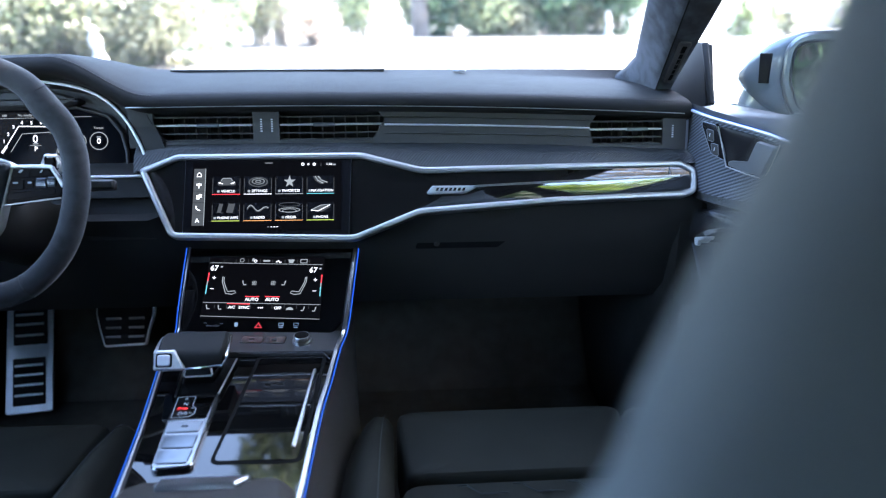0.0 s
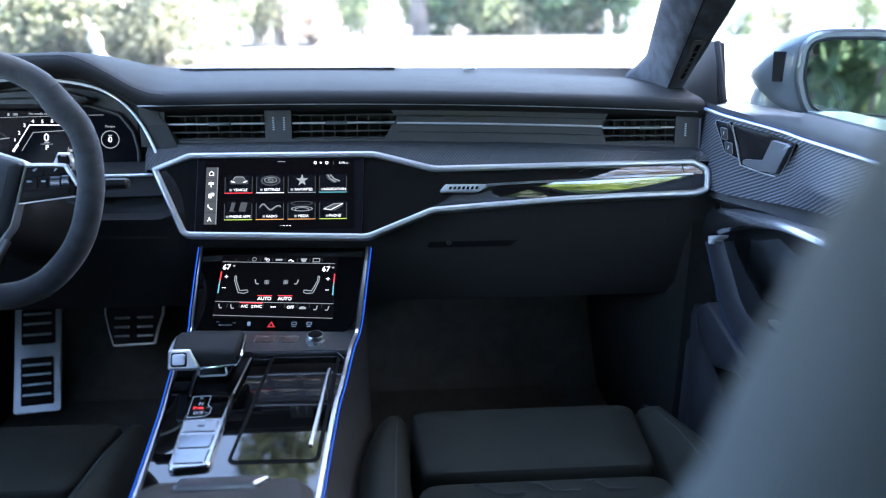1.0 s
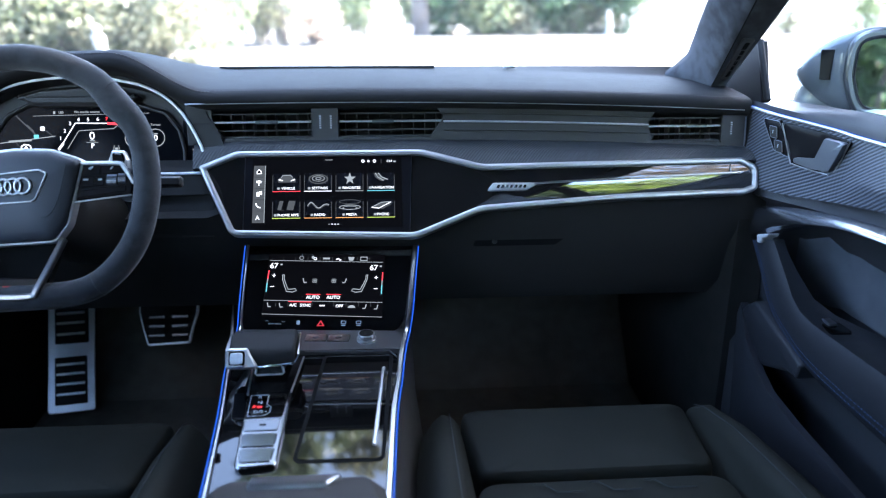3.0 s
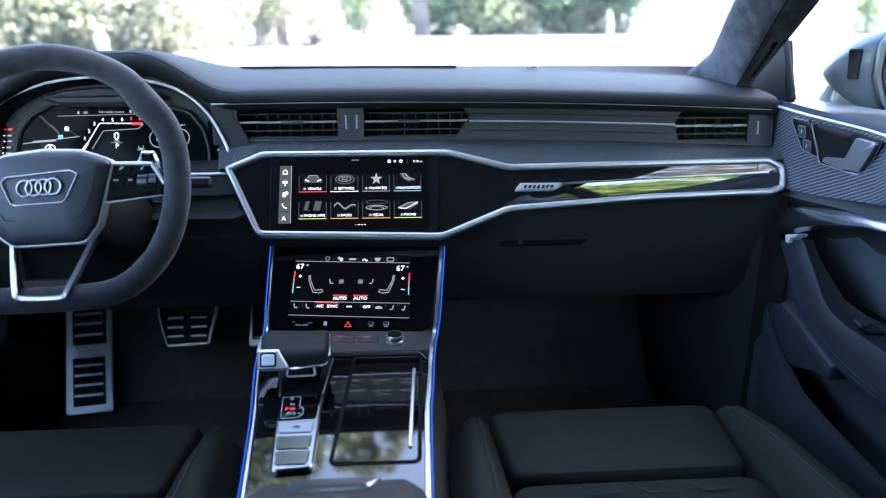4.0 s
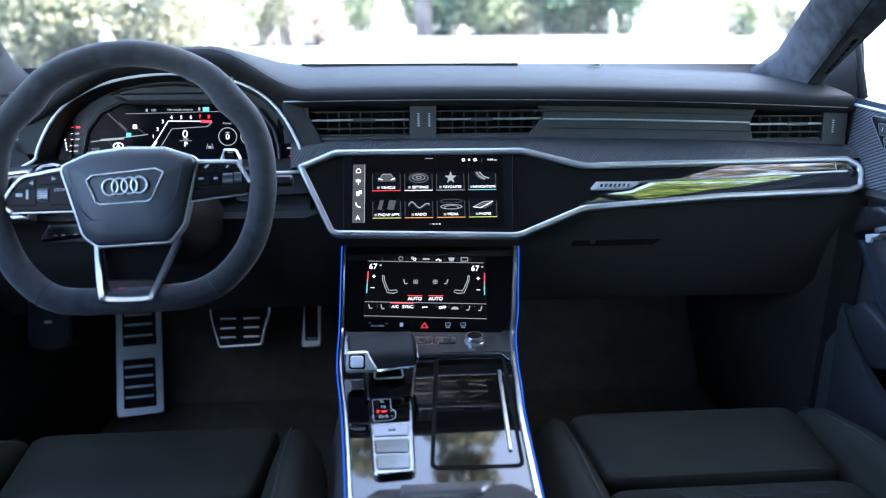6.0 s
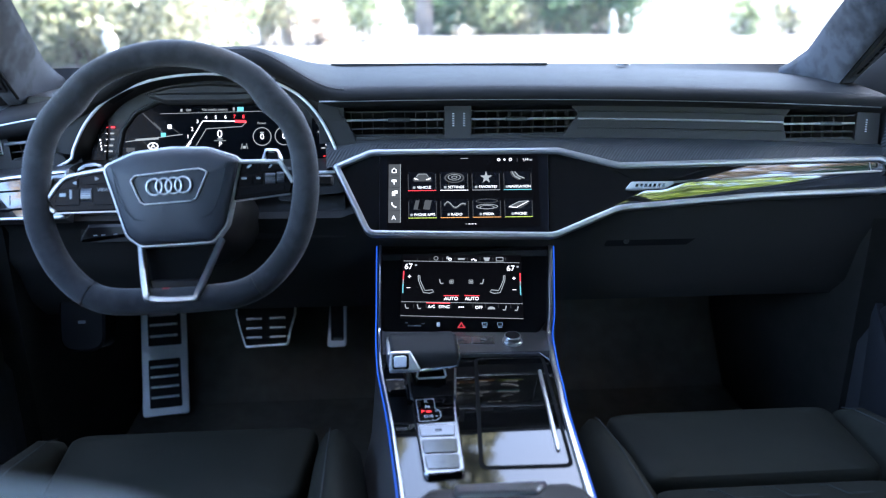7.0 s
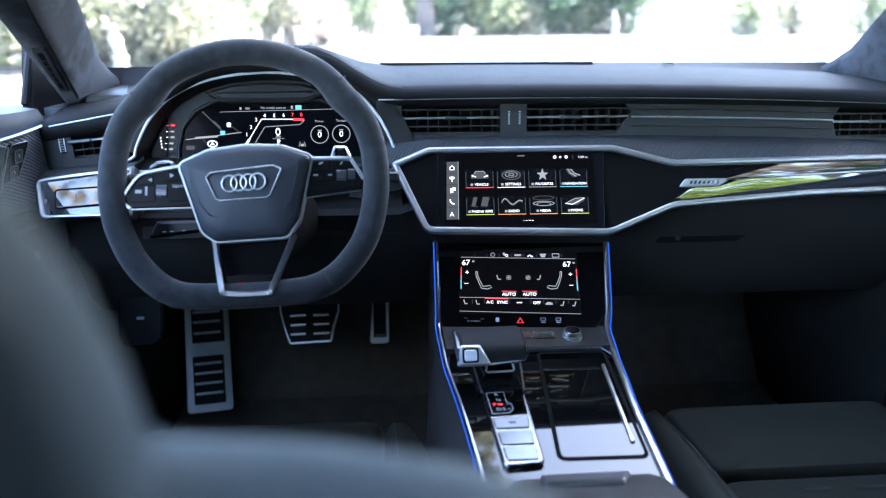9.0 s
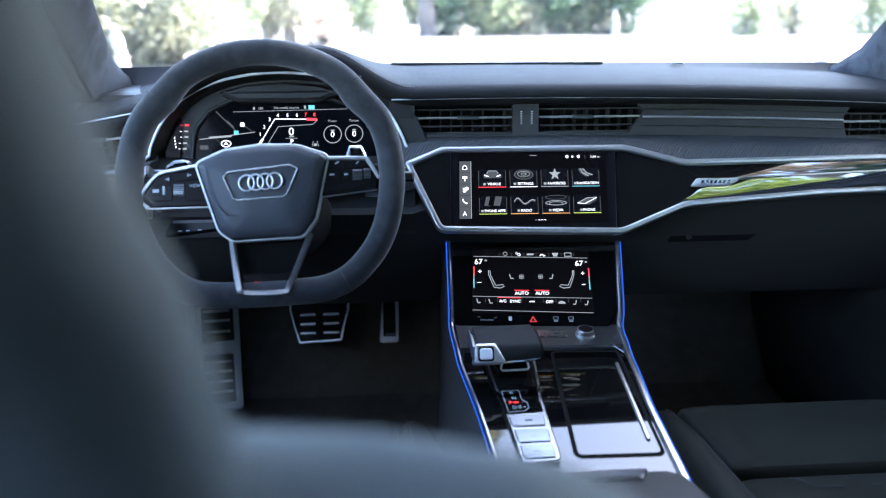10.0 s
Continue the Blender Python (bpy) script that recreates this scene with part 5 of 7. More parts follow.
def build_centre_display():
    t = thing("centre_display", (0, 1.12, 0.74), "wide centre touchscreen showing a menu of eight tiles", "touchscreen")
    M = at(F_TRIM, 0, 0, -0.001)
    part("glass", plate(rounded([(-0.1165, 0.075), (0.1375, 0.0755), (0.1335, -0.0455), (-0.1185, -0.042)], 0.002, 3), -0.001, 0.0008, M, 0.0004), M_SCREEN, t, "gloss black screen glass", smooth=False)
    M = at(F_TRIM, 0, 0, 0.0002)
    solid("backlight", M, M_BACKLIT, t, [mm(22, 428), mm(826, 428), mm(826, 55), mm(28, 55)], 0.0001)
    for q in ([(-0.1165, 0.0745), (-0.1159, 0.0745), (-0.1179, -0.0415), (-0.1185, -0.0415)], [(0.1369, 0.0750), (0.1375, 0.0750), (0.1335, -0.0450), (0.1329, -0.0450)]):
        part("glass_edge", plate(q, 0.0, 0.0010, M), M_GREYMETAL, t, "fine light edge of the glass", smooth=False)
    # sidebar
    solid("sidebar", M, M_DIM, t, [mm(28, 398), mm(92, 398), mm(97, 94), mm(35, 94)], 0.0002)
    solid("sidebar_edge", M, M_GREY, t, [mm(90, 398), mm(93, 398), mm(98, 94), mm(95, 94)], 0.0004)
    for cy in (155, 215, 275, 335):
        bar("sidebar_gap", M, M_SCREEN, t, *mm(30, cy), *mm(92, cy), 0.0004, 0.0005)
    c = mm(63, 126)
    solid("icon", M, M_WHITE, t, [(c[0] - 0.0036, c[1] - 0.0036), (c[0] + 0.0036, c[1] - 0.0036), (c[0] + 0.0036, c[1] + 0.0005), (c[0], c[1] + 0.004), (c[0] - 0.0036, c[1] + 0.0005)])
    solid("icon_hole", M, M_SCREEN, t, [(c[0] - 0.0024, c[1] - 0.0026), (c[0] + 0.0024, c[1] - 0.0026), (c[0] + 0.0024, c[1]), (c[0], c[1] + 0.0024), (c[0] - 0.0024, c[1])], 0.0007)
    c = mm(62, 186)
    bar("icon", M, M_WHITE, t, c[0], c[1] - 0.004, c[0], c[1] + 0.004, 0.0012)
    bar("icon", M, M_WHITE, t, c[0] - 0.0036, c[1] + 0.0016, c[0] + 0.0036, c[1] + 0.0016, 0.0034)
    c = mm(63, 246)
    solid("icon", M, M_WHITE, t, rounded(rect(c[0] - 0.0036, c[1] - 0.0036, c[0] + 0.001, c[1] + 0.003), 0.0008))
    solid("icon", M, M_WHITE, t, rounded(rect(c[0], c[1] - 0.0005, c[0] + 0.0045, c[1] + 0.0044), 0.0008), 0.0006)
    c = mm(60, 306)
    curve_line("icon", M, M_WHITE, t, [(c[0] - 0.003, c[1] + 0.0036), (c[0] - 0.0028, c[1] + 0.0005), (c[0], c[1] - 0.0025), (c[0] + 0.0034, c[1] - 0.0034)], 0.0009)
    words("icon_letter", "A", 0.0095, at(M, *mm(57, 372), 0.0005), M_WHITE, t)
    # status line
    words("clock_text", "1:14", 0.0052, at(M, *mm(760, 75), 0.0005), M_WHITE, t)
    bar("clock_unit", M, M_GREY, t, *mm(781, 77), *mm(796, 77), 0.0022)
    for cx, r in ((618, 0.0024), (648, 0.0016), (680, 0.0024)):
        arc("status_icon", M, M_WHITE, t, *mm(cx, 74), r, 0.0009)
    bar("status_icon", M, M_DIM, t, *mm(716, 66), *mm(716, 86), 0.0007)
    bar("handle_mark", M, M_GREY, t, *mm(415, 66), *mm(455, 66), 0.0007)
    for i in range(4):
        bar("page_mark", M, M_WHITE if i else M_GREY, t, *mm(432 + i * 16, 409), *mm(441 + i * 16, 409), 0.0008)
    # tiles
    tiles = [("VEHICLE", M_RED), ("SETTINGS", M_WHITE), ("FAVORITES", M_GREY), ("NAVIGATION", M_CYAN), ("PHONE APPS", M_LIME), ("RADIO", M_ORANGE), ("MEDIA", M_ORANGE), ("PHONE", M_LIME)]
    for k, (w, m) in enumerate(tiles):
        r, c = divmod(k, 4)
        x0, x1 = 134 + c * 168.5, 283 + c * 168.5
        yb = 233 if r == 0 else 375
        yt = yb - 96
        tile = solid("tile", M, M_SCREEN, t, [mm(x0 + 4, yb), mm(x1 - 4, yb), mm(x1 - 4, yt), mm(x0 + 4, yt)], 0.0002)
        bar("tile_side", M, M_DIM, tile, *mm(x0 + 2, yb), *mm(x0 + 2, yt + 10), 0.0007)
        bar("tile_side", M, M_DIM, tile, *mm(x1 - 2, yb), *mm(x1 - 2, yt + 10), 0.0007)
        bar("tile_line", M, m, tile, *mm(x0, yb), *mm(x1, yb), 0.0008)
        words("tile_text", w, 0.0055, at(M, *mm((x0 + x1) / 2 + 10, yb - 16), 0.0005), M_WHITE, tile)
        solid("tile_mark", M, M_GREY, tile, rounded(rect(*mm(x0 + 62 - 5.2 * len(w), yb - 22), *mm(x0 + 76 - 5.2 * len(w), yb - 10)), 0.0008))
        cx, cy = mm((x0 + x1) / 2 + 2, yb - 65)
        def ell(rx, ry, oy=0.0, mat=M_GREY, w_=0.0012):
            o = [(cx + x, cy + oy + y) for x, y in circle(rx, 26, ry)]
            i_ = [(cx + x, cy + oy + y) for x, y in circle(rx - w_, 26, max(ry - w_ * 0.6, 0.0004))]
            part("tile_picture", ring(o, i_, 0.0004, 0.0008, M), mat, tile, smooth=False)
        if k == 0:
            solid("tile_picture", M, M_DIM, tile, [(cx - 0.013, cy - 0.005), (cx + 0.013, cy - 0.005), (cx + 0.014, cy), (cx + 0.009, cy + 0.002), (cx + 0.006, cy + 0.0062), (cx - 0.006, cy + 0.0062), (cx - 0.009, cy + 0.002), (cx - 0.014, cy)])
            curve_line("tile_picture", M, M_GREY, tile, [(cx - 0.009, cy + 0.002), (cx - 0.006, cy + 0.0062), (cx + 0.006, cy + 0.0062), (cx + 0.009, cy + 0.002)], 0.0005)
            for sx in (-1, 1):
                solid("tile_picture", M, M_WHITE, tile, [(cx + sx * 0.012, cy - 0.0015), (cx + sx * 0.006, cy - 0.003), (cx + sx * 0.006, cy - 0.002), (cx + sx * 0.012, cy + 0.0005)], 0.0007)
        elif k == 1:
            ell(0.0150, 0.0078, 0, M_DIM, 0.0024)
            ell(0.0098, 0.0046, 0.0008, M_GREY, 0.0011)
            ell(0.0045, 0.0022, 0.0008, M_GREY, 0.0012)
        elif k == 2:
            star = []
            for i in range(10):
                a, q = math.pi / 2 + i * math.pi / 5, (0.0098 if i % 2 == 0 else 0.0040)
                star.append((cx + q * 0.95 * math.cos(a), cy + q * math.sin(a)))
            solid("tile_picture", M, M_GREY, tile, star)
        elif k == 3:
            for i in range(4):
                curve_line("tile_picture", M, M_GREY if i % 2 else M_DIM, tile, [(cx - 0.011 + 0.0022 * i, cy + 0.0085), (cx - 0.008 + 0.003 * i, cy + 0.002), (cx + 0.001 + 0.003 * i, cy - 0.004 + 0.0008 * i)], 0.0008)
        elif k == 4:
            for i, (ox, m2) in enumerate(((-0.008, M_DIM), (-0.002, M_BACKLIT), (0.006, M_DIM))):
                solid("tile_picture", M, m2, tile, [(cx + ox - 0.006, cy - 0.006), (cx + ox + 0.004, cy - 0.007), (cx + ox + 0.0075, cy + 0.0075), (cx + ox - 0.0025, cy + 0.008)], 0.0004 + 0.0002 * i)
            arc("tile_picture", M, M_WHITE, tile, cx + 0.006, cy, 0.0036, 0.0012, z=0.001)
        elif k == 5:
            pts = [(cx - 0.016 + 0.032 * i / 24, cy + 0.0062 * math.sin(2 * math.pi * i / 17) * math.exp(-i / 22)) for i in range(25)]
            curve_line("tile_picture", M, M_GREY, tile, pts, 0.0006)
            curve_line("tile_picture", M, M_DIM, tile, [(x, y - 0.0016) for x, y in pts], 0.0008)
        elif k == 6:
            ell(0.0165, 0.0034, 0.0055, M_DIM, 0.0012)
            ell(0.0165, 0.0038, -0.003, M_GREY, 0.0014)
            ell(0.011, 0.003, -0.004, M_GREY, 0.0011)
        else:
            solid("tile_picture", M, M_DIM, tile, [(cx - 0.015, cy - 0.0035), (cx + 0.002, cy - 0.0065), (cx + 0.0155, cy + 0.0015), (cx, cy + 0.004)], 0.0003)
            curve_line("tile_picture", M, M_WHITE, tile, [(cx - 0.015, cy - 0.0035), (cx - 0.004, cy - 0.005), (cx + 0.0145, cy + 0.0045)], 0.0005)
            curve_line("tile_picture", M, M_GREY, tile, [(cx - 0.015, cy - 0.0035), (cx, cy + 0.004), (cx + 0.0145, cy + 0.005)], 0.0006)
    return t


def seat_icon(M, t, x, y, s, h, mat, r=0.0008):
    curve_line("seat_icon", M, mat, t, [(x - s * 0.35 * h, y + 0.5 * h), (x - s * 0.25 * h, y), (x - s * 0.1 * h, y - 0.42 * h), (x + s * 0.4 * h, y - 0.38 * h)], r)


def build_climate_display():
    t = thing("climate_display", (0, 1.05, 0.63), "lower touchscreen with climate controls, lit, above the console", "touchscreen")
    M = F_LOW
    outline = rounded([(-0.1205, 0.064), (0.1345, 0.0645), (0.1265, -0.052), (0.110, -0.0765), (-0.1125, -0.0765), (-0.1165, -0.060)], [0.002, 0.002, 0.01, 0.01, 0.008, 0.008], 3)
    part("glass", plate(outline, -0.006, 0.0, M, 0.0015), M_PIANO, t, "gloss black screen glass", smooth=False)
    M = at(F_LOW, 0, 0, 0.0002)
    solid("backlight", M, M_BACKLIT, t, [lw_(98, 402), lw_(718, 402), lw_(718, 78), lw_(102, 74)], 0.0001)
    W, G, D = M_WHITE, M_GREY, M_DIM
    bar("line", M, G, t, *lw_(108, 108), *lw_(708, 117), 0.0006)
    bar("line", M, G, t, *lw_(100, 318), *lw_(716, 328), 0.0006)
    bar("line", M, G, t, *lw_(98, 388), *lw_(716, 402), 0.0006)
    for cx in (180, 244, 310, 374, 440, 506, 572, 638):
        bar("tick", M, D, t, *lw_(cx, 90), *lw_(cx, 106), 0.0005)
    for cx in (165, 228, 288, 352, 464, 528, 592, 655):
        bar("tick", M, D, t, *lw_(cx, 330), *lw_(cx, 350), 0.0005)
    words("temperature_text", "67", 0.0125, at(M, *lw_(134, 138), 0.0005), W, t)
    words("temperature_text", "67", 0.0125, at(M, *lw_(662, 147), 0.0005), W, t)
    for cx, cy in ((172, 130), (698, 138)):
        bar("degree_mark", M, G, t, *lw_(cx - 5, cy), *lw_(cx + 6, cy), 0.0024)
    for cx, cy, w in ((140, 190, "+"), (136, 245, "–"), (677, 200, "+"), (677, 255, "–")):
        words("button_sign", w, 0.011, at(M, *lw_(cx, cy), 0.0005), W, t)
    for cx, dy in ((110, 0), (710, 9)):
        bar("warm_strip", M, M_RED, t, *lw_(cx, 162 + dy), *lw_(cx - 1, 205 + dy), 0.0014)
        bar("warm_strip", M, M_GREY, t, *lw_(cx - 1, 205 + dy), *lw_(cx - 2, 228 + dy), 0.0014)
        bar("cool_strip", M, M_CYAN, t, *lw_(cx - 2, 228 + dy), *lw_(cx - 2, 275 + dy), 0.0014)
    # seats drawn on the screen
    for cx, s in ((185, 1), (632, -1)):
        pts = [(cx, 185), (cx + s * 2, 210), (cx + s * 16, 245), (cx + s * 28, 272), (cx + s * 60, 276), (cx + s * 80, 268), (cx + s * 74, 258), (cx + s * 36, 262), (cx + s * 22, 235), (cx + s * 10, 208), (cx + s * 8, 185)]
        curve_line("seat_drawing", M, G, t, [lw_(*p) for p in pts + pts[:1]], 0.0006)
    for cx, s in ((304, 1), (512, -1)):
        seat_icon(M, t, *lw_(cx, 216), s, 0.0075, G)
    for cx in (356, 456):
        c = lw_(cx, 216)
        for q in range(4):
            a = math.pi / 4 + q * math.pi / 2
            arc("fan_icon", M, G, t, c[0] + 0.0022 * math.cos(a), c[1] + 0.0022 * math.sin(a), 0.0019, 0.0007, n=10)
    for cx in (354, 460):
        bar("auto_line", M, M_RED, t, *lw_(cx - 38, 287), *lw_(cx + 38, 288), 0.0009)
        words("auto_text", "AUTO", 0.0074, at(M, *lw_(cx, 303), 0.0005), W, t)
    words("button_text", "A/C", 0.0064, at(M, *lw_(255, 343), 0.0005), W, t)
    words("button_text", "SYNC", 0.0064, at(M, *lw_(319, 344), 0.0005), W, t)
    words("button_text", "OFF", 0.0064, at(M, *lw_(494, 347), 0.0005), W, t)
    bar("red_line", M, M_RED, t, *lw_(228, 324), *lw_(348, 326), 0.001)
    for i in (-1, 0, 1):
        bar("dot", M, W, t, *lw_(402 + i * 10, 345), *lw_(408 + i * 10, 345), 0.0018)
    for cx, cy, s in ((130, 342, 1), (192, 344, 1), (684, 352, -1), (624, 350, -1)):
        seat_icon(M, t, *lw_(cx, cy), s, 0.0070, G, 0.0008)
    c = lw_(557, 350)
    solid("car_icon", M, G, t, [(c[0] - 0.0055, c[1] - 0.0018), (c[0] + 0.0055, c[1] - 0.0018), (c[0] + 0.005, c[1] + 0.0005), (c[0] + 0.002, c[1] + 0.0024), (c[0] - 0.002, c[1] + 0.0024), (c[0] - 0.005, c[1] + 0.0005)])
    # top row of icons
    c = lw_(276, 94)
    arc("icon", M, G, t, *c, 0.0034, 0.0008)
    c = lw_(342, 95)
    solid("icon", M, G, t, rounded(rect(c[0] - 0.0035, c[1] - 0.001, c[0], c[1] + 0.0035), 0.0008))
    arc("icon", M, W, t, c[0] + 0.002, c[1] - 0.001, 0.0024, 0.0008)
    bar("icon", M, G, t, *lw_(390, 97), *lw_(426, 97), 0.0028)
    c = lw_(473, 97)
    curve_line("icon", M, W, t, [(c[0] - 0.004, c[1] - 0.002), (c[0], c[1]), (c[0] + 0.002, c[1] - 0.003), (c[0] + 0.004, c[1] - 0.002)], 0.0008)
    c = lw_(540, 99)
    solid("icon", M, G, t, [(c[0] - 0.0028, c[1] - 0.003), (c[0] + 0.0028, c[1] - 0.003), (c[0] + 0.005, c[1] + 0.003), (c[0] - 0.005, c[1] + 0.003)])
    c = lw_(607, 99)
    part("icon", ring(rect(c[0] - 0.0055, c[1] - 0.0032, c[0] + 0.0055, c[1] + 0.0036), rect(c[0] - 0.0045, c[1] - 0.0022, c[0] + 0.0045, c[1] + 0.0026), 0.0004, 0.0008, M), G, t, smooth=False)
    # touch row under the screen
    c = lw_(405, 435)
    solid("hazard_mark", M, M_HAZARD, t, [(c[0] - 0.006, c[1] - 0.004), (c[0] + 0.006, c[1] - 0.004), (c[0], c[1] + 0.0055)])
    solid("hazard_hole", M, M_PIANO, t, [(c[0] - 0.0028, c[1] - 0.0026), (c[0] + 0.0028, c[1] - 0.0026), (c[0], c[1] + 0.002)], 0.0007)
    words("button_text", "drive select", 0.0042, at(M, *lw_(170, 437), 0.0005), M_MARK, t)
    for cx in (130, 214):
        curve_line("arrow_mark", M, M_MARK, t, [lw_(cx - 8, 425), lw_(cx, 421 if cx < 200 else 429), lw_(cx + 8, 425)], 0.0003)
    c = lw_(290, 432)
    solid("button_mark", M, M_MARK, t, rounded(rect(c[0] - 0.0025, c[1] - 0.003, c[0] + 0.0025, c[1] + 0.0035), 0.0008))
    for cx in (521, 598):
        c = lw_(cx, 432)
        part("button_mark", ring(rect(c[0] - 0.0038, c[1] - 0.001, c[0] + 0.0038, c[1] + 0.0034), rect(c[0] - 0.003, c[1] - 0.0004, c[0] + 0.003, c[1] + 0.0027), 0.0004, 0.0008, M), M_MARK, t, smooth=False)
        bar("button_mark", M, M_MARK, t, c[0] - 0.003, c[1] - 0.0035, c[0] + 0.003, c[1] - 0.0035, 0.0016)
    return t


# ---- centre console ----
def lowp(u, v, n=0.0):
    return F_LOW @ Vector((u, v, n))


def conp(u, v, n=0.0):
    return F_CON @ Vector((u, v, n))


def rail_path(s):
    if s > 0:
        pts = [lowp(0.1375, 0.0655, -0.002), lowp(0.1345, 0.01), lowp(0.1315, -0.045), lowp(0.1275, -0.075, -0.002), conp(0.117, 0.022, 0.003), conp(0.1125, -0.02), conp(0.109, -0.065), conp(0.1025, -0.13), conp(0.0965, -0.255), conp(0.092, -0.36)]
    else:
        pts = [lowp(-0.1225, 0.0655, -0.002), lowp(-0.1205, 0.01), lowp(-0.1185, -0.045), lowp(-0.118, -0.075, -0.002), conp(-0.1205, 0.022, 0.003), conp(-0.1185, -0.02), conp(-0.1135, -0.067), conp(-0.1065, -0.133), conp(-0.097, -0.262), conp(-0.092, -0.36)]
    return smooth_path(pts, 5)


def build_console():
    t = thing("centre_console", (0, 0.75, 0.25), "centre console in gloss black with satin rails and blue ambient lines", "console")
    # body
    rings = []
    for y, z, w0, w1 in ((1.19, 0.735, 0.122, 0.13), (1.06, 0.618, 0.118, 0.14), (0.99, 0.585, 0.113, 0.15), (0.82, 0.583, 0.102, 0.15), (0.66, 0.568, 0.096, 0.15), (0.2, 0.55, 0.10, 0.15), (-0.1, 0.52, 0.1, 0.15)):
        rings.append([(-w0, y, z), (w0, y, z), (w0 + 0.006, y, z - 0.02), (w1, y, 0.42), (w1 + 0.01, y, 0.24), (-w1 - 0.01, y, 0.24), (-w1, y, 0.42), (-w0 - 0.006, y, z - 0.02)])
    part("body", loft(rings), M_SOFT, t, angle=60)
    for s in (-1, 1):
        path = rail_path(s)
        ups = []
        for p in path:
            k = ease(0.93, 1.0, p.y)
            ups.append(Vector((0, -0.7 * k - 0.08 * (1 - k), 0.7 + 0.3 * (1 - k))).normalized())
        w = 1.0 if s > 0 else 0.5
        part("rail", sweep(path, [(a * w, b) for a, b in ((-0.0035, -0.008), (0.0035, -0.008), (0.0035, 0.001), (0.0022, 0.0024), (-0.0022, 0.0024), (-0.0035, 0.001))], ups), M_ALU, t, "satin aluminium rail")
        side = -1 if s < 0 else 1
        off = [p + Vector((side * 0.0050, 0, -0.0005)) for p in path]
        part("light_line", tube(off, 0.0009, n=6), M_BLUE, t, "glowing blue ambient line")
    # gloss top
    F_TOP = fr(conp(0, -0.30, 0), (1, 0, 0), (0, 1, 0.092))
    def back(pts):
        return [(u, v + 0.30) for u, v in pts]
    r, l = [(0.1125, -0.02), (0.109, -0.065), (0.1025, -0.13), (0.0965, -0.255), (0.092, -0.36)], [(-0.1185, -0.02), (-0.1135, -0.067), (-0.1065, -0.133), (-0.097, -0.262), (-0.092, -0.36)]
    top = [(-0.112, 0.012)] + [(u + 0.003, v) for u, v in l] + [(u - 0.003, v) for u, v in r[::-1]] + [(0.108, 0.008)]
    part("gloss_top", plate(back(top), -0.03, -0.003, F_TOP), M_PIANO, t, "gloss black console top", smooth=False)
    # metal step with keys between screen and console
    a = [lowp(-0.114, -0.069, -0.004), lowp(0.123, -0.070, -0.004)]
    b = [conp(-0.117, 0.018, 0.004), conp(0.113, 0.014, 0.004)]
    dn = Vector((0, 0.02, -0.02))
    part("metal_step", loft([[a[0], b[0], b[0] + Vector((0, -0.002, -0.012)), a[0] + dn], [a[1], b[1], b[1] + Vector((0, -0.002, -0.012)), a[1] + dn]]), M_STRIP, t, "dark satin metal switch strip", smooth=False)
    Fs = fr(((a[0] + a[1] + b[0] + b[1]) / 4), a[1] - a[0], (a[0] + a[1]) - (b[0] + b[1]))
    for u0, u1 in ((-0.0235, 0.0085), (0.0095, 0.0415)):
        k = part("key", plate(rounded(rect(u0, -0.008, u1, 0.012), 0.002), -0.002, 0.0012, Fs, 0.0008), M_PLATE, t, "satin metal key")
        part("key_mark", plate(rounded(rect((u0 + u1) / 2 - 0.004, 0.0, (u0 + u1) / 2 + 0.004, 0.004), 0.001), 0.0011, 0.0016, Fs), M_DARK, k)
    Fk = at(Fs, 0.066, -0.001)
    k = part("volume_knob", plate(circle(0.0140, 32), -0.002, 0.0035, Fk, 0.001), M_ALU, t, "bright round volume knob")
    part("knob_grip", loft([[Fk @ Vector((x, y, z)) for x, y in circle(r, 32)] for z, r in ((0.003, 0.0105), (0.0055, 0.0112), (0.0095, 0.0122), (0.0105, 0.0115))]), M_ALU, k)
    part("knob_cap", plate(circle(0.0102, 28), 0.0095, 0.0112, Fk, 0.0006), M_PAD, k, "black knob cap")
    # bay lid with its groove, slide and pin
    lid = rounded([(0.0115, 0.0035), (0.098, 0.0035), (0.0865, -0.2165), (-0.0075, -0.2145)], 0.006, 3)
    part("bay_groove", ring(back(inset(lid, -0.005)), back(lid), -0.006, -0.0022, F_TOP, 0.0005), M_GROOVE, t, "dark groove round the storage lid")
    part("bay_lid", plate(back(lid), -0.006, -0.0015, F_TOP), M_PIANO, t, "gloss black sliding storage lid", smooth=False)
    part("slide_handle", plate(back(rounded([(0.0875, -0.03), (0.0925, -0.03), (0.0815, -0.1955), (0.0765, -0.1955)], 0.002, 2)), -0.003, 0.0012, F_TOP, 0.0012), M_ALU, t, "satin metal slide strip")
    part("bay_edge", tube([conp(-0.02, 0.012, 0.004), conp(0.098, 0.008, 0.004), conp(0.108, -0.006, 0.002)], 0.0013, n=6), M_GREYMETAL, t)
    # selector plate
    pad = rounded([(-0.0815, -0.0880), (-0.0270, -0.0850), (-0.0285, -0.2275), (-0.0735, -0.2310)], [0.003, 0.003, 0.009, 0.009], 4)
    p = part("selector_plate", plate(pad, -0.006, 0.004, F_CON, 0.002), M_PLATE, t, "satin metal selector plate")
    part("indicator_panel", plate(rounded([(-0.0790, -0.0905), (-0.0300, -0.0875), (-0.0320, -0.1390), (-0.0775, -0.1410)], 0.002, 3), 0.003, 0.0048, F_CON, 0.0004), M_PIANO, p, "gloss black gear indicator")
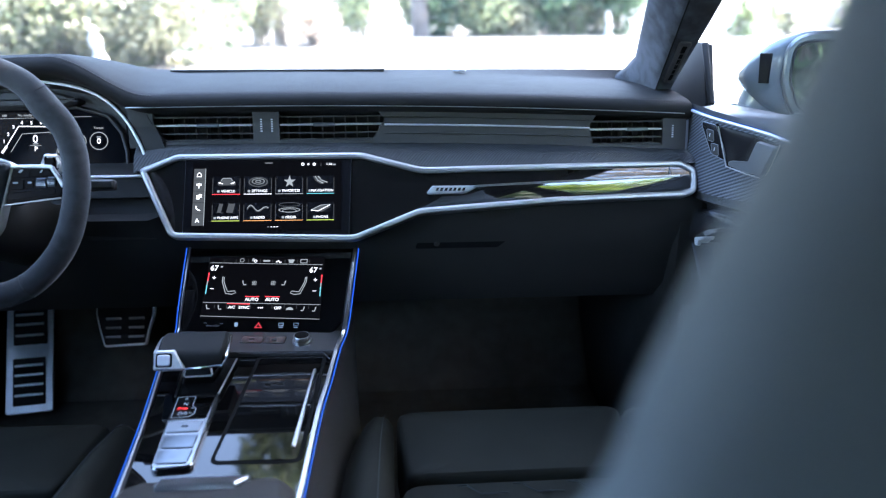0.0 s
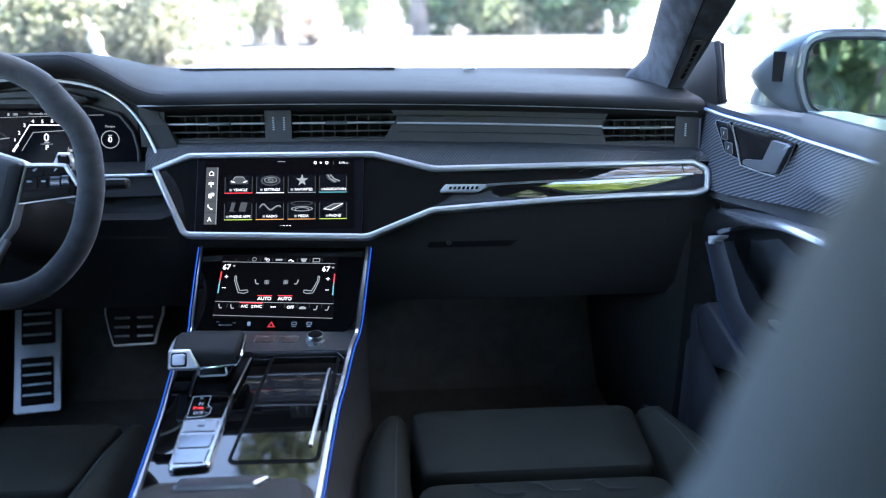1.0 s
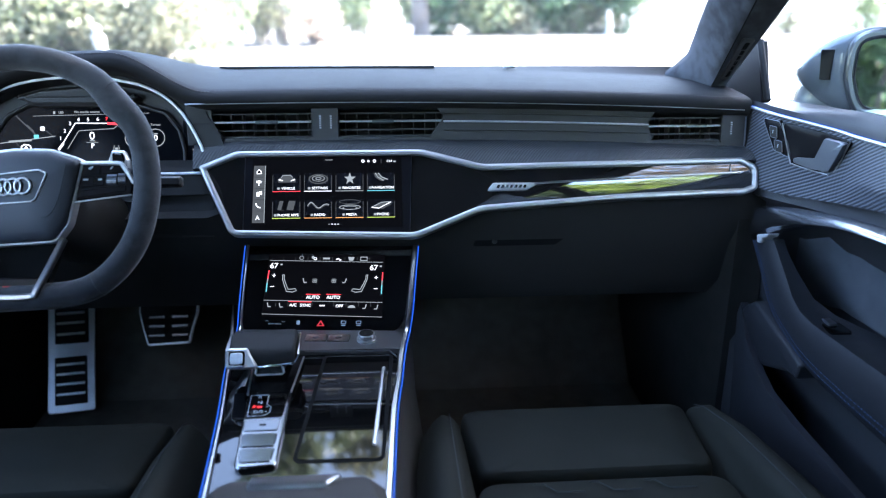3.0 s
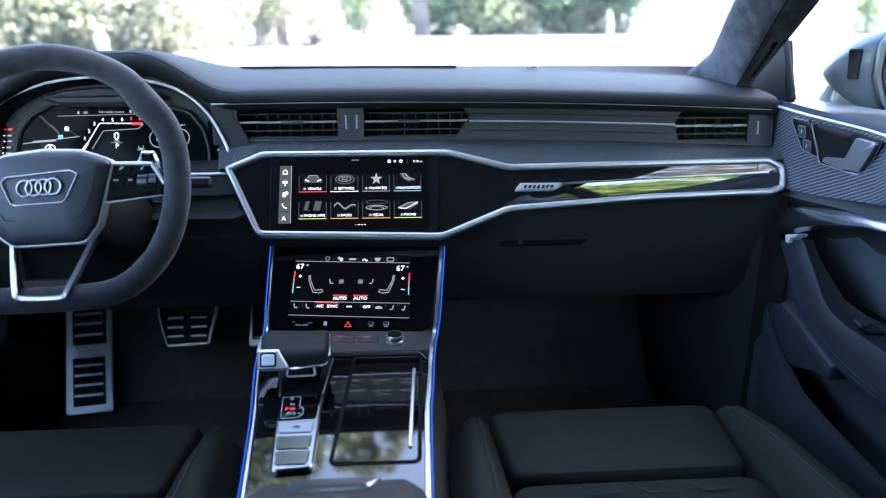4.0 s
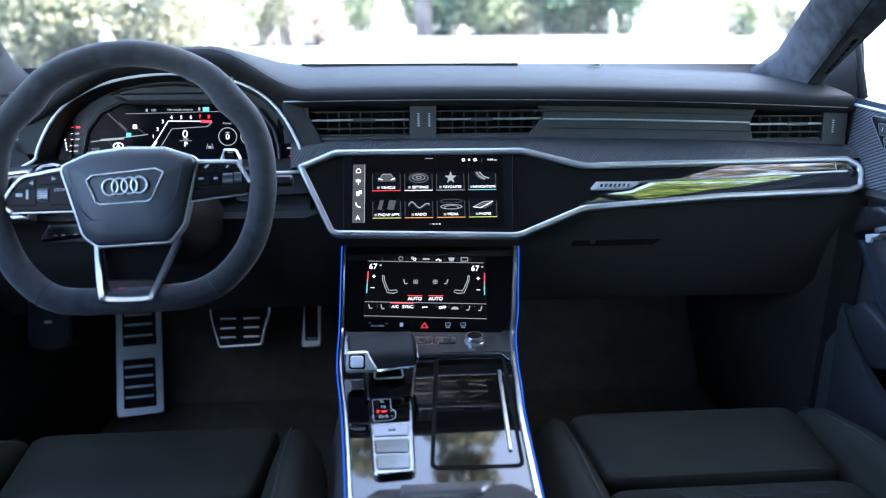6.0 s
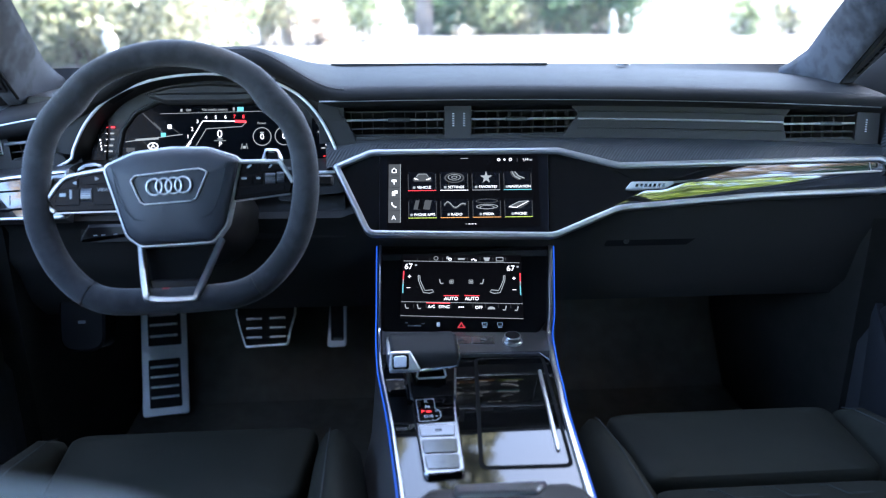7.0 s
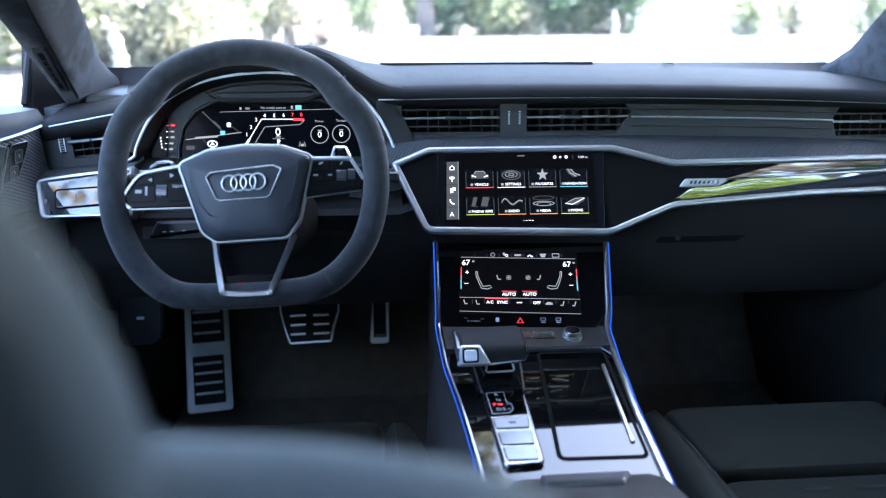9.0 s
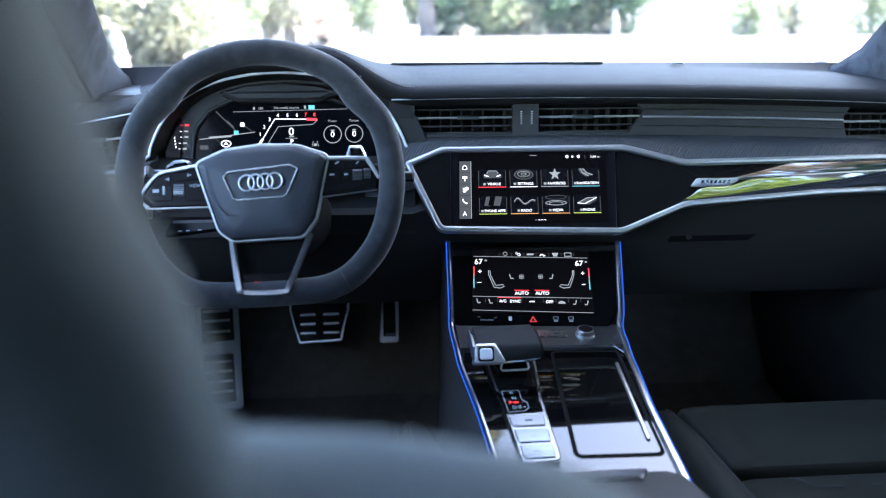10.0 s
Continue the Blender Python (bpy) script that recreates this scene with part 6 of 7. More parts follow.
    gate = rounded([(-0.0765, -0.0930), (-0.0540, -0.0920), (-0.0535, -0.1130), (-0.0480, -0.1190), (-0.0480, -0.1305), (-0.0540, -0.1370), (-0.0745, -0.1380)], 0.002, 3)
    part("gate_outline", ring(gate, inset(gate, 0.0007), 0.0047, 0.0053, F_CON), M_MARK, p, smooth=False)
    for w, x, y in (("R", -0.0645, -0.0975), ("N", -0.0630, -0.1090), ("D/S", -0.0625, -0.1285)):
        words("gear_letter", w, 0.0078, at(F_CON, x, y, 0.005), M_MARK, p)
    words("gear_letter", "P", 0.0078, at(F_CON, -0.0690, -0.1185, 0.005), M_RED, p)
    bar("gear_mark", F_CON, M_RED, p, -0.0650, -0.1185, -0.0590, -0.1185, 0.0026, 0.005)
    for y in (-0.1185, -0.1285):
        bar("gear_mark", F_CON, M_MARK, p, -0.0545, y, -0.0515, y, 0.0007, 0.005)
    for y0, y1, l0, l1, m in ((-0.1450, -0.1665, -0.0755, -0.0740, M_GREYMETAL), (-0.1715, -0.1965, -0.0735, -0.0720, M_KEY), (-0.1985, -0.2235, -0.0718, -0.0700, M_KEY)):
        k = part("rocker_key", plate(rounded([(l0, y0), (-0.0330, y0), (-0.0345, y1), (l1, y1)], 0.003, 3), 0.002, 0.0054, F_CON, 0.0012), m, p, "satin metal key")
        part("key_mark", plate(rounded(rect(-0.057, (y0 + y1) / 2 - 0.0018, -0.049, (y0 + y1) / 2 + 0.0018), 0.001), 0.0053, 0.0057, F_CON), M_KEY, k)
    # bright edges running on under the selector
    for q0, q1 in (((-0.0812, -0.090), (-0.0865, -0.004)), ((-0.0275, -0.087), (-0.0195, -0.004))):
        part("plate_edge", tube([conp(q0[0], q0[1], 0.0045), conp(q1[0], q1[1], 0.0052)], 0.0014, n=8), M_ALU, p)
    # collar under the selector
    part("collar", loft([[conp(u, v, n) for u, v in ((-0.086, -0.0875), (-0.026, -0.0845), (-0.018, 0.0), (-0.092, 0.0))] for n in (-0.022, 0.004)]), M_PAD, t, "satin black collar")
    return t


def build_selector():
    t = thing("gear_selector", (-0.06, 0.93, 0.612), "leather-topped gear selector with a bright park button", "gear lever")
    part("stem", loft([[conp(u, v, n) for u, v in ((-0.073 + k, -0.062), (-0.041 - k, -0.06), (-0.036 - k, -0.02), (-0.078 + k, -0.02))] for n, k in ((0.0, -0.006), (0.012, 0.0), (0.04, 0.004))]), M_PIANO, t, "gloss black stem")
    part("stem_trim", plate(rounded([(-0.021, -0.003), (0.014, -0.003), (0.012, 0.008), (-0.019, 0.008)], 0.003, 3), -0.003, 0.003, fr((-0.052, 0.889, 0.628), (1, 0, 0.02), (0, 0.45, 1)), 0.0015), M_PIANO, t, "gloss black stem face")
    Fq = fr((-0.052, 0.889, 0.628), (1, 0, 0.02), (0, 0.45, 1))
    part("stem_edge", tube([Fq @ Vector(q) for q in ((-0.0195, 0.008, 0.003), (-0.0215, -0.0015, 0.003), (-0.0195, -0.0035, 0.003), (0.0125, -0.0035, 0.003), (0.0145, -0.0015, 0.003), (0.0125, 0.008, 0.003))], 0.0014, n=8), M_SATIN, t, "bright stem edge")
    # head: a broad leather grip
    Fh = fr((-0.066, 0.935, 0.660), (1, 0.02, 0.0), (0, 1, 0.0))
    rings = []
    for v, w0, w1, zt, zb in ((-0.052, -0.034, 0.040, -0.006, -0.019), (-0.050, -0.037, 0.042, -0.002, -0.022), (-0.044, -0.039, 0.043, 0.0015, -0.023), (-0.022, -0.041, 0.0435, 0.0055, -0.023), (-0.008, -0.042, 0.043, 0.006, -0.022), (0.003, -0.041, 0.042, 0.0045, -0.02), (0.009, -0.039, 0.040, -0.001, -0.014)):
        sec = rounded([(w0, zb), (w1, zb), (w1 + 0.001, zt - 0.004), (w1 - 0.003, zt), (w0 + 0.003, zt), (w0 - 0.001, zt - 0.004)], 0.0025, 3)
        rings.append([Fh @ Vector((x, v, z)) for x, z in sec])
    part("grip", loft(rings), M_GRIP, t, "dark leather grip", angle=50)
    part("trim", sweep([Fh @ Vector(q) for q in ((-0.043, 0.006, -0.012), (-0.0435, -0.02, -0.017), (-0.041, -0.050, -0.020), (0.0, -0.0535, -0.021), (0.041, -0.050, -0.019), (0.0455, -0.044, -0.011), (0.0455, -0.02, -0.006), (0.044, 0.004, -0.003))], circle(0.0026, 8)), M_BRIGHT, t, "bright lower trim")
    Fb = fr((-0.0935, 0.884, 0.6505), (1, 0.0, 0.0), (0, 0.55, 1))
    hs = part("button_housing", plate(rounded([(-0.015, -0.013), (0.026, -0.013), (0.012, 0.0125), (-0.013, 0.0125)], 0.003, 3), -0.03, 0.006, Fb, 0.002), M_SATIN, t, "bright button housing")
    part("button_recess", ring(rounded(rect(-0.0105, -0.0095, 0.0095, 0.0085), 0.003, 3), rounded(rect(-0.0085, -0.0075, 0.0075, 0.0065), 0.003, 3), 0.005, 0.0066, Fb), M_PIANO, hs)
    part("park_button", plate(rounded(rect(-0.0085, -0.0075, 0.0075, 0.0065), 0.003, 3), 0.005, 0.0085, Fb, 0.001), M_PARK, hs, "square satin park button")
    part("side_cap", loft([[Fh @ Vector(q) for q in ((-0.0445, v, -0.020), (-0.046, v, -0.012), (-0.0445, v, z), (-0.041, v, z)) ] for v, z in ((-0.046, -0.001), (-0.02, 0.002), (0.0, 0.001))]), M_ALU, t, "satin side cap")
    return t


def build_armrest():
    t = thing("armrest", (0, 0.45, 0.55), "dark leather console armrest with a metal latch", "armrest")
    rings = []
    for y, w, zt in ((0.690, 0.072, 0.595), (0.683, 0.082, 0.608), (0.665, 0.089, 0.616), (0.63, 0.094, 0.621), (0.5, 0.096, 0.623), (0.2, 0.096, 0.62), (-0.05, 0.09, 0.61), (-0.07, 0.08, 0.59)):
        sec = rounded([(-w, 0.56), (w, 0.56), (w + 0.002, zt - 0.012), (w - 0.012, zt), (-w + 0.012, zt), (-w - 0.002, zt - 0.012)], 0.008, 3)
        rings.append([(x + 0.0015, y, z) for x, z in sec])
    part("pad", loft(rings), M_DASH, t, "dark leather pad", angle=50)
    F = fr((0.0005, 0.672, 0.6145), (1, 0, 0), (0, 1, -0.30))
    part("latch", plate(rounded([(-0.046, 0.006), (0.048, 0.006), (0.034, -0.018), (-0.046, -0.018)], 0.003, 3), -0.006, 0.0035, F, 0.002), M_ALU, t, "satin aluminium latch")
    return t


# ---- steering ----
def rim_path():
    """The rim's middle line: round above, flattened with two bends below."""
    up = [(0.001 + 0.1625 * math.cos(a), 0.053 + 0.1545 * math.sin(a)) for a in [math.pi * i / 12 for i in range(13)]]
    low = [(-0.1608, 0.0220), (-0.1545, -0.0114), (-0.1372, -0.0500), (-0.1155, -0.0768), (-0.0922, -0.0935), (-0.0642, -0.1003), (-0.0078, -0.1005), (0.0590, -0.0975), (0.0895, -0.0912), (0.1150, -0.0762), (0.1393, -0.0488), (0.1545, -0.0175), (0.1622, 0.0195)]
    return [(p.x, p.y) for p in smooth_path([(u, v, 0) for u, v in up + low], 4, True)]


def build_wheel():
    t = thing("steering_wheel", (-0.37, 0.95, 0.70), "flat-bottomed suede steering wheel with leather hub and metal spokes", "steering wheel")
    M = F_WHEEL
    n = M.to_3x3() @ Vector((0, 0, 1))
    flat = rim_path()
    path = [M @ Vector((u, v, 0.0)) for u, v in flat]
    rings = []
    for i, p in enumerate(path):
        tg = (path[(i + 1) % len(path)] - path[i - 1]).normalized()
        sd = tg.cross(n).normalized()
        th = math.degrees(math.atan2(flat[i][1] - 0.053, flat[i][0]))
        # thumb rests swell towards the hub
        k = max(0.0, 1 - abs(th - 38) / 16, 1 - abs(th - 142) / 16)
        rings.append([p - sd * (0.0050 * k * k * (3 - 2 * k)) + (sd * x * (1 + 0.16 * k) + n * y * (1 + 0.10 * k)) for x, y in circle(0.0165, 18, 0.0158)])
    rim = part("rim", loft(rings, caps=False, wrap=True), M_RIM, t, "dark suede rim")
    # seams where the covering is sewn
    for su, sv in ((0.115, 0.160), (-0.1255, 0.150), (-0.099, -0.089), (0.105, -0.083)):
        i = min(range(len(flat)), key=lambda j: (flat[j][0] - su) ** 2 + (flat[j][1] - sv) ** 2)
        p, tg = path[i], (path[(i + 1) % len(path)] - path[i - 1]).normalized()
        sd = tg.cross(n).normalized()
        loop = [p + (sd * math.cos(a) * 0.0168 + n * math.sin(a) * 0.0160) for a in [2 * math.pi * k / 20 for k in range(20)]]
        part("seam", tube(loop, 0.0006, up=tg, closed=True, n=5), M_LEATHER, rim)
    # hub pad, domed
    hub = rounded([(-0.080, 0.064), (-0.045, 0.080), (0.0, 0.086), (0.045, 0.085), (0.083, 0.072), (0.0655, -0.008), (0.050, -0.029), (-0.036, -0.033), (-0.052, -0.021)], [0.008, 0.03, 0.04, 0.03, 0.008, 0.02, 0.014, 0.014, 0.02], 4)
    bm = bmesh.new()
    cx, cy = 0.008, 0.03
    rings = [(1.0, -0.014), (1.0, 0.004), (0.985, 0.008), (0.94, 0.0115), (0.8, 0.015), (0.5, 0.018), (0.2, 0.019)]
    loft([[M @ Vector((cx + (x - cx) * k, cy + (y - cy) * k, z)) for x, y in hub] for k, z in rings], bm=bm)
    h = part("hub", bm, M_HUB, t, "dark leather airbag pad", angle=50)
    part("hub_trim", ring(inset(hub, -0.003), inset(hub, 0.0005), -0.014, 0.0035, M, 0.001), M_SATIN, t, "bright hub edge", angle=60)
    # stitched seam and emblem frame on the pad
    seam = [(-0.066, 0.060), (-0.0565, 0.020), (-0.043, 0.0015), (-0.030, -0.003), (0.040, -0.001), (0.054, 0.009), (0.062, 0.030), (0.069, 0.066)]
    sp = smooth_path([(x, y, 0) for x, y in seam], 10)
    bm = bmesh.new()
    for i in range(0, len(sp) - 1):
        a, b = sp[i], sp[i] + (sp[i + 1] - sp[i]) * 0.6
        tube([M @ Vector((a.x, a.y, 0.0162)), M @ Vector((b.x, b.y, 0.0162))], 0.0008, up=n, n=5, bm=bm)
    part("stitching", bm, M_THREAD_G, h, "row of grey stitches")
    em = rounded([(-0.0445, 0.0442), (-0.0385, 0.0510), (0.0375, 0.0592), (0.0483, 0.0545), (0.0345, 0.0215), (0.0295, 0.0182), (-0.0270, 0.0145), (-0.0325, 0.0175)], 0.003, 2)
    part("emblem_frame", ring(em, inset(em, 0.0016), 0.0125, 0.0205, M, 0.0006), M_SATIN, h, "fine bright emblem frame")
    for k in range(4):
        c = (-0.0148 + 0.0113 * k, 0.0362 + 0.00075 * k)
        part("emblem_ring", tube([M @ Vector((c[0] + x, c[1] + y, 0.0205 + 0.0004 * (k % 2))) for x, y in circle(0.0093, 30, 0.0098)], 0.0012, up=n, closed=True, n=8), M_SATIN, h, "plain satin metal ring")
    # spokes with key pads
    def tri(x, y, d):
        return [(x - d * 0.003, y), (x + d * 0.002, y + 0.0024), (x + d * 0.002, y - 0.0024)]
    for s, pod in ((-1, [(-0.0745, 0.0625), (-0.1084, 0.0565), (-0.1290, 0.0500), (-0.1480, 0.0225), (-0.1385, 0.0100), (-0.0600, 0.0110)]),
                   (1, [(0.0820, 0.0690), (0.1275, 0.0685), (0.1345, 0.0640), (0.1478, 0.0425), (0.1445, 0.0290), (0.0745, 0.0205)])):
        sp_ = part("spoke", plate(rounded(pod, 0.003, 3), -0.012, 0.001, M, 0.002), M_PAD, t, "satin black spoke with keys", smooth=False)
        edge = smooth_path([M @ Vector((x, y, 0.002)) for x, y in (pod[:5] if s < 0 else pod[:4])], 4)
        part("spoke_edge", sweep(edge, [(-0.0024, -0.004), (0.0024, -0.004), (0.0024, 0.0008), (0.0012, 0.002), (-0.0012, 0.002), (-0.0024, 0.0008)], n), M_SATIN, sp_, "bright spoke edge")
        part("spoke_base", tube([M @ Vector((pod[-2][0], pod[-2][1] - 0.001, 0.001)), M @ Vector((pod[-1][0], pod[-1][1] - 0.001, 0.001))], 0.0011, up=n, n=6), M_ALU, sp_)
        if s < 0:
            keys = ([(-0.1085, 0.0525), (-0.0790, 0.0575), (-0.0775, 0.0445), (-0.1085, 0.0425)], [(-0.1300, 0.0455), (-0.1110, 0.0520), (-0.1110, 0.0400), (-0.1340, 0.0385)], [(-0.1350, 0.0365), (-0.1095, 0.0385), (-0.1090, 0.0180), (-0.1400, 0.0180)], [(-0.0945, 0.0420), (-0.0745, 0.0430), (-0.0690, 0.0180), (-0.0930, 0.0180)])
            rollers, marks = [(-0.1016, 0.0310, 0.0062, 0.0085)], [tri(-0.1150, 0.0455, 1), tri(-0.0890, 0.0505, -1), rect(-0.1330, 0.0290, -0.1255, 0.0330), rect(-0.1210, 0.0260, -0.1185, 0.0370)]
            words("key_text", "VIEW", 0.0058, at(M, -0.0815, 0.0365, 0.0030), M_MARK, sp_)
        else:
            keys = ([(0.0830, 0.0665), (0.1060, 0.0665), (0.1050, 0.0545), (0.0810, 0.0540)], [(0.1080, 0.0665), (0.1290, 0.0655), (0.1340, 0.0570), (0.1075, 0.0550)], [(0.0805, 0.0520), (0.0985, 0.0525), (0.0980, 0.0395), (0.0780, 0.0380)], [(0.1000, 0.0525), (0.1110, 0.0528), (0.1100, 0.0405), (0.0995, 0.0398)], [(0.0780, 0.0350), (0.1380, 0.0395), (0.1375, 0.0325), (0.0765, 0.0245)])
            rollers, marks = [(0.1200, 0.0475, 0.0060, 0.0072), (0.1325, 0.0490, 0.0045, 0.0070)], [rect(0.0850, 0.0470, 0.0910, 0.0490), rect(0.1035, 0.0470, 0.1080, 0.0490), [(0.0915, 0.0615), (0.0930, 0.0635), (0.0970, 0.0655), (0.0975, 0.0640), (0.0940, 0.0610)], [(0.1180, 0.0610), (0.1200, 0.0610), (0.1225, 0.0645), (0.1205, 0.0645)]]
        for q in keys:
            part("key", plate(rounded(q, 0.0015, 2), 0.0, 0.0022, M, 0.0007), M_PAD, sp_, smooth=False)
        for q in marks:
            part("key_mark", plate(q, 0.0020, 0.0030, M), M_MARK, sp_, smooth=False)
        for rx, ry, rw, rh in rollers:
            ro = part("roller", loft([[M @ Vector((rx + x, ry + rh * math.cos(a), 0.0035 * math.sin(a))) for a in [math.pi * k / 12 for k in range(13)]] for x in (-rw, -rw * 0.9, 0.0, rw * 0.9, rw)]), M_GREYMETAL, sp_, "bright metal roller")
            for a in (0.3, 0.4, 0.5, 0.6, 0.7):
                q = [M @ Vector((rx + x, ry + rh * math.cos(math.pi * a), 0.0036 * math.sin(math.pi * a))) for x in (-rw, rw)]
                part("rib", tube(q, 0.0005, up=n, n=5), M_DARK, ro)
    # arm stubs into the rim
    for poly in ([(-0.146, 0.055), (-0.120, 0.052), (-0.128, 0.005), (-0.150, 0.015)], [(0.125, 0.066), (0.150, 0.062), (0.152, 0.020), (0.128, 0.022)]):
        part("arm", plate(rounded(poly, 0.004), -0.016, -0.004, M, 0.004), M_RIM, t)
    # lower spoke: bright U round a gloss panel
    low = [(-0.0385, -0.030), (-0.0275, -0.089), (-0.019, -0.0985), (0.027, -0.0985), (0.0355, -0.0885), (0.0595, -0.026)]
    part("lower_panel", plate([(-0.036, -0.028), (-0.025, -0.092), (0.033, -0.092), (0.056, -0.026)], -0.024, -0.012, M), M_GROOVE, t, "black lower spoke", smooth=False)
    p3 = smooth_path([M @ Vector((x, y, -0.002 + 0.017 * (1 - ease(-0.09, -0.045, y)))) for x, y in low], 5)
    part("lower_trim", sweep(p3, [(-0.0036, -0.006), (0.0036, -0.006), (0.0036, 0.002), (0.002, 0.004), (-0.002, 0.004), (-0.0036, 0.002)], n), M_ALU, t, "satin metal lower spoke trim")
    part("red_mark", plate([(-0.012, -0.089), (-0.004, -0.089), (-0.001, -0.085), (-0.009, -0.085)], 0.006, 0.008, M), surface("red_enamel", (0.5, 0.01, 0.02), 0.3), t, "small red mark", smooth=False)
    part("lower_inlay", plate([(-0.026, -0.075), (-0.022, -0.092), (0.030, -0.092), (0.036, -0.075)], -0.012, 0.006, M, 0.002), M_PAD, t, "gloss black lower inlay")
    # shift paddles; the left one's metal is darkened in place of shade
    for q, hi in (([(-0.128, 0.060), (-0.0950, 0.060), (-0.0955, 0.0740), (-0.1060, 0.0765), (-0.1180, 0.0750), (-0.1260, 0.0690)], -0.030), ([(0.1010, 0.066), (0.1320, 0.066), (0.1310, 0.0790), (0.1255, 0.0910), (0.1090, 0.0915), (0.1050, 0.0800)], -0.027)):
        pd = part("paddle", plate(rounded(q, 0.003, 3), hi - 0.008, hi, M, 0.0025), M_GREYMETAL if hi < -0.028 else M_ALU, t, "satin metal shift paddle")
        part("paddle_inlay", plate(inset(rounded(q, 0.003, 3), 0.0055), hi - 0.002, hi + 0.0008, M, 0.0006), M_PAD, pd, "dark paddle face")
    return t


def build_column():
    t = thing("steering_column", (-0.37, 1.05, 0.7), "dark steering column with stalks behind the wheel", "steering column")
    rings = []
    for k, w, h in ((-0.02, 0.045, 0.04), (-0.05, 0.062, 0.055), (-0.12, 0.07, 0.06), (-0.24, 0.075, 0.065)):
        rings.append([F_WHEEL @ Vector((x, y + 0.022 + (0.02 * k), k)) for x, y in circle(w, 20, h)])
    part("shroud", loft(rings), M_DARK, t)
    for s in (-1, 1):
        Fq = F_WHEEL
        part("stalk", tube([Fq @ Vector((s * 0.05, 0.03, -0.06)), Fq @ Vector((s * 0.12, 0.045, -0.055)), Fq @ Vector((s * 0.185, 0.052, -0.05))], 0.0065, up=(0, 1, 0), n=10), M_DARK, t, "black stalk")
        part("stalk_end", plate(rounded(rect(-0.016, -0.007, 0.016, 0.007), 0.004), -0.006, 0.007, at(Fq, s * 0.178, 0.052, -0.05), 0.003), M_DARK, t)
    # wiper control stalk below on the driver's outer side
    F = fr((-0.474, 1.03, 0.782), (1, 0, 0.04), (0, 0.3, 1))
    k = part("control_stalk", plate(rounded([(-0.045, -0.012), (0.03, -0.006), (0.03, 0.010), (-0.03, 0.012)], 0.005, 3), -0.012, 0.0, F, 0.004), M_PAD, t, "black control stalk with small marks")
    for x in (-0.022, -0.012, 0.004):
        bar("stalk_mark", F, M_MARK, k, x, -0.003, x + 0.005, -0.003, 0.0012)
    return t


# ---- pedals ----
def build_pedals():
    def pedal(name, F, poly, wins, label, arm):
        t = thing(name, F @ Vector((0, poly[0][1], -0.02)), label, "pedal", "pedals")
        o = rounded(poly, 0.008, 3)
        part("plate", plate(o, -0.008, 0.0, F, 0.002), M_STEEL, t, "brushed steel pedal plate")
        for win, bars in wins:
            pad = part("grip_pad", plate(rounded(win, 0.003), -0.004, 0.0018, F, 0.0008), M_RUBBER, t, "black rubber grip pad")
            for x0, x1, y in bars:
                part("grip_bar", plate(rounded(rect(x0, y - 0.0026, x1, y + 0.0026), 0.0015, 2), 0.001, 0.0036, F, 0.001), M_STEEL if name == "footrest" else M_STRIP, pad, "raised steel bar")
        if arm:
            part("arm", tube([F @ Vector((0, 0.05, -0.012)), F @ Vector((0, 0.10, -0.06)), F @ Vector((0, 0.22, -0.05))], 0.009, up=(1, 0, 0)), M_DARK, t)
        else:
            part("bracket", plate(rounded(inset(poly, 0.01), 0.004), -0.10, -0.007, F), M_DARK, t)
        return t
    pedal("footrest", fr((-0.567, 1.4475, 0.3055), (1, 0.23, -0.04), (0, 0.62, 1)), [(-0.047, -0.037), (0.044, -0.037), (0.046, 0.19), (-0.044, 0.19)],
          [(rect(-0.032, -0.0205, 0.030, 0.0785), [(-0.029, 0.0255, y) for y in (0.001, 0.022, 0.0428, 0.0628)]), (rect(-0.031, 0.1065, 0.034, 0.182), [(-0.0275, 0.027, y) for y in (0.1265, 0.150, 0.171)])], "brushed steel footrest with black rubber inlays", False)
    pedal("brake_pedal", fr((-0.356, 1.4425, 0.4165), (1, -0.05, 0.03), (0, 0.48, 1)), [(-0.0435, -0.0036), (0.0435, -0.0010), (0.0495, 0.030), (0.0595, 0.062), (0.060, 0.085), (-0.062, 0.085), (-0.0625, 0.066), (-0.0545, 0.033)],
          [([(-0.0405, 0.0010), (0.0405, 0.0032), (0.0462, 0.030), (0.056, 0.062), (0.0565, 0.0835), (-0.0585, 0.0835), (-0.059, 0.066), (-0.0512, 0.033)], [(x0, x1, y) for y in (0.0175, 0.036, 0.055) for x0, x1 in ((-0.040, -0.009), (0.0072, 0.039))])], "brushed steel brake pedal with rubber pads", True)
    pedal("accelerator_pedal", fr((-0.214, 1.45, 0.41), (1, 0, 0), (0, 0.45, 1)), [(-0.0226, -0.005), (0.0175, -0.005), (0.0195, 0.085), (-0.0145, 0.085)],
          [(rect(-0.0135, 0.0085, 0.0125, 0.080), [(-0.0096, 0.0112, 0.0125)])], "narrow brushed steel accelerator pedal", True)


# ---- seats ----
def se(n, a, b, p=2.6, q=None):
    """A rounded-square ring."""
    out = []
    for i in range(n):
        t = 2 * math.pi * i / n
        c, s = math.cos(t), math.sin(t)
        out.append((a * (1 if c > 0 else -1) * abs(c) ** (2 / p), b * (1 if s > 0 else -1) * abs(s) ** (2 / (q or p))))
    return out


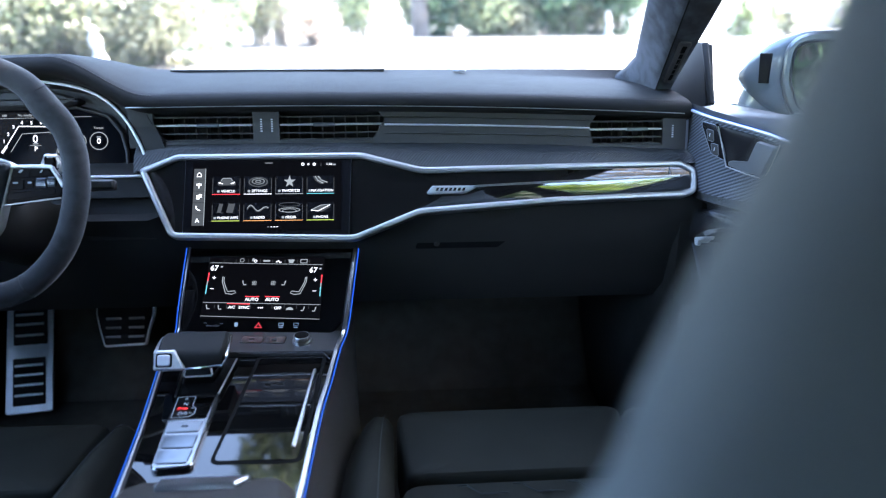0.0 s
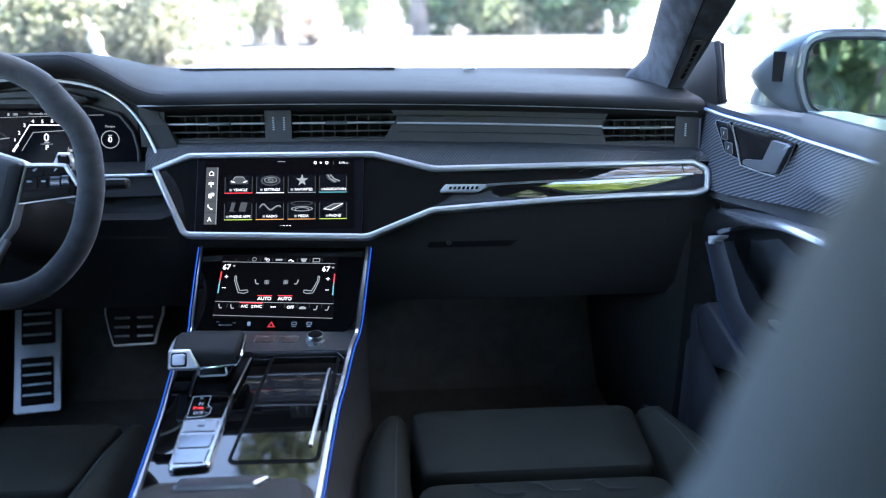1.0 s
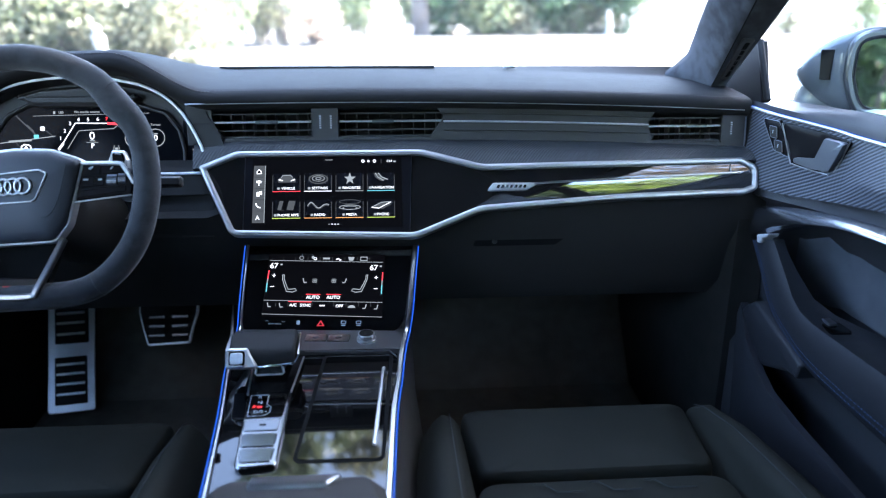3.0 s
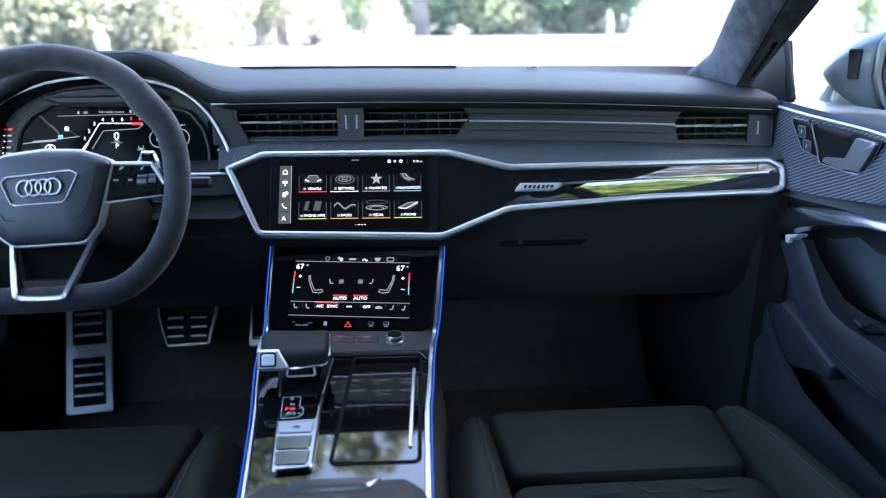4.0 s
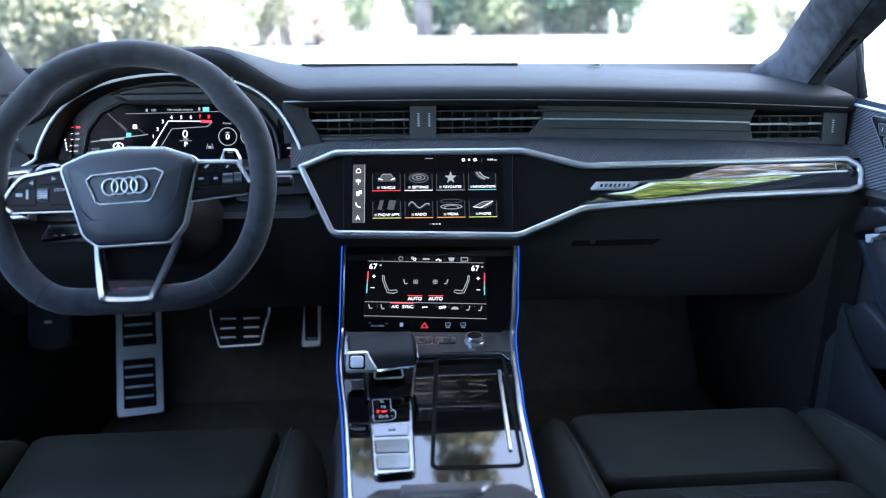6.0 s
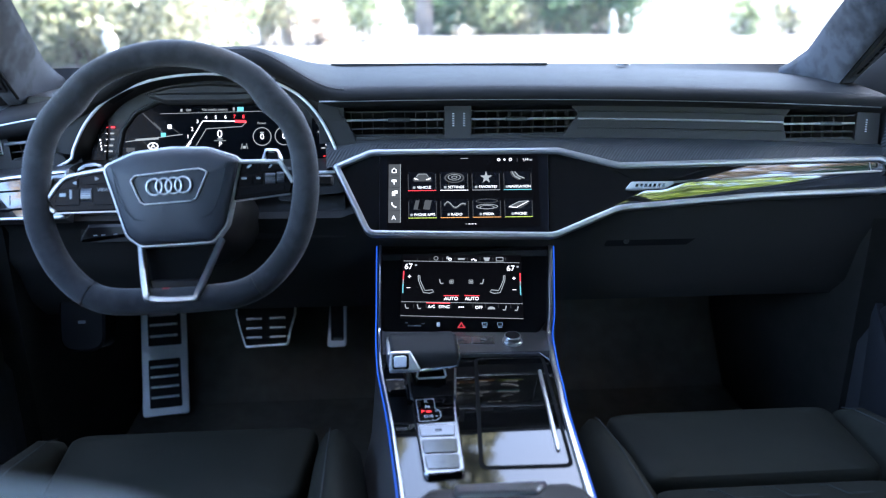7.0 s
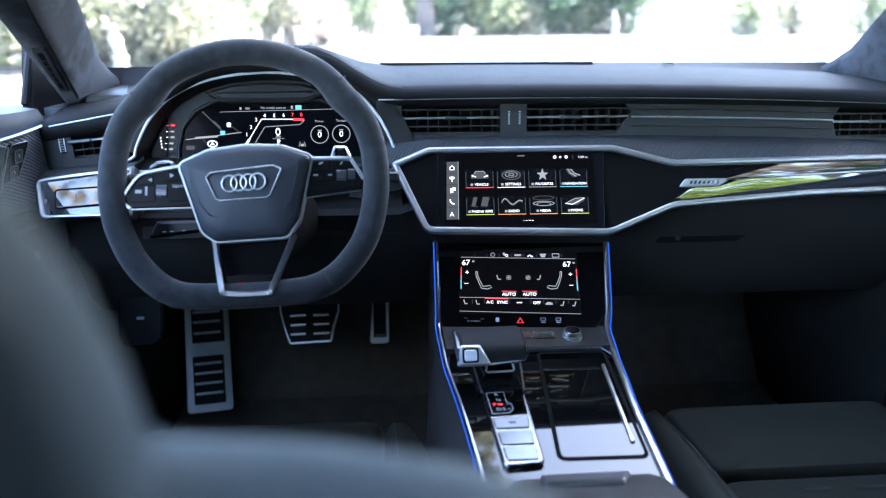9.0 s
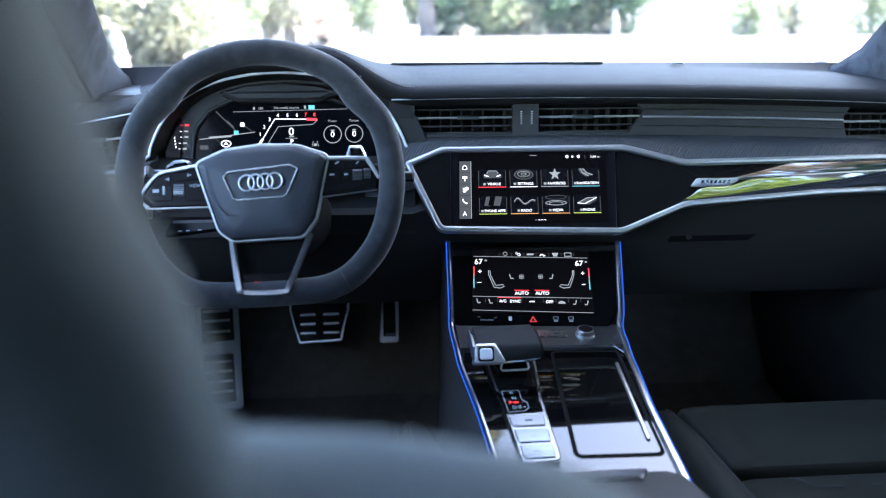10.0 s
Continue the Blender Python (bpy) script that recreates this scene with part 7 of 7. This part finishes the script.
def cushion(x0, x1, y0, y1, zt, zb, crown=0.008, r=0.022, lift=0.0, taper=0.0):
    """A stuffed pad: rounded rims and a swelling top; lift raises its near (rear) end."""
    rings = []
    cx, cy, hx, hy = (x0 + x1) / 2, (y0 + y1) / 2, (x1 - x0) / 2, (y1 - y0) / 2
    prof = [(1.0, zb, 0), (1.0, zt - r, 0), (0.995, zt - r * 0.55, 0), (0.975, zt - r * 0.2, 0), (0.93, zt, 0), (0.7, zt + crown * 0.6, 0), (0.35, zt + crown, 0), (0.05, zt + crown, 0)]
    for k, z, _ in prof:
        k2x, k2y = 1 - (1 - k) * min(1.0, 0.12 / hx) if k > 0.9 else k, 1 - (1 - k) * min(1.0, 0.12 / hy) if k > 0.9 else k
        rings.append([(cx + x * (1 - taper * (hy - y) / (2 * hy)), cy + y, z + (lift * (cy + y - y1) / (y0 - y1) if z > zb + 0.01 else 0)) for x, y in se(56, hx * k2x, hy * k2y, 14)])
    return loft(rings)


def build_seat(xc, upper, label):
    t = thing("front_seat", (xc, 0.7, 0.25), label, "car seat", "front seats")
    # base
    part("base", block((xc, 0.66, 0.36), (0.44, 0.5, 0.12), 0.03), M_DARK, t)
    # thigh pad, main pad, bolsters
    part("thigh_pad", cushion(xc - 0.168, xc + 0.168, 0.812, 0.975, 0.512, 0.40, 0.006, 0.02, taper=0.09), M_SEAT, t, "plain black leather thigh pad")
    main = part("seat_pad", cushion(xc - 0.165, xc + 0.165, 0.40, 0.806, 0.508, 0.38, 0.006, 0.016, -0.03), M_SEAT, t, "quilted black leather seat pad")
    for row in range(3):
        for col in range(-2, 3):
            ox, oy = xc + col * 0.07 + (0.035 if row % 2 else 0), 0.76 - row * 0.075
            seam = [(ox - 0.022, oy + 0.03), (ox - 0.01, oy + 0.03), (ox + 0.006, oy + 0.014), (ox + 0.04, oy + 0.014)]
            if abs(ox - xc) < 0.12:
                part("quilting", tube([(x, y, 0.5125 - 0.03 * (0.806 - y) / 0.4) for x, y in seam], 0.0009, n=5), M_THREAD_G, main)
    for s in (-1, 1):
        rings = []
        for y, w, zt in ((0.985, 0.012, 0.47), (0.972, 0.03, 0.505), (0.94, 0.042, 0.525), (0.85, 0.05, 0.545), (0.7, 0.056, 0.56), (0.5, 0.06, 0.565), (0.36, 0.06, 0.56)):
            sec = [(0, zt - 0.018 - 0.0), (w * 0.25, zt - 0.004), (w * 0.6, zt), (w * 0.9, zt - 0.012), (w + 0.012, zt - 0.04), (w + 0.018, zt - 0.09), (w + 0.01, 0.36), (0, 0.36)]
            rings.append([(xc + s * (0.171 + a), y, z) for a, z in sec])
        b = part("bolster", loft(rings), M_SEAT, t, "raised leather side bolster", angle=55)
        path = [(xc + s * (0.171 + w * 0.32), y, z) for y, w, z in ((0.965, 0.036, 0.512), (0.94, 0.042, 0.5235), (0.85, 0.05, 0.5435), (0.7, 0.056, 0.5585), (0.5, 0.06, 0.5635))]
        part("piping", tube(path, 0.0007, n=6), M_THREAD_G, b, "fine grey seam")
    # backrest with built-in headrest
    rings = []
    for z, w, y, th in [(0.44, 0.235, 0.36, 0.055), (0.52, 0.255, 0.34, 0.07), (0.66, 0.27, 0.285, 0.072), (0.78, 0.268, 0.24, 0.068)] + upper:
        rings.append([(xc + x, y + b, z) for x, b in se(48, w, th, 3.2)])
    br = part("backrest", loft(rings), M_SEATBACK_SKYLIT, t, "leather backrest with built-in headrest, tinted as if lit by blue sky")
    return t


M_DOORLOW = surface("lower_door_leather", (0.0175, 0.0190, 0.0230), 0.55, bump=0.5, bump_scale=900, kind="leather", vary=0.12, spec=0.35)
M_HANDLE = surface("handle_metal", (0.43, 0.45, 0.48), 0.25, metal=1.0, vary=0.06)
M_LEVER = surface("lever_metal", (0.17, 0.18, 0.20), 0.42, metal=1.0, vary=0.06)
M_INSERT = surface("blue_grey_suede", (0.060, 0.069, 0.085), 0.95, bump=0.6, bump_scale=2200, vary=0.3, scale=38, sheen=0.3, spec=0.2)
M_DOOR = surface("door_leather", (0.029, 0.0305, 0.035), 0.5, bump=0.5, bump_scale=900, kind="leather", vary=0.1)
# seat leather again, paler and bluer: sky light put into the colour
M_SEATBACK_SKYLIT = surface("skylit_backrest_leather", (0.096, 0.122, 0.160), 0.62, bump=0.5, bump_scale=520, kind="leather", vary=0.12, spec=0.2)


# ---- doors ----
def build_door(s):
    t = thing("front_door", (s * 0.8, 0.5, 0.25), "closed front door lined in dark leather with a ribbed woven inlay", "car door", "front doors")
    ys = [1.20, 1.16, 1.12, 1.09, 1.06, 1.03, 1.0, 0.97, 0.92, 0.85, 0.7, 0.5, 0.2, -0.02, -0.16]
    def zline(y):
        return 0.906 + 0.016 * ease(0.96, 1.16, y) - (0.022 if s < 0 else 0.0)
    def sec(y):
        x = xdoor(y)
        zc = zline(y)
        top = 0.937 - 0.010 * ease(1.0, 1.3, y)
        return [(0.80, top - 0.035), (max(x + 0.030, 0.768), top - 0.010), (max(x + 0.014, 0.748), top), (x + 0.006, top - 0.007), (x - 0.001, zc + 0.010), (x, zc), (x + 0.004, 0.86), (x - 0.002, 0.815), (x - 0.010, 0.792), (x + 0.020, 0.776), (x + 0.034, 0.70), (x + 0.034, 0.60), (x - 0.01, 0.53), (x - 0.01, 0.40), (x - 0.005, 0.24), (0.80, 0.24)]
    part("lining", loft([[(s * a, y, z) for a, z in sec(y)] for y in ys]), M_DOOR, t, "dark leather door lining", angle=55)
    # woven inlay
    def inlay(y, k):
        x = xdoor(y)
        zc = zline(y) - 0.003
        zb = 0.804 + 0.026 * (1 - ease(0.82, 1.09, y))
        z = zc + (zb - zc) * k
        fold = 1 - ease(0.89, 0.985, y)
        off = -0.030 * k if k < 0.66 else -0.0198 + 0.020 * (k - 0.66)
        return Vector((s * (x - 0.003 + (off * fold + (0.003 * math.sin(math.pi * k) - 0.012 * k) * (1 - fold))), y, z))
    rings = []
    for y in [1.175 - 0.0475 * i for i in range(20)]:
        fr_ = [inlay(y, k) for k in (0, 0.15, 0.3, 0.45, 0.58, 0.64, 0.68, 0.74, 0.87, 1.0)]
        rings.append(fr_ + [p + Vector((s * 0.02, 0, 0)) for p in fr_[::-1]])
    part("inlay", loft(rings), M_WEAVE_R, t, "ribbed woven fabric inlay", angle=70)
    # bright line with blue glow under the window pad
    path = smooth_path([Vector((s * (xdoor(y) - 0.0045), y, zline(y))) for y in (1.18, 1.13, 1.10, 1.07, 1.04, 1.01, 0.97, 0.9, 0.75, 0.5, 0.3)], 4)
    part("bright_line", tube(path, 0.0025, n=8), M_SATIN, t, "satin metal line")
    part("light_line", tube([p + Vector((-s * 0.0004, 0, 0.0031)) for p in path], 0.0005, n=6), M_BLUE, t, "glowing blue ambient line")
    # release handle in its bowl, with lock keys: drawn on the door's own surface (along, up, out)
    def on(y, z, off=0.0):
        n = Vector((-0.008, xdoor(y + 0.004) - xdoor(y - 0.004), 0)).normalized()
        return Vector((s * (xdoor(y) - 0.004 + n.x * off), y + n.y * off, z - (0.024 if s < 0 else 0.0)))
    def slab(poly, lo, hi, bev=0.0015):
        c = Vector((sum(p[0] for p in poly) / len(poly), sum(p[1] for p in poly) / len(poly)))
        rr = []
        for k, o in ((1.0, lo), (1.0, hi - bev), (0.985, hi - bev * 0.3), (0.95, hi), (0.5, hi)):
            rr.append([on(c.x + (y - c.x) * k, c.y + (z - c.y) * k, o) for y, z in poly])
        return loft(rr)
    bowl = rounded([(1.093, 0.910), (1.037, 0.904), (0.984, 0.898), (1.009, 0.847), (1.041, 0.847), (1.073, 0.852)], 0.004, 3)
    bw = part("handle_bowl", slab(bowl, -0.010, 0.003), M_PAD, t, "dark release handle bowl")
    lever = rounded([(1.026, 0.898), (0.988, 0.896), (1.011, 0.851), (1.043, 0.850), (1.068, 0.855), (1.067, 0.862), (1.037, 0.866)], 0.004, 3)
    part("release_handle", slab(lever, 0.0, 0.010, 0.004), M_LEVER, bw, "satin metal release handle")
    part("handle_edge", tube([on(y, z, 0.0045) for y, z in [(1.093, 0.909), (1.083, 0.881), (1.073, 0.852), (1.041, 0.847), (1.009, 0.846), (0.996, 0.873), (0.984, 0.899)]], 0.0010, up=(0, 0, 1), n=6), M_ALU, bw)
    lk = rounded([(1.130, 0.912), (1.098, 0.911), (1.081, 0.882), (1.073, 0.859), (1.101, 0.867)], 0.004, 3)
    lp = part("lock_panel", slab(lk, -0.006, 0.004), M_PAD, t, "dark satin lock panel")
    part("lock_edge", tube([on(y, z, 0.0045) for y, z in lk], 0.0005, up=(0, 0, 1), closed=True, n=6), M_GREYMETAL, lp)
    for y0, z0 in [(1.106, 0.894), (1.095, 0.874)]:
        kk = rounded([(y0 + 0.007, z0 + 0.009), (y0 - 0.006, z0 + 0.008), (y0 - 0.009, z0 - 0.009), (y0 + 0.002, z0 - 0.008)], 0.002, 2)
        part("lock_key", slab(kk, 0.002, 0.0058, 0.001), M_DARK, lp)
        part("key_edge", tube([on(y, z, 0.0060) for y, z in kk], 0.0004, up=(0, 0, 1), closed=True, n=5), M_GREYMETAL, lp)
        part("lock_mark", tube([on(y0 - 0.0005, z0 - 0.002, 0.0062), on(y0 - 0.001, z0 + 0.003, 0.0062)], 0.0007, n=5), M_MARK, lp)
    # metal grab handle: a tall fascia at the front, tapering to the rear
    rings = []
    for y, z1, z0 in ((1.104, 0.776, 0.724), (1.085, 0.782, 0.734), (1.065, 0.787, 0.745), (1.04, 0.791, 0.756), (1.01, 0.796, 0.768), (0.97, 0.803, 0.782), (0.93, 0.809, 0.793), (0.895, 0.814, 0.802), (0.857, 0.818, 0.808), (0.80, 0.821, 0.813), (0.763, 0.823, 0.816), (0.6, 0.826, 0.819), (0.45, 0.820, 0.813)):
        h = z1 - z0
        rings.append([(s * x, y, z) for x, z in ((0.678, z0), (0.6725, z0 + 0.10 * h), (0.669, z0 + 0.25 * h), (0.6695, z0 + 0.45 * h), (0.672, z0 + 0.75 * h), (0.6745, z0 + 0.94 * h), (0.680, z1), (0.702, z1), (0.702, z0))])
    part("grab_handle", loft(rings), M_HANDLE, t, "satin aluminium grab handle", angle=50)
    tip = rounded([(1.067, 0.743), (1.034, 0.754), (1.037, 0.748), (1.050, 0.742), (1.052, 0.734), (1.062, 0.731)], 0.002, 2)
    part("handle_tip", loft([[(s * x, y, z) for y, z in inset(tip, d)] for x, d in ((0.680, 0.0), (0.664, 0.0), (0.6620, 0.0015))]), M_STEEL, t, "bright handle end")
    # upright strap running into the armrest
    pairs = [((1.096, 0.7245), (1.035, 0.7440), 0.0), ((1.078, 0.7060), (1.016, 0.7270), 0.0), ((1.061, 0.6870), (0.994, 0.7085), 0.05), ((1.0315, 0.6530), (0.963, 0.6800), 0.2), ((1.003, 0.6310), (0.938, 0.6680), 0.45), ((0.966, 0.6150), (0.906, 0.6640), 0.75), ((0.925, 0.6000), (0.875, 0.6640), 1.0), ((0.85, 0.591), (0.82, 0.665), 1.0), ((0.70, 0.587), (0.70, 0.667), 1.0), ((0.5, 0.587), (0.5, 0.667), 1.0), ((0.3, 0.587), (0.3, 0.667), 1.0)]
    rings, seam = [], []
    for (ly, lz), (ry_, rz_), k in pairs:
        q = lambda f, x: Vector((s * x, ly + (ry_ - ly) * f, lz + (rz_ - lz) * f))
        w = 0.016 + 0.080 * k
        rings.append([q(0, 0.676), q(0.05, 0.6705), q(0.25, 0.6675), q(0.6, 0.6665), q(0.9, 0.6685), q(1.0, 0.673), q(1.0, 0.673) + Vector((s * 0.012, 0, -0.012 * k)), q(1.0, 0.673) + Vector((s * w, 0, -0.014 * k)), q(0, 0.676) + Vector((s * w, 0, 0))])
        seam.append((q(0.20, 0.6672), q(0.30, 0.6668)))
    arm = part("armrest", loft(rings), M_DOORLOW, t, "dark leather door armrest", angle=50)
    bm = bmesh.new()
    for row in (0, 1):
        line = smooth_path([p[row] for p in seam], 8)
        for a, b in zip(line, line[1:]):
            n_ = max(1, int((b - a).length / 0.0060))
            for i in range(n_):
                tube([a.lerp(b, (i + 0.1) / n_), a.lerp(b, (i + 0.6) / n_)], 0.0005, up=(1, 0, 0), n=5, bm=bm)
    part("stitching", bm, M_THREAD, arm, "blue contrast stitches")
    # suede panel behind the pull strap
    rings = []
    for y in (1.075, 1.065, 1.0, 0.95, 0.85, 0.7, 0.5, 0.3):
        x = xdoor(y) + 0.030
        rings.append([(s * (x + dx), y, z) for dx, z in ((0.006, 0.640), (0.0, 0.650), (-0.002, 0.68), (-0.002, 0.755), (0.0, 0.768), (0.006, 0.772), (0.012, 0.772), (0.012, 0.640))])
    part("suede_insert", loft(rings), M_INSERT, t, "blue-grey suede door insert", angle=50)
    # window switch on the armrest
    sw = part("switch_panel", block((s * 0.708, 0.915, 0.6530), (0.030, 0.046, 0.010), 0.003), M_PIANO, t, "gloss black window switch panel")
    part("switch", block((s * 0.706, 0.920, 0.6590), (0.012, 0.020, 0.006), 0.002), M_GREYMETAL, sw, "satin window switch")
    # lower pocket
    rings = []
    for y, x, z0, z1 in ((1.098, 0.668, 0.33, 0.618), (1.075, 0.663, 0.33, 0.597), (1.05, 0.660, 0.33, 0.573), (1.0, 0.657, 0.33, 0.546), (0.96, 0.654, 0.32, 0.532), (0.88, 0.650, 0.32, 0.527), (0.7, 0.642, 0.32, 0.525), (0.4, 0.64, 0.32, 0.525)):
        rings.append([(s * x, y, z1), (s * (x - 0.004), y, z1 - 0.02), (s * (x + 0.01), y, z0), (s * (x + 0.03), y, z0), (s * (x + 0.02), y, z1 - 0.02), (s * (x + 0.012), y, z1)])
    part("pocket", loft(rings), M_DOORLOW, t, "dark door pocket", angle=50)
    front = rounded([(1.083, 0.6136), (1.070, 0.626), (1.045, 0.642), (0.97, 0.622), (0.90, 0.604), (0.905, 0.580), (0.935, 0.578), (1.000, 0.554), (1.046, 0.578)], 0.006, 3)
    part("pocket_front", loft([[(s * x, y, z) for y, z in inset(front, d)] for x, d in ((0.690, 0.0), (0.666, 0.0), (0.663, 0.002), (0.662, 0.006))]), M_DOORLOW, t, "dark panel ahead of the door pocket", angle=50)
    return t

# ---- build ----
build_outside()
build_shell()
for side in (-1, 1):
    build_pillar(side)
    build_mirror(side)
build_dashboard()
build_cluster()
build_centre_display()
build_climate_display()
build_console()
build_selector()
build_armrest()
build_wheel()
build_column()
build_pedals()
build_seat(-0.375, [(0.85, 0.25, 0.215, 0.06), (0.895, 0.246, 0.205, 0.055), (0.920, 0.240, 0.20, 0.05), (0.934, 0.232, 0.198, 0.046), (0.943, 0.218, 0.196, 0.044), (0.949, 0.195, 0.195, 0.042), (0.952, 0.165, 0.195, 0.040), (0.954, 0.138, 0.194, 0.040), (0.958, 0.125, 0.193, 0.038), (0.983, 0.123, 0.188, 0.038), (1.010, 0.119, 0.180, 0.038), (1.027, 0.117, 0.168, 0.038), (1.045, 0.114, 0.160, 0.038), (1.067, 0.1135, 0.150, 0.036), (1.13, 0.110, 0.135, 0.032), (1.16, 0.08, 0.130, 0.024), (1.17, 0.02, 0.130, 0.01)],
           "black leather sport seat at the wheel with quilted centre")
build_seat(0.365, [(0.885, 0.2288, 0.1575, 0.051), (0.9187, 0.2122, 0.1537, 0.0442), (0.9323, 0.195, 0.15, 0.0391), (0.9398, 0.1777, 0.147, 0.0357), (0.9443, 0.1613, 0.1455, 0.034), (0.9473, 0.1425, 0.1447, 0.034), (0.9525, 0.1253, 0.144, 0.0323), (0.9713, 0.1148, 0.1432, 0.0323), (0.9915, 0.1095, 0.1432, 0.0323), (1.0252, 0.0975, 0.1425, 0.0323), (1.05, 0.0847, 0.1425, 0.0323), (1.0725, 0.0772, 0.1425, 0.0306), (1.11, 0.0683, 0.1425, 0.0255), (1.1325, 0.06, 0.1425, 0.0187), (1.14, 0.0488, 0.1425, 0.0085)],
           "black leather front passenger seat with quilted centre")
for side in (-1, 1):
    door = build_door(side)
    if side < 0:
        door.matrix_basis = pose(-0.014, 0, 0) @ door.matrix_basis
